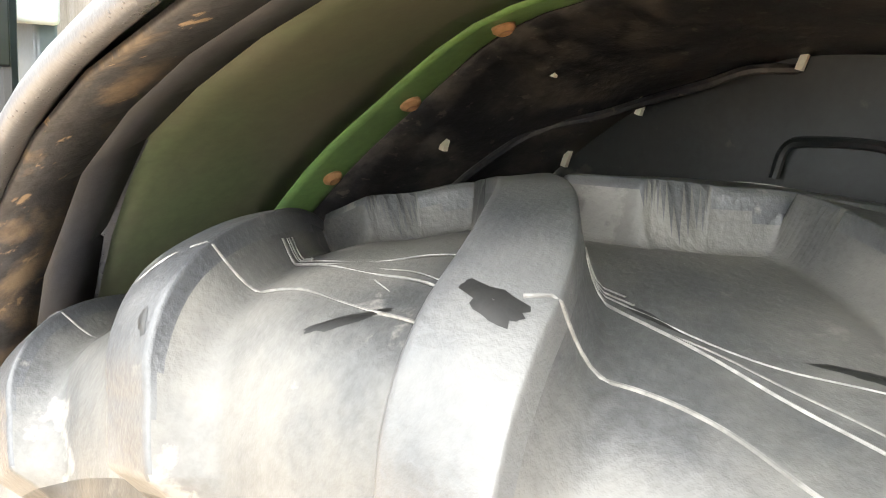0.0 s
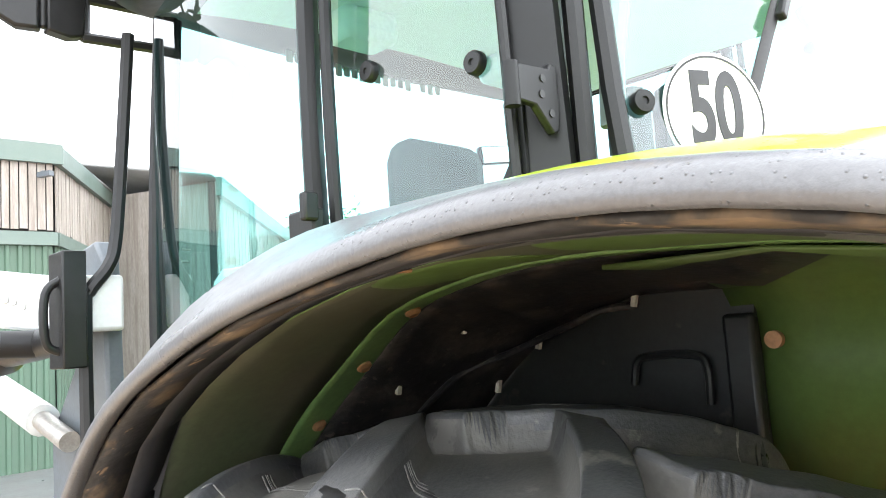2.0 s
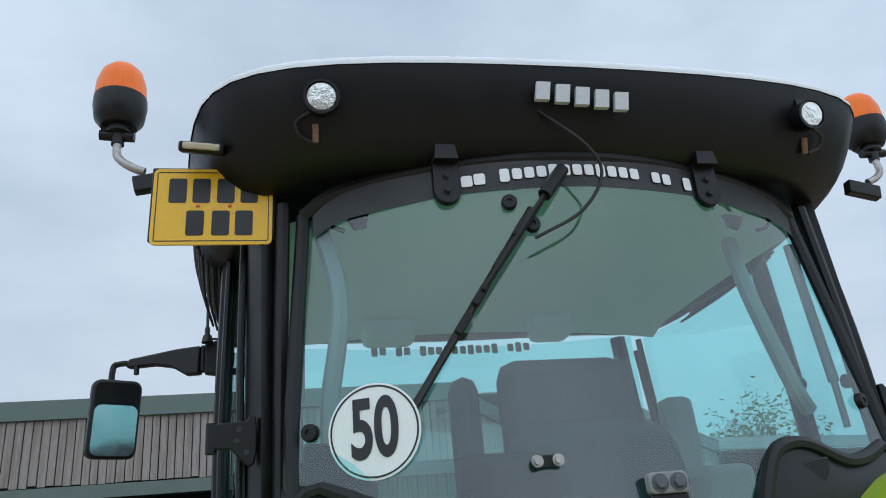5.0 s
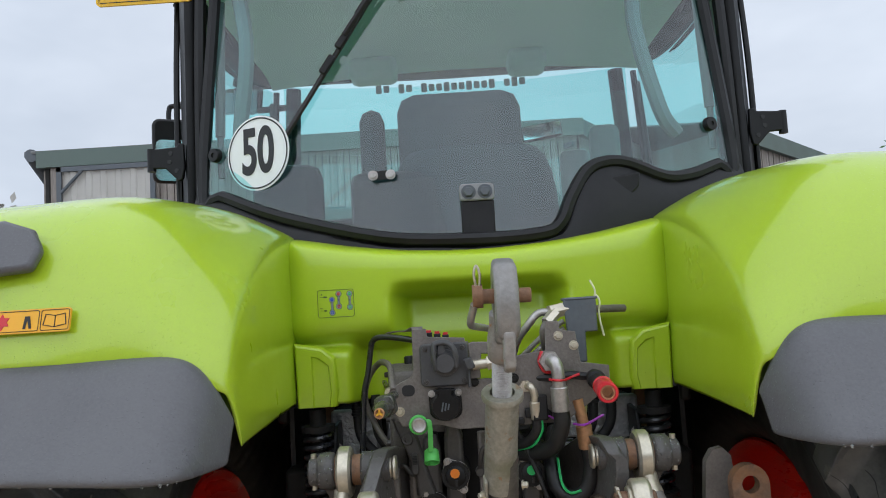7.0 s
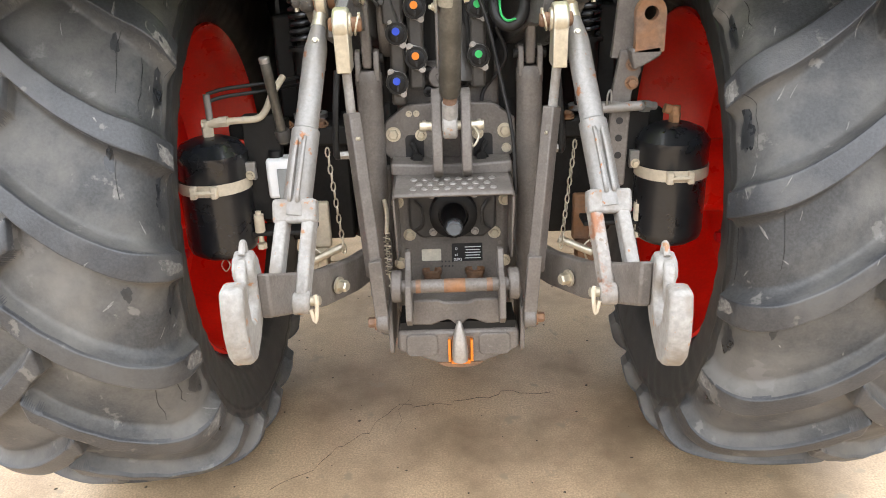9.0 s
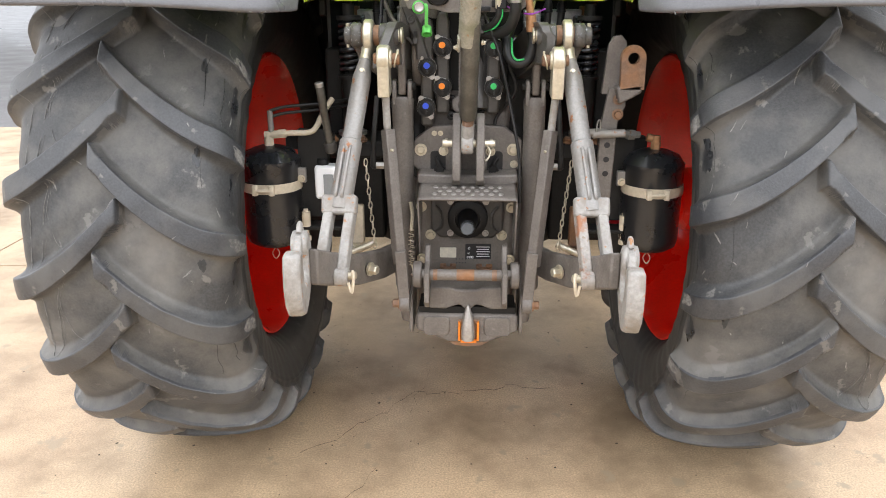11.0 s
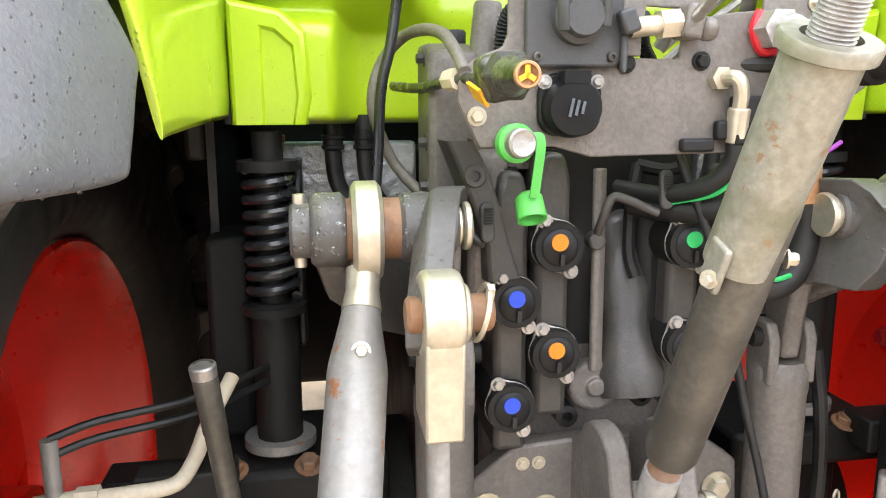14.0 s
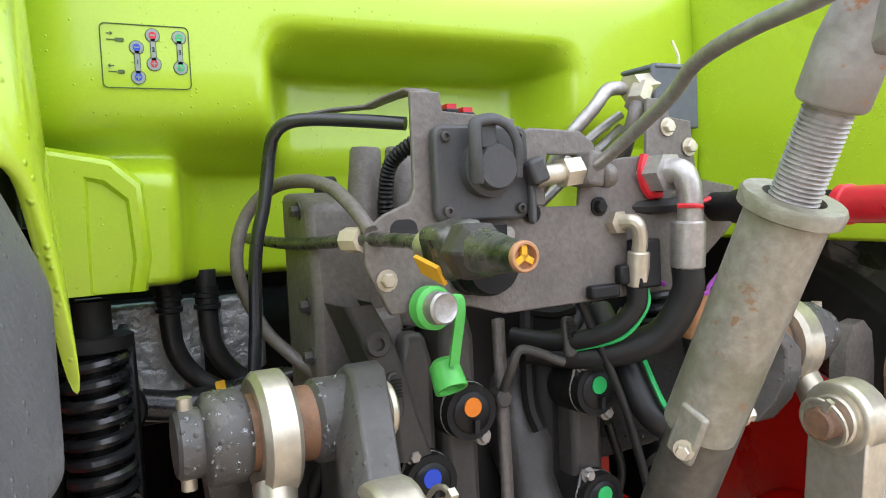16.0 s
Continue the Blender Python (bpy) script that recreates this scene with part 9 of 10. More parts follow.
for k in range(3):
    bm = B()
    box(bm, lm2 + Vector((-0.006 + 0.006 * k, -0.0305, -0.003)), (0.003, 0.001, 0.018 - 0.003 * k), rot=(0, 12, 0))
    part("lid_mark", bm, "loader_dark", ls)
# small fuse plugs behind the socket
for k in range(3):
    bm = B()
    box(bm, (-0.115 + 0.017 * k, -0.545, 1.866 - 0.003 * k), (0.014, 0.02, 0.02))
    fz = part("relay", bm, "black", bp_, bevel=0.002)
    bm = B()
    box(bm, (-0.115 + 0.017 * k, -0.547, 1.878 - 0.003 * k), (0.010, 0.012, 0.005))
    part("relay_cap", bm, "red_plastic", fz)
# corner coupling with yellow star on the left tab
va, vb_ = Vector((-0.1905, -0.6330, 1.7555)), Vector((-0.1975, -0.8153, 1.7515))
vd = (vb_ - va).normalized()
vm = vd.to_track_quat("Z", "Y").to_matrix().to_4x4()
bm = B()
lathe(bm, va + vd * 0.040, vb_, [(0, 0.008), (0.003, 0.011), (0.010, 0.0135), (0.018, 0.0125), (0.022, 0.011), (0.035, 0.011)], 18)
cv = part("brake_coupling", bm, "zinc", bp_, "greasy steel brake coupling")
bm = B()
box(bm, (0, 0, 0.090), (0.036, 0.037, 0.040), Matrix.Translation(va) @ vm @ pose(0, 0, 0, 0, 0, 12))
part("coupling_block", bm, "grease", cv, "grease-streaked green-black block", smooth=20, bevel=0.007)
bm = B()
lathe(bm, va + vd * 0.108, vb_, [(0, 0.0195), (0.004, 0.0205), (0.018, 0.0205), (0.026, 0.017), (0.028, 0.015)], 6)
part("hex_nut", bm, "cast", cv, smooth=20, bevel=0.0015)
bm = B()
lathe(bm, va + vd * 0.132, vb_, [(0, 0.0155), (0.008, 0.015), (0.030, 0.0105), (0.042, 0.0098), (0.050, 0.0092), (0.050, 0.0072), (0.040, 0.0065)], 26)
part("nozzle", bm, "grease", cv)
bm = B()
lathe(bm, vb_ - vd * 0.003, vb_ + vd, [(0, 0.0094), (0.003, 0.0094), (0.004, 0.0086), (0.004, 0.0072), (0.0, 0.0070)], 26)
part("nozzle_lip", bm, "copper", cv)
bm = B()
for k in range(3):
    box(bm, (0, 0.003, 0), (0.0036, 0.007, 0.005), Matrix.Translation(vb_ - vd * 0.003) @ vm @ pose(0, 0, 0, 0, 0, 120 * k))
part("yellow_star", bm, "yellow", cv, "yellow star valve in the nozzle")
bm = B()
lw_ = va + vd * 0.088 + Vector((-0.0165, 0, -0.0125))
prism(bm, [(-0.013, -0.008), (0.013, -0.008), (0.013, 0.008), (-0.013, 0.008)], 0.003, facing(lw_, (-0.75, 0.0, -0.5), (0, -0.3, 1)))
part("yellow_label", bm, "yellow", cv)
# green capped coupling
ga = Vector((-0.146, YP, 1.694))
bm = B()
lathe(bm, ga, ga + Vector((0.12, -1, 0.05)), [(0, 0.016), (0.02, 0.016), (0.022, 0.0145), (0.032, 0.0145), (0.034, 0.0125), (0.032, 0.009), (0.033, 0.002)], 24)
gc = part("green_coupling", bm, "steel", bp_, "steel quick coupling with green cap")
bm = B()
lathe(bm, ga, ga + Vector((0.12, -1, 0.05)), [(0.004, 0.0165), (0.006, 0.0195), (0.018, 0.0195), (0.021, 0.0165)], 24)
part("cap_ring", bm, "bright_green", gc, "bright green plastic ring")
bm, rows = B(), []
for p in spline([ga + Vector((0.010, -0.016, 0.012)), ga + Vector((0.022, -0.020, 0.010)), ga + Vector((0.0245, -0.020, -0.004)), ga + Vector((0.024, -0.014, -0.026)), ga + Vector((0.023, -0.006, -0.054))], 5):
    rows.append([p + Vector((-0.0048, -0.003, 0)), p + Vector((0.0048, -0.003, 0)), p + Vector((0.0048, 0, 0)), p + Vector((-0.0048, 0, 0))])
grid(bm, rows, wrap=True)
part("cap_strap", bm, "bright_green", gc, smooth=40)
bm = B()
lathe(bm, (-0.123, -0.556, 1.641), (-0.122, -0.578, 1.606), [(0, 0.009), (0.005, 0.0145), (0.026, 0.0158), (0.03, 0.0155), (0.03, 0.0128), (0.012, 0.012)], 24)
part("green_dust_cap", bm, "bright_green", gc, "bright green dust cap")
# right side: block with pipes
bm = B()
plate_xz(bm, [(0.157, 1.935), (0.226, 1.932), (0.226, 1.862), (0.200, 1.862), (0.20, 1.80), (0.165, 1.80)], -0.515, 0.006)
box(bm, (0.195, -0.487, 1.932), (0.07, 0.06, 0.006))
rb = part("pipe_bracket", bm, "loader_dark", tractor, "dark folded pipe bracket", bevel=0.003)
bm = B()
rod(bm, (0.128, -0.51, 1.906), (0.165, -0.50, 1.912), 0.016, seg=6)
rod(bm, (0.165, -0.50, 1.912), (0.20, -0.49, 1.912), 0.013, seg=12)
rod(bm, (0.14, -0.515, 1.905), (0.118, -0.53, 1.885), 0.013, seg=6)
part("pipe_fitting", bm, "zinc", rb, smooth=25)
bm = B()
tube(bm, [(0.13, -0.50, 1.908), (0.105, -0.50, 1.905), (0.085, -0.50, 1.885), (0.06, -0.48, 1.85), (0.045, -0.45, 1.80)], 0.008, 10, 6)
part("steel_pipe", bm, "steel", rb, "bright bent steel pipe")
bm = B()
tube(bm, [(0.118, -0.53, 1.885), (0.11, -0.535, 1.87), (0.112, -0.52, 1.845), (0.118, -0.50, 1.82)], 0.008, 10, 6)
part("grey_pipe", bm, "grey", rb)
for k in range(2):
    bm = B()
    tube(bm, [(0.165, -0.45, 1.885 - 0.015 * k), (0.13, -0.45, 1.865 - 0.02 * k), (0.10, -0.44, 1.84 - 0.02 * k), (0.06, -0.42, 1.80 - 0.02 * k)], 0.006, 8, 5)
    part("steel_pipe", bm, "steel", rb)
bm = B()
rod(bm, (0.22, -0.47, 1.908), (0.305, -0.415, 1.905), 0.0085, seg=12)
part("pipe_stub", bm, "grey", rb)
bm = B()
tube(bm, [(0.232, -0.475, 1.94), (0.24, -0.48, 1.925), (0.237, -0.48, 1.895), (0.243, -0.485, 1.85)], 0.0022, 6, 5)
tube(bm, [(0.225, -0.47, 1.915), (0.232, -0.48, 1.945), (0.222, -0.48, 1.97)], 0.002, 6, 5)
part("cable_tie", bm, "tie", rb, "pale plastic cable tie")
rb.location = (0.011, 0.024, -0.004)
# clamp and rod across the plate
bm = B()
rod(bm, (-0.03, YP - 0.012, 1.806), (0.03, YP - 0.012, 1.812), 0.010, seg=14)
rod(bm, (0.0, YP - 0.012, 1.809), (0.02, YP - 0.012, 1.811), 0.015, seg=6)
cl = part("clamp_rod", bm, "zinc", bp_, "zinc clamp rod")
bm = B()
box(bm, (0.032, YP - 0.012, 1.812), (0.02, 0.035, 0.034), rot=(0, 10, 0))
rod(bm, (0.04, YP - 0.02, 1.805), (0.056, YP - 0.02, 1.805), 0.012, seg=12)
part("clamp_jaw", bm, "grey", cl, bevel=0.004)
# elbows and hoses
bm = B()
rod(bm, (0.137, YP + 0.01, 1.806), (0.140, YP - 0.03, 1.806), 0.021, seg=6)
el = part("elbow_nut", bm, "steel", bp_, "steel union nut", smooth=20)
bm = B()
tube(bm, [(0.128, YP - 0.006, 1.825), (0.121, YP - 0.008, 1.806), (0.13, YP - 0.008, 1.786), (0.146, YP - 0.008, 1.785)], 0.005, 6, 4)
tube(bm, [(0.134, -0.616, 1.772), (0.146, -0.632, 1.771), (0.163, -0.62, 1.770), (0.180, -0.60, 1.773), (0.196, -0.60, 1.778)], 0.0026, 6, 4)
part("red_tie", bm, "red_plastic", el, "red cable tie")
bm = B()
tube(bm, [(0.140, YP - 0.025, 1.807), (0.146, YP - 0.04, 1.805), (0.151, YP - 0.044, 1.785), (0.152, YP - 0.042, 1.75)], 0.013, 14, 6)
part("steel_elbow", bm, "steel", el)
bm = B()
rod(bm, (0.152, -0.612, 1.757), (0.153, -0.608, 1.708), 0.0175, seg=18, edge=0.002)
part("crimp_sleeve", bm, "steel", el)
bm = B()
tube(bm, [(0.153, -0.608, 1.712), (0.153, -0.605, 1.68), (0.135, -0.58, 1.635), (0.09, -0.53, 1.615), (0.04, -0.48, 1.62)], 0.0165, 14, 8)
part("large_hose", bm, "rubber", el, "thick black hydraulic hose")
bm = B()
rod(bm, (0.076, YP + 0.01, 1.757), (0.080, YP - 0.02, 1.758), 0.0125, seg=6)
tube(bm, [(0.082, YP - 0.015, 1.758), (0.090, YP - 0.03, 1.757), (0.0955, YP - 0.03, 1.742), (0.096, YP - 0.026, 1.722)], 0.008, 12, 6)
se = part("small_elbow", bm, "zinc", bp_, "small zinc elbow", smooth=30)
bm = B()
rod(bm, (0.096, -0.599, 1.728), (0.097, -0.594, 1.692), 0.0115, seg=16, edge=0.0015)
part("copper_sleeve", bm, "zinc", se)
bm = B()
tube(bm, [(0.097, -0.594, 1.694), (0.097, -0.59, 1.67), (0.08, -0.57, 1.645), (0.05, -0.53, 1.632), (0.015, -0.48, 1.635)], 0.0105, 12, 8)
part("small_hose", bm, "rubber", se, "black hose with green stripe")
bm = B()
tube(bm, [(0.107, -0.597, 1.69), (0.106, -0.596, 1.668), (0.088, -0.578, 1.638), (0.056, -0.54, 1.624)], 0.003, 6, 8)
part("green_stripe", bm, "green_cap", se, "green printed stripe")
bm = B()
rod(bm, (0.178, -0.565, 1.725), (0.188, -0.565, 1.672), 0.013, 0.011, seg=16)
rod(bm, (0.187, -0.565, 1.674), (0.192, -0.56, 1.625), 0.016, seg=18, edge=0.002)
ch = part("copper_fitting", bm, "copper", bp_, "copper-coloured hose fitting")
bm = B()
tube(bm, [(0.192, -0.56, 1.63), (0.197, -0.56, 1.59), (0.185, -0.56, 1.545), (0.155, -0.56, 1.53), (0.128, -0.55, 1.55), (0.122, -0.52, 1.60), (0.14, -0.46, 1.65)], 0.0155, 14, 8)
part("loop_hose", bm, "rubber", ch, "looped black hose")
bm = B()
tube(bm, [(0.172, -0.575, 1.546), (0.150, -0.576, 1.543), (0.136, -0.567, 1.56), (0.134, -0.54, 1.605)], 0.003, 6, 8)
part("green_stripe", bm, "green_cap", ch)
bm = B()
tube(bm, [(0.165, -0.578, 1.678), (0.185, -0.585, 1.676), (0.205, -0.57, 1.68), (0.23, -0.56, 1.69)], 0.0026, 6, 5)
part("purple_tie", bm, "purple", ch, "purple cable tie")
bm = B()
tube(bm, [(0.104, -0.576, 1.700), (0.116, -0.58, 1.697), (0.13, -0.582, 1.690)], 0.0022, 6, 5)
part("purple_tie", bm, "purple", ch, "purple cable tie")
el.location, se.location = (-0.014, 0.003, 0.0), (-0.005, 0.012, 0.0)
# red coupling on the right tab
bm = B()
lathe(bm, (0.216, YP + 0.01, 1.768), (0.190, -0.84, 1.766), [(0, 0.016), (0.04, 0.016), (0.045, 0.0185), (0.07, 0.0185), (0.075, 0.014), (0.16, 0.014)], 20)
rc = part("supply_coupling", bm, "dark", bp_, "dark coupling with red collar")
bm = B()
lathe(bm, (0.2015, -0.73, 1.767), (0.190, -0.84, 1.766), [(0, 0.015), (0.004, 0.0185), (0.012, 0.0185), (0.014, 0.0168), (0.06, 0.0168), (0.065, 0.0182), (0.098, 0.0182), (0.102, 0.016), (0.102, 0.0128), (0.07, 0.012)], 26)
part("red_collar", bm, "red_plastic", rc, "knurled red collar")
bm = B()
lathe(bm, (0.1945, -0.802, 1.7665), (0.190, -0.84, 1.766), [(0, 0.0124), (0.026, 0.0124), (0.026, 0.0095), (0.004, 0.009)], 18)
part("brass_nozzle", bm, "copper", rc)
bm = B()
tube(bm, [(0.10, -0.565, 1.772), (0.14, -0.578, 1.772), (0.165, -0.578, 1.775), (0.20, -0.57, 1.77)], 0.008, 8, 4)
part("black_pipe", bm, "rubber", bp_)
bm = B()
lathe(bm, (0.195, -0.53, 1.72), (0.185, -0.56, 1.69), [(0, 0.011), (0.045, 0.011)], 12)
part("hose_barb", bm, "zinc", bp_)
bm = B()
box(bm, (0.10, YP - 0.012, 1.715), (0.03, 0.02, 0.05))
box(bm, (0.085, YP - 0.006, 1.705), (0.03, 0.012, 0.02))
box(bm, (0.05, YP - 0.007, 1.69), (0.036, 0.012, 0.014))
part("plastic_plug", bm, "black", bp_, bevel=0.003)
# pipes and hoses on the left
for nm, pts, r, mt, lb in (("black_pipe_loop", [(-0.141, -0.542, 1.860), (-0.176, -0.512, 1.866), (-0.212, -0.487, 1.870), (-0.232, -0.475, 1.868), (-0.243, -0.467, 1.858), (-0.247, -0.462, 1.842), (-0.255, -0.462, 1.795), (-0.266, -0.462, 1.748), (-0.271, -0.462, 1.672), (-0.278, -0.462, 1.600)], 0.0064, "tank", "black bent pipe"),
                           ("grey_hose", [(-0.193, -0.572, 1.764), (-0.197, -0.542, 1.786), (-0.203, -0.502, 1.806), (-0.217, -0.462, 1.814), (-0.235, -0.422, 1.810), (-0.257, -0.402, 1.786), (-0.270, -0.402, 1.752), (-0.269, -0.402, 1.717), (-0.249, -0.402, 1.668), (-0.227, -0.422, 1.639), (-0.204, -0.442, 1.616)], 0.0068, "grey", "weathered grey hose"),
                           ("coupling_hose", [(-0.236, -0.305, 1.757), (-0.217, -0.42, 1.752), (-0.200, -0.55, 1.757), (-0.187, -0.585, 1.757), (-0.190, -0.69, 1.756)], 0.0062, "grease", "black hose to the coupling"),
                           ("drop_hose", [(-0.14, -0.42, 1.70), (-0.165, -0.44, 1.60), (-0.20, -0.40, 1.50), (-0.22, -0.38, 1.42)], 0.009, "rubber", ""),
                           ("thin_cable", [(0.05, -0.54, 1.68), (0.10, -0.55, 1.55), (0.135, -0.56, 1.40), (0.165, -0.58, 1.25), (0.172, -0.58, 1.10)], 0.005, "rubber", "thin black cable"),
                           ("side_cable", [(0.13, -0.48, 1.52), (0.155, -0.47, 1.44), (0.10, -0.46, 1.36), (0.09, -0.47, 1.33)], 0.0055, "rubber", "")):
    bm = B()
    tube(bm, pts, r, 10, 8)
    part(nm, bm, mt, tractor, lb)
for pts in ([(-0.10, -0.50, 1.855), (-0.125, -0.47, 1.83), (-0.13, -0.46, 1.79), (-0.125, -0.455, 1.76)], [(-0.085, -0.48, 1.80), (-0.10, -0.47, 1.775), (-0.125, -0.46, 1.755)], [(0.02, -0.50, 1.83), (0.03, -0.48, 1.80), (0.05, -0.46, 1.78)]):
    bm = B()
    tube(bm, pts, 0.0085, 10, 5, ribs=0.004)
    part("corrugated_sleeve", bm, "black", tractor, "black corrugated cable sleeve")
bm = B()
rod(bm, (-0.196, -0.562, 1.757), (-0.203, -0.54, 1.757), 0.0115, seg=8)
part("hose_gland", bm, "cream", tractor)

# ---- springs, tanks and other fittings by the wheels ----
OFFSET = Vector((0, 0, 0))
for s in (-1, 1):
    cx, cy0 = s * 0.403, -0.238
    bm = B()
    n, turns = 150, 8.5
    tube(bm, [(cx + 0.0305 * math.cos(2 * math.pi * turns * k / n), cy0 + 0.0305 * math.sin(2 * math.pi * turns * k / n), 1.475 + 0.175 * k / n) for k in range(n + 1)], 0.0072, 8, 1)
    sp = part("cab_spring", bm, "tank", tractor, "black coil spring of the cab suspension")
    bm = B()
    rod(bm, (cx, cy0, 1.46), (cx, cy0, 1.70), 0.020)
    rod(bm, (cx, cy0, 1.25), (cx, cy0, 1.47), 0.032)
    rod(bm, (cx, cy0, 1.648), (cx, cy0, 1.662), 0.041)
    part("damper", bm, "dark", sp)
    bm = B()
    rod(bm, (cx, cy0, 1.455), (cx, cy0, 1.466), 0.044, seg=24)
    part("spring_seat", bm, "dark", sp)
    bm = B()
    rod(bm, (cx, cy0, 1.262), (cx, cy0, 1.275), 0.05, seg=24)
    part("damper_seat", bm, "bare", sp)
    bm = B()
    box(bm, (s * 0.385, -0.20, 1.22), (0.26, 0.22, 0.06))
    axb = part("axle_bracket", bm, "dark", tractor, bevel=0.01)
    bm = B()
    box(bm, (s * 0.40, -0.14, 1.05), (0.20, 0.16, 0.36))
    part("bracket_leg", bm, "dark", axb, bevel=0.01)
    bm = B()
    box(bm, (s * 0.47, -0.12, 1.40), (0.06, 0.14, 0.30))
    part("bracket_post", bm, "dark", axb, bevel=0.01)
    for dx in (-0.06, 0.04):
        bolt(axb, (cx + dx, -0.30, 1.252), (0, -0.3, 1), 0.014, 0.012, "rust")
    bm = B()
    plate_yz(bm, [(-0.14, 1.66), (-0.22, 1.655), (-0.235, 1.60), (-0.23, 1.40), (-0.14, 1.38)], s * 0.372, -s * 0.012)
    br = part("link_bracket", bm, "black", tractor, bevel=0.004)
    for z in (1.595, 1.545):
        bolt(br, (s * 0.371, -0.20, z), (-s * 0.2, -1, 0), 0.013 if z > 1.55 else 0.008, 0.012, "steel")
    bm = B()
    tube(bm, [(s * 0.37, -0.19, 1.572), (s * 0.31, -0.19, 1.56), (s * 0.25, -0.20, 1.566), (s * 0.15, -0.21, 1.58)], 0.019, 14, 5)
    tr = part("torsion_tube", bm, "tank", tractor, "black torsion tube")
    bm = B()
    rod(bm, (s * 0.385, -0.225, 1.572), (s * 0.385, -0.175, 1.572), 0.034, seg=24, edge=0.004)
    te = part("tube_eye", bm, "black", tr)
    bolt(te, (s * 0.385, -0.226, 1.572), BACK, 0.015, 0.008, "steel", "eye_bolt")
    bm = B()
    rod(bm, (s * 0.268, -0.197, 1.563), (s * 0.257, -0.199, 1.565), 0.0208, seg=18)
    part("yellow_band", bm, "yellow", tr)
    for x in (0.315, 0.27):
        bm = B()
        tube(bm, [(s * x, -0.17, 1.72), (s * x, -0.17, 1.66), (s * (x - 0.006), -0.17, 1.62), (s * (x - 0.03), -0.17, 1.585), (s * (x - 0.07), -0.18, 1.56)], 0.0125, 12, 6)
        hz = part("ribbed_hose", bm, "rubber", tractor, "black ribbed hose")
        bm = B()
        lathe(bm, (s * x, -0.17, 1.70), (s * x, -0.17, 1), [(0, 0.0145), (0.008, 0.0145), (0.009, 0.0165), (0.014, 0.0165), (0.015, 0.0145), (0.022, 0.0145), (0.023, 0.0165), (0.028, 0.0165), (0.03, 0.013)], 18)
        part("hose_collar", bm, "black", hz)
    bm = B()
    box(bm, (s * 0.33, -0.115, 1.62), (0.12, 0.03, 0.12))
    box(bm, (s * 0.22, -0.115, 1.63), (0.06, 0.03, 0.10))
    part("foil_block", bm, "foil", tractor, "crinkled silver heat shield", bevel=0.006)
    bm = B()
    box(bm, (s * 0.40, -0.105, 1.62), (0.03, 0.03, 0.14))
    part("shield_edge", bm, "rust", tractor)
    # air tank
    tx = -0.638 if s < 0 else 0.612
    bm = B()
    lathe(bm, (tx, -0.46, 0.90), (tx, -0.46, 2), [(0.022, 0.03), (0.026, 0.07), (0.042, 0.092), (0.062, 0.097), (0.30, 0.097), (0.302, 0.0985), (0.318, 0.0985), (0.32, 0.095), (0.345, 0.078), (0.358, 0.045), (0.362, 0.015)], 40)
    tk = part("air_tank", bm, "tank", tractor, "glossy black compressed-air tank")
    tk.location = (-0.014, 0.03, -0.004) if s < 0 else (0.002, 0.04, -0.008)
    bm = B()
    lathe(bm, (tx, -0.46, 1.118), (tx, -0.46, 2), [(0, 0.099), (0.001, 0.1005), (0.031, 0.1005), (0.032, 0.099)], 40, close=False)
    stp = part("tank_strap", bm, "cream", tk, "cream-coloured metal strap")
    for k, dx in ((0, -0.03), (1, 0.025)):
        bm = B()
        box(bm, (tx + dx, -0.562, 1.133), (0.018, 0.022, 0.034))
        part("strap_lug", bm, "cream", stp, bevel=0.004)
    bm = B()
    rod(bm, (tx - 0.03, -0.568, 1.133), (tx + 0.028, -0.568, 1.133), 0.006)
    part("strap_bolt", bm, "cream", stp)
    bm = B()
    rod(bm, (tx, -0.46, 1.25), (tx, -0.46, 1.285), 0.016, seg=6)
    rod(bm, (tx, -0.46, 1.275), (tx, -0.46, 1.305), 0.014, seg=14)
    rod(bm, (tx - 0.012, -0.46, 1.295), (tx + (0.05 if s < 0 else -0.03), -0.46, 1.30), 0.013, seg=14)
    part("tank_elbow", bm, "cream" if s < 0 else "copper", tk, "pale fitting on the tank")
    bm = B()
    rod(bm, (tx, -0.46, 0.927), (tx, -0.46, 0.907), 0.012)
    drain = part("drain_plug", bm, "zinc", tk)
    bm = B()
    tube(bm, [(tx, -0.47, 0.910), (tx + 0.012, -0.475, 0.890), (tx, -0.48, 0.872), (tx - 0.012, -0.475, 0.890), (tx, -0.47, 0.910)], 0.0016, 6, 5)
    part("drain_ring", bm, "zinc", drain)
    bm = B()
    box(bm, (s * 0.50, -0.42, 1.16), (0.10, 0.04, 0.30))
    part("tank_bracket", bm, "dark", tk, bevel=0.004)
    bm = B()
    box(bm, (s * 0.52, -0.365, 1.26), (0.16, 0.06, 0.05))
    part("bracket_arm", bm, "dark", tk, bevel=0.004)
    bm = B()
    box(bm, (s * 0.47, -0.45, 0.985), (0.20, 0.08, 0.014))
    part("bracket_foot", bm, "dark", tk, bevel=0.004)
    bm = B()
    rod(bm, (s * 0.525, -0.48, 0.96), (s * 0.525, -0.48, 1.05), 0.008)
    rod(bm, (s * 0.525, -0.48, 0.99), (s * 0.525, -0.48, 1.04), 0.015, seg=10)
    rod(bm, (s * 0.525, -0.48, 0.94), (s * 0.525, -0.48, 0.955), 0.014, seg=6)
    part("mount_bolt", bm, "cream", tk)
    bm = B()
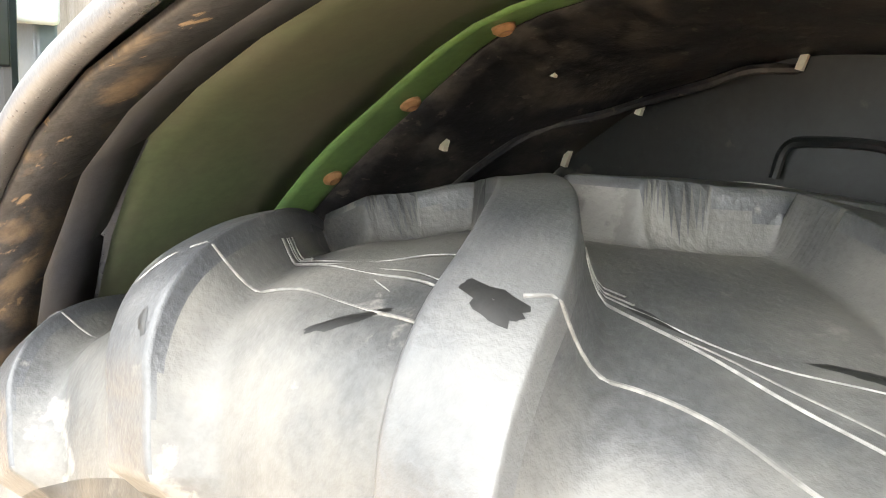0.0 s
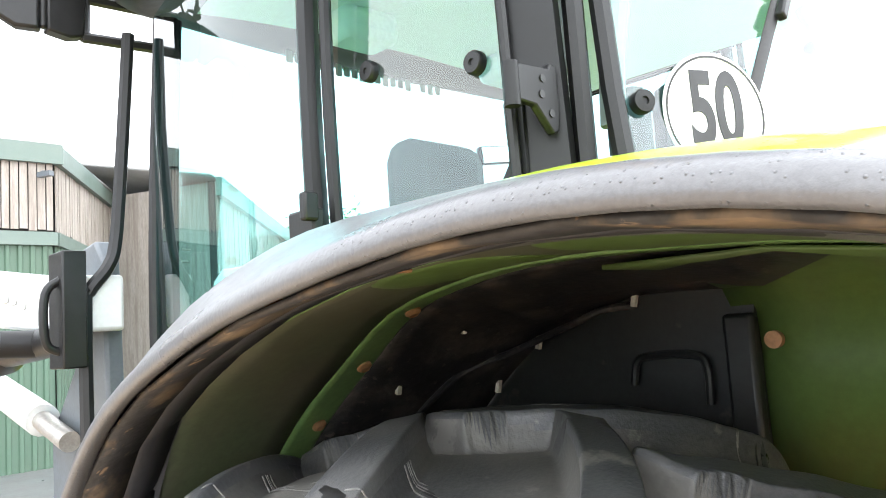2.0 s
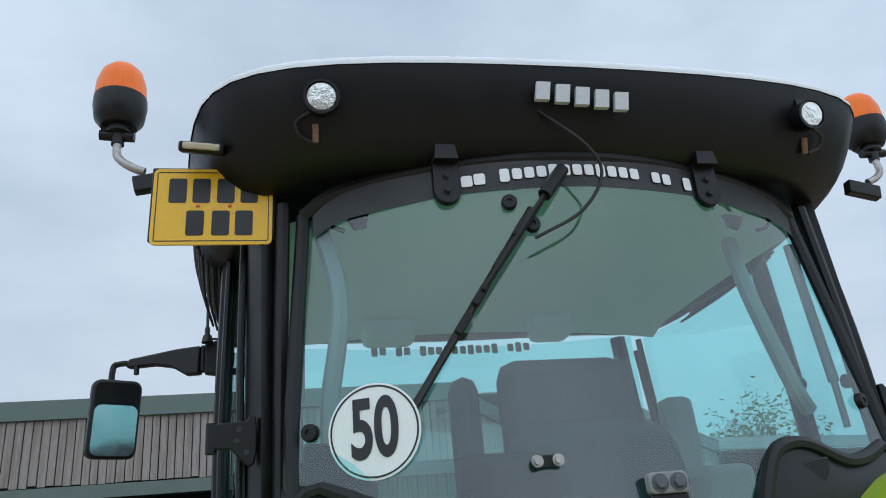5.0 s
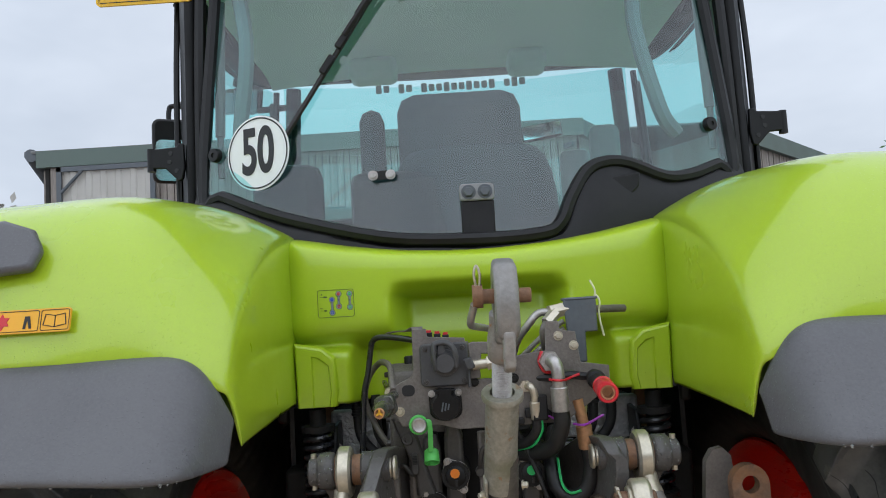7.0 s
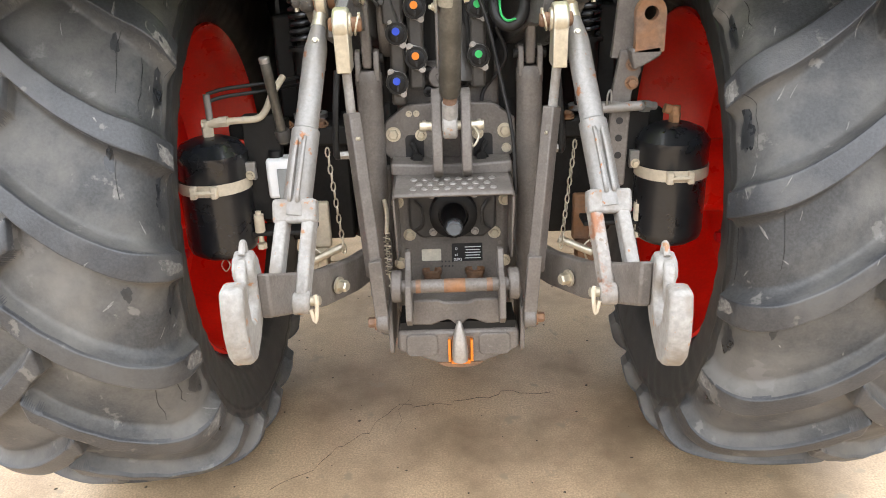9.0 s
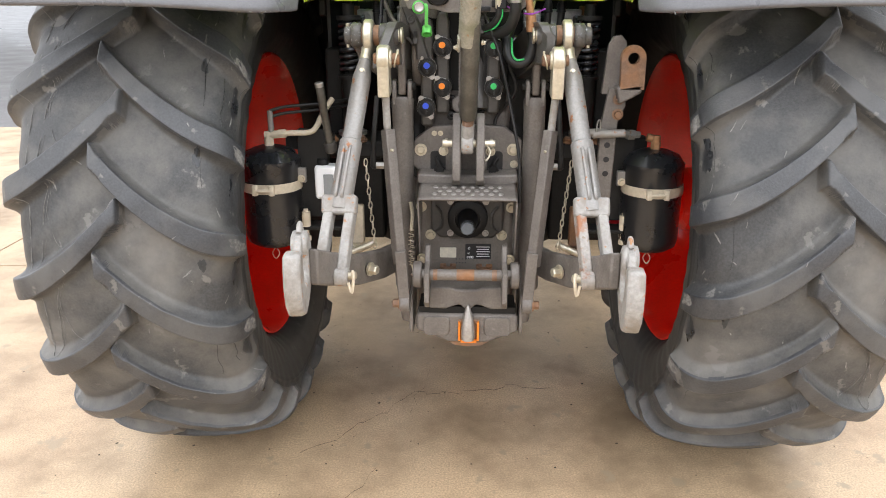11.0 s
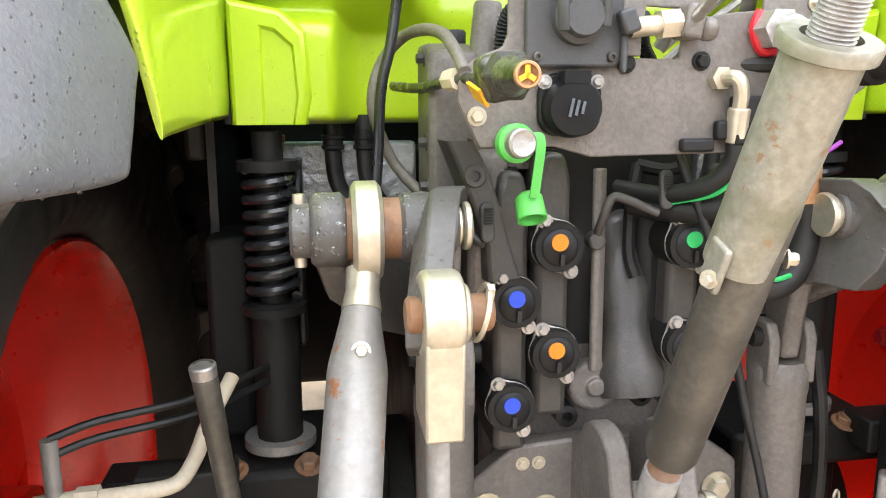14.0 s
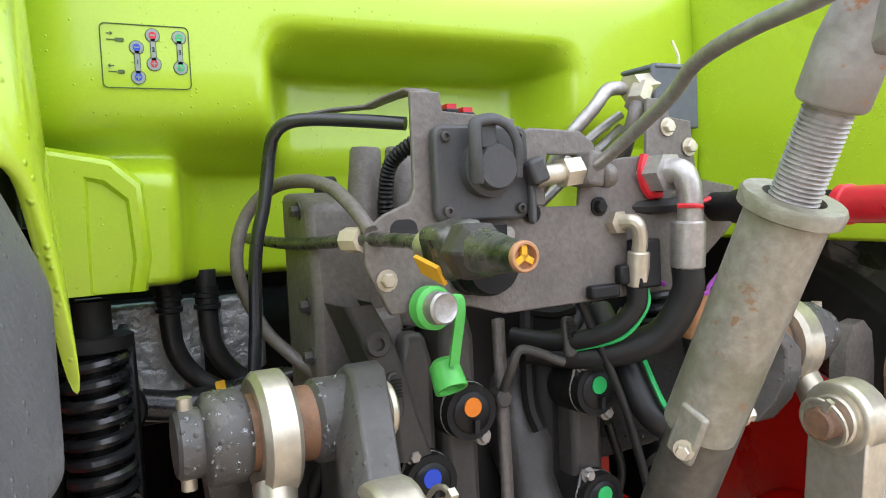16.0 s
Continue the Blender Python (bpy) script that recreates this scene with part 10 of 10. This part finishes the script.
    box(bm, (tx + s * -0.105, -0.47, 1.165), (0.03, 0.02, 0.05))
    bkx = part("strap_bracket", bm, "bare", tk, bevel=0.003)
    bolt(bkx, (tx + s * -0.105, -0.482, 1.155), BACK, 0.009, 0.008, "zinc")
# left tank's pipe and hoses
OFFSET = Vector((-0.014, 0.03, -0.004))
bm = B()
tube(bm, [(-0.60, -0.46, 1.30), (-0.55, -0.46, 1.303), (-0.50, -0.45, 1.305), (-0.48, -0.43, 1.325), (-0.465, -0.41, 1.36), (-0.44, -0.36, 1.40)], 0.0095, 12, 6)
rod(bm, (-0.605, -0.46, 1.30), (-0.58, -0.46, 1.301), 0.015, seg=6)
part("tank_pipe", bm, "cream", tractor, "pale pipe to the left tank")
bm = B()
rod(bm, (-0.628, -0.46, 1.30), (-0.628, -0.46, 1.375), 0.0095)
part("pipe_riser", bm, "bare", tractor)
for dz in (0.0, -0.02):
    bm = B()
    tube(bm, [(-0.628, -0.46, 1.375 + dz), (-0.58, -0.44, 1.385 + dz), (-0.48, -0.40, 1.39 + dz), (-0.40, -0.3, 1.39 + dz)], 0.005, 8, 5)
    part("air_line", bm, "rubber", tractor)
bm = B()
tube(bm, [(0.57, -0.46, 1.305), (0.52, -0.48, 1.31), (0.47, -0.50, 1.315)], 0.011, 12, 4)
rod(bm, (0.385, -0.60, 1.335), (0.47, -0.56, 1.332), 0.012)
rod(bm, (0.53, -0.475, 1.308), (0.55, -0.465, 1.306), 0.017, seg=6)
part("tank_pipe", bm, "bare", tractor, "pale pipe to the right tank")
# upright handle tube
OFFSET = Vector((0, 0, 0))
bm = B()
lathe(bm, (-0.443, -0.45, 1.24), (-0.463, -0.495, 1.468), [(0, 0.016), (0.02, 0.016), (0.022, 0.0125), (0.15, 0.0125), (0.152, 0.0135), (0.233, 0.0135), (0.235, 0.012), (0.235, 0.008), (0.20, 0.007)], 18)
handle = part("handle_tube", bm, "dull_sleeve", tractor, "brown-grey upright socket tube")
bm = B()
lathe(bm, (-0.462, -0.493, 1.456), (-0.463, -0.495, 1.468), [(0, 0.0138), (0.012, 0.0142), (0.014, 0.0125), (0.014, 0.009)], 18)
part("worn_rim", bm, "steel", handle, "bright worn rim")
bm = B()
lathe(bm, (-0.443, -0.45, 1.245), (-0.463, -0.495, 1.468), [(0, 0.019), (0.026, 0.021), (0.030, 0.019), (0.030, 0.013)], 18)
part("socket", bm, "cast", handle)
# white reservoir
for s, lab in ((-1, "white plastic reservoir with black cap"),):
    bm = B()
    box(bm, (-0.468, -0.46, 1.132), (0.075, 0.06, 0.115))
    rs = part("reservoir", bm, "white_film", tractor, lab, bevel=0.01)
    rs.location = (-0.002, 0.055, 0.0)
    bm = B()
    box(bm, (-0.458, -0.492, 1.118), (0.032, 0.006, 0.088))
    part("level_window", bm, "cabgrey", rs, bevel=0.002)
    bm = B()
    lathe(bm, (-0.48, -0.46, 1.186), (-0.48, -0.46, 2), [(0, 0.02), (0.02, 0.02), (0.024, 0.016)], 18)
    part("reservoir_cap", bm, "black", rs)
for x, y, z in ((-0.466, -0.385, 1.046), (0.512, -0.345, 0.978)):
    bm = B()
    lathe(bm, (x, y + 0.02, z), (x, y - 1, z), [(0, 0.012), (0.01, 0.022), (0.03, 0.022), (0.034, 0.016), (0.05, 0.006)], 20)
    part("red_knob", bm, "red_plastic", tractor, "red plastic knob")
# rusty folded drawbar on the right
bm = B()
plate_xz(bm, [(0.405, 1.445), (0.418, 1.59), (0.432, 1.612), (0.452, 1.616), (0.468, 1.60), (0.472, 1.56), (0.465, 1.44)], -0.575, 0.022)
db = part("swinging_bar", bm, "grey", tractor, "grey folded implement bar with clevis")
bm = B()
hole = [(0.4835 + 0.017 * math.cos(2 * math.pi * k / 20), 1.5535 + 0.017 * math.sin(2 * math.pi * k / 20)) for k in range(20)]
outl = []
for k in range(20):
    a = 2 * math.pi * k / 20
    rx, rz = 0.036 * math.cos(a), 0.038 * math.sin(a)
    if rz < -0.01:
        rz = -0.03 - 0.06 * min(1, (-rz - 0.01) / 0.012)
        rx = max(-0.034, min(0.036, rx * 1.6))
    outl.append((0.4835 + rx, 1.5535 + rz))
rows = [[(x, yy, z) for x, z in pl] for pl, yy in ((hole, -0.602), (outl, -0.602), (outl, -0.628), (hole, -0.628), (hole, -0.602))]
grid(bm, rows, wrap=True)
part("clevis", bm, "rust", db, "rusty clevis plate with a round hole", bevel=0.003)
bm = B()
plate_xz(bm, [(0.44, 1.47), (0.515, 1.48), (0.515, 1.455), (0.49, 1.44), (0.45, 1.42)], -0.628, 0.06)
part("clevis_web", bm, "grey", db, bevel=0.006)
bm = B()
plate_xz(bm, [(0.425, 1.465), (0.475, 1.455), (0.478, 1.41), (0.458, 1.36), (0.452, 1.12), (0.41, 1.10), (0.402, 1.15), (0.408, 1.36)], -0.585, 0.02)
part("bar_shank", bm, "grey", db, bevel=0.004)
for z in (1.43, 1.385):
    bolt(db, (0.455, -0.586, z), BACK, 0.012, 0.012, "rust")
for z in (1.29, 1.245, 1.20):
    bm = B()
    rod(bm, (0.43, -0.584, z), (0.43, -0.5875, z), 0.009, seg=16)
    part("bar_hole", bm, "ink", db)
bm = B()
rod(bm, (0.38, -0.60, 1.325), (0.48, -0.60, 1.33), 0.0125, seg=16, edge=0.002)
tube(bm, [(0.39, -0.61, 1.335), (0.392, -0.615, 1.365), (0.40, -0.61, 1.37), (0.402, -0.61, 1.34)], 0.0025, 6, 4)
part("bar_pin", bm, "bare", db, "pale cross pin with clip")
db.location = (0.004, 0.035, 0.0)
# boxes for tank and steps ahead of the axle, added to keep the wheel gap dark
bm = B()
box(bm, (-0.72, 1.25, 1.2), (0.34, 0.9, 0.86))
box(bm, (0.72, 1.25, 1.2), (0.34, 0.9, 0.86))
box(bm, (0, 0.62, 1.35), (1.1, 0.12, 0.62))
part("tank_light_block", bm, "black", tractor, "plain black boxes for tank and steps, added to block light from the front", bevel=0.04)
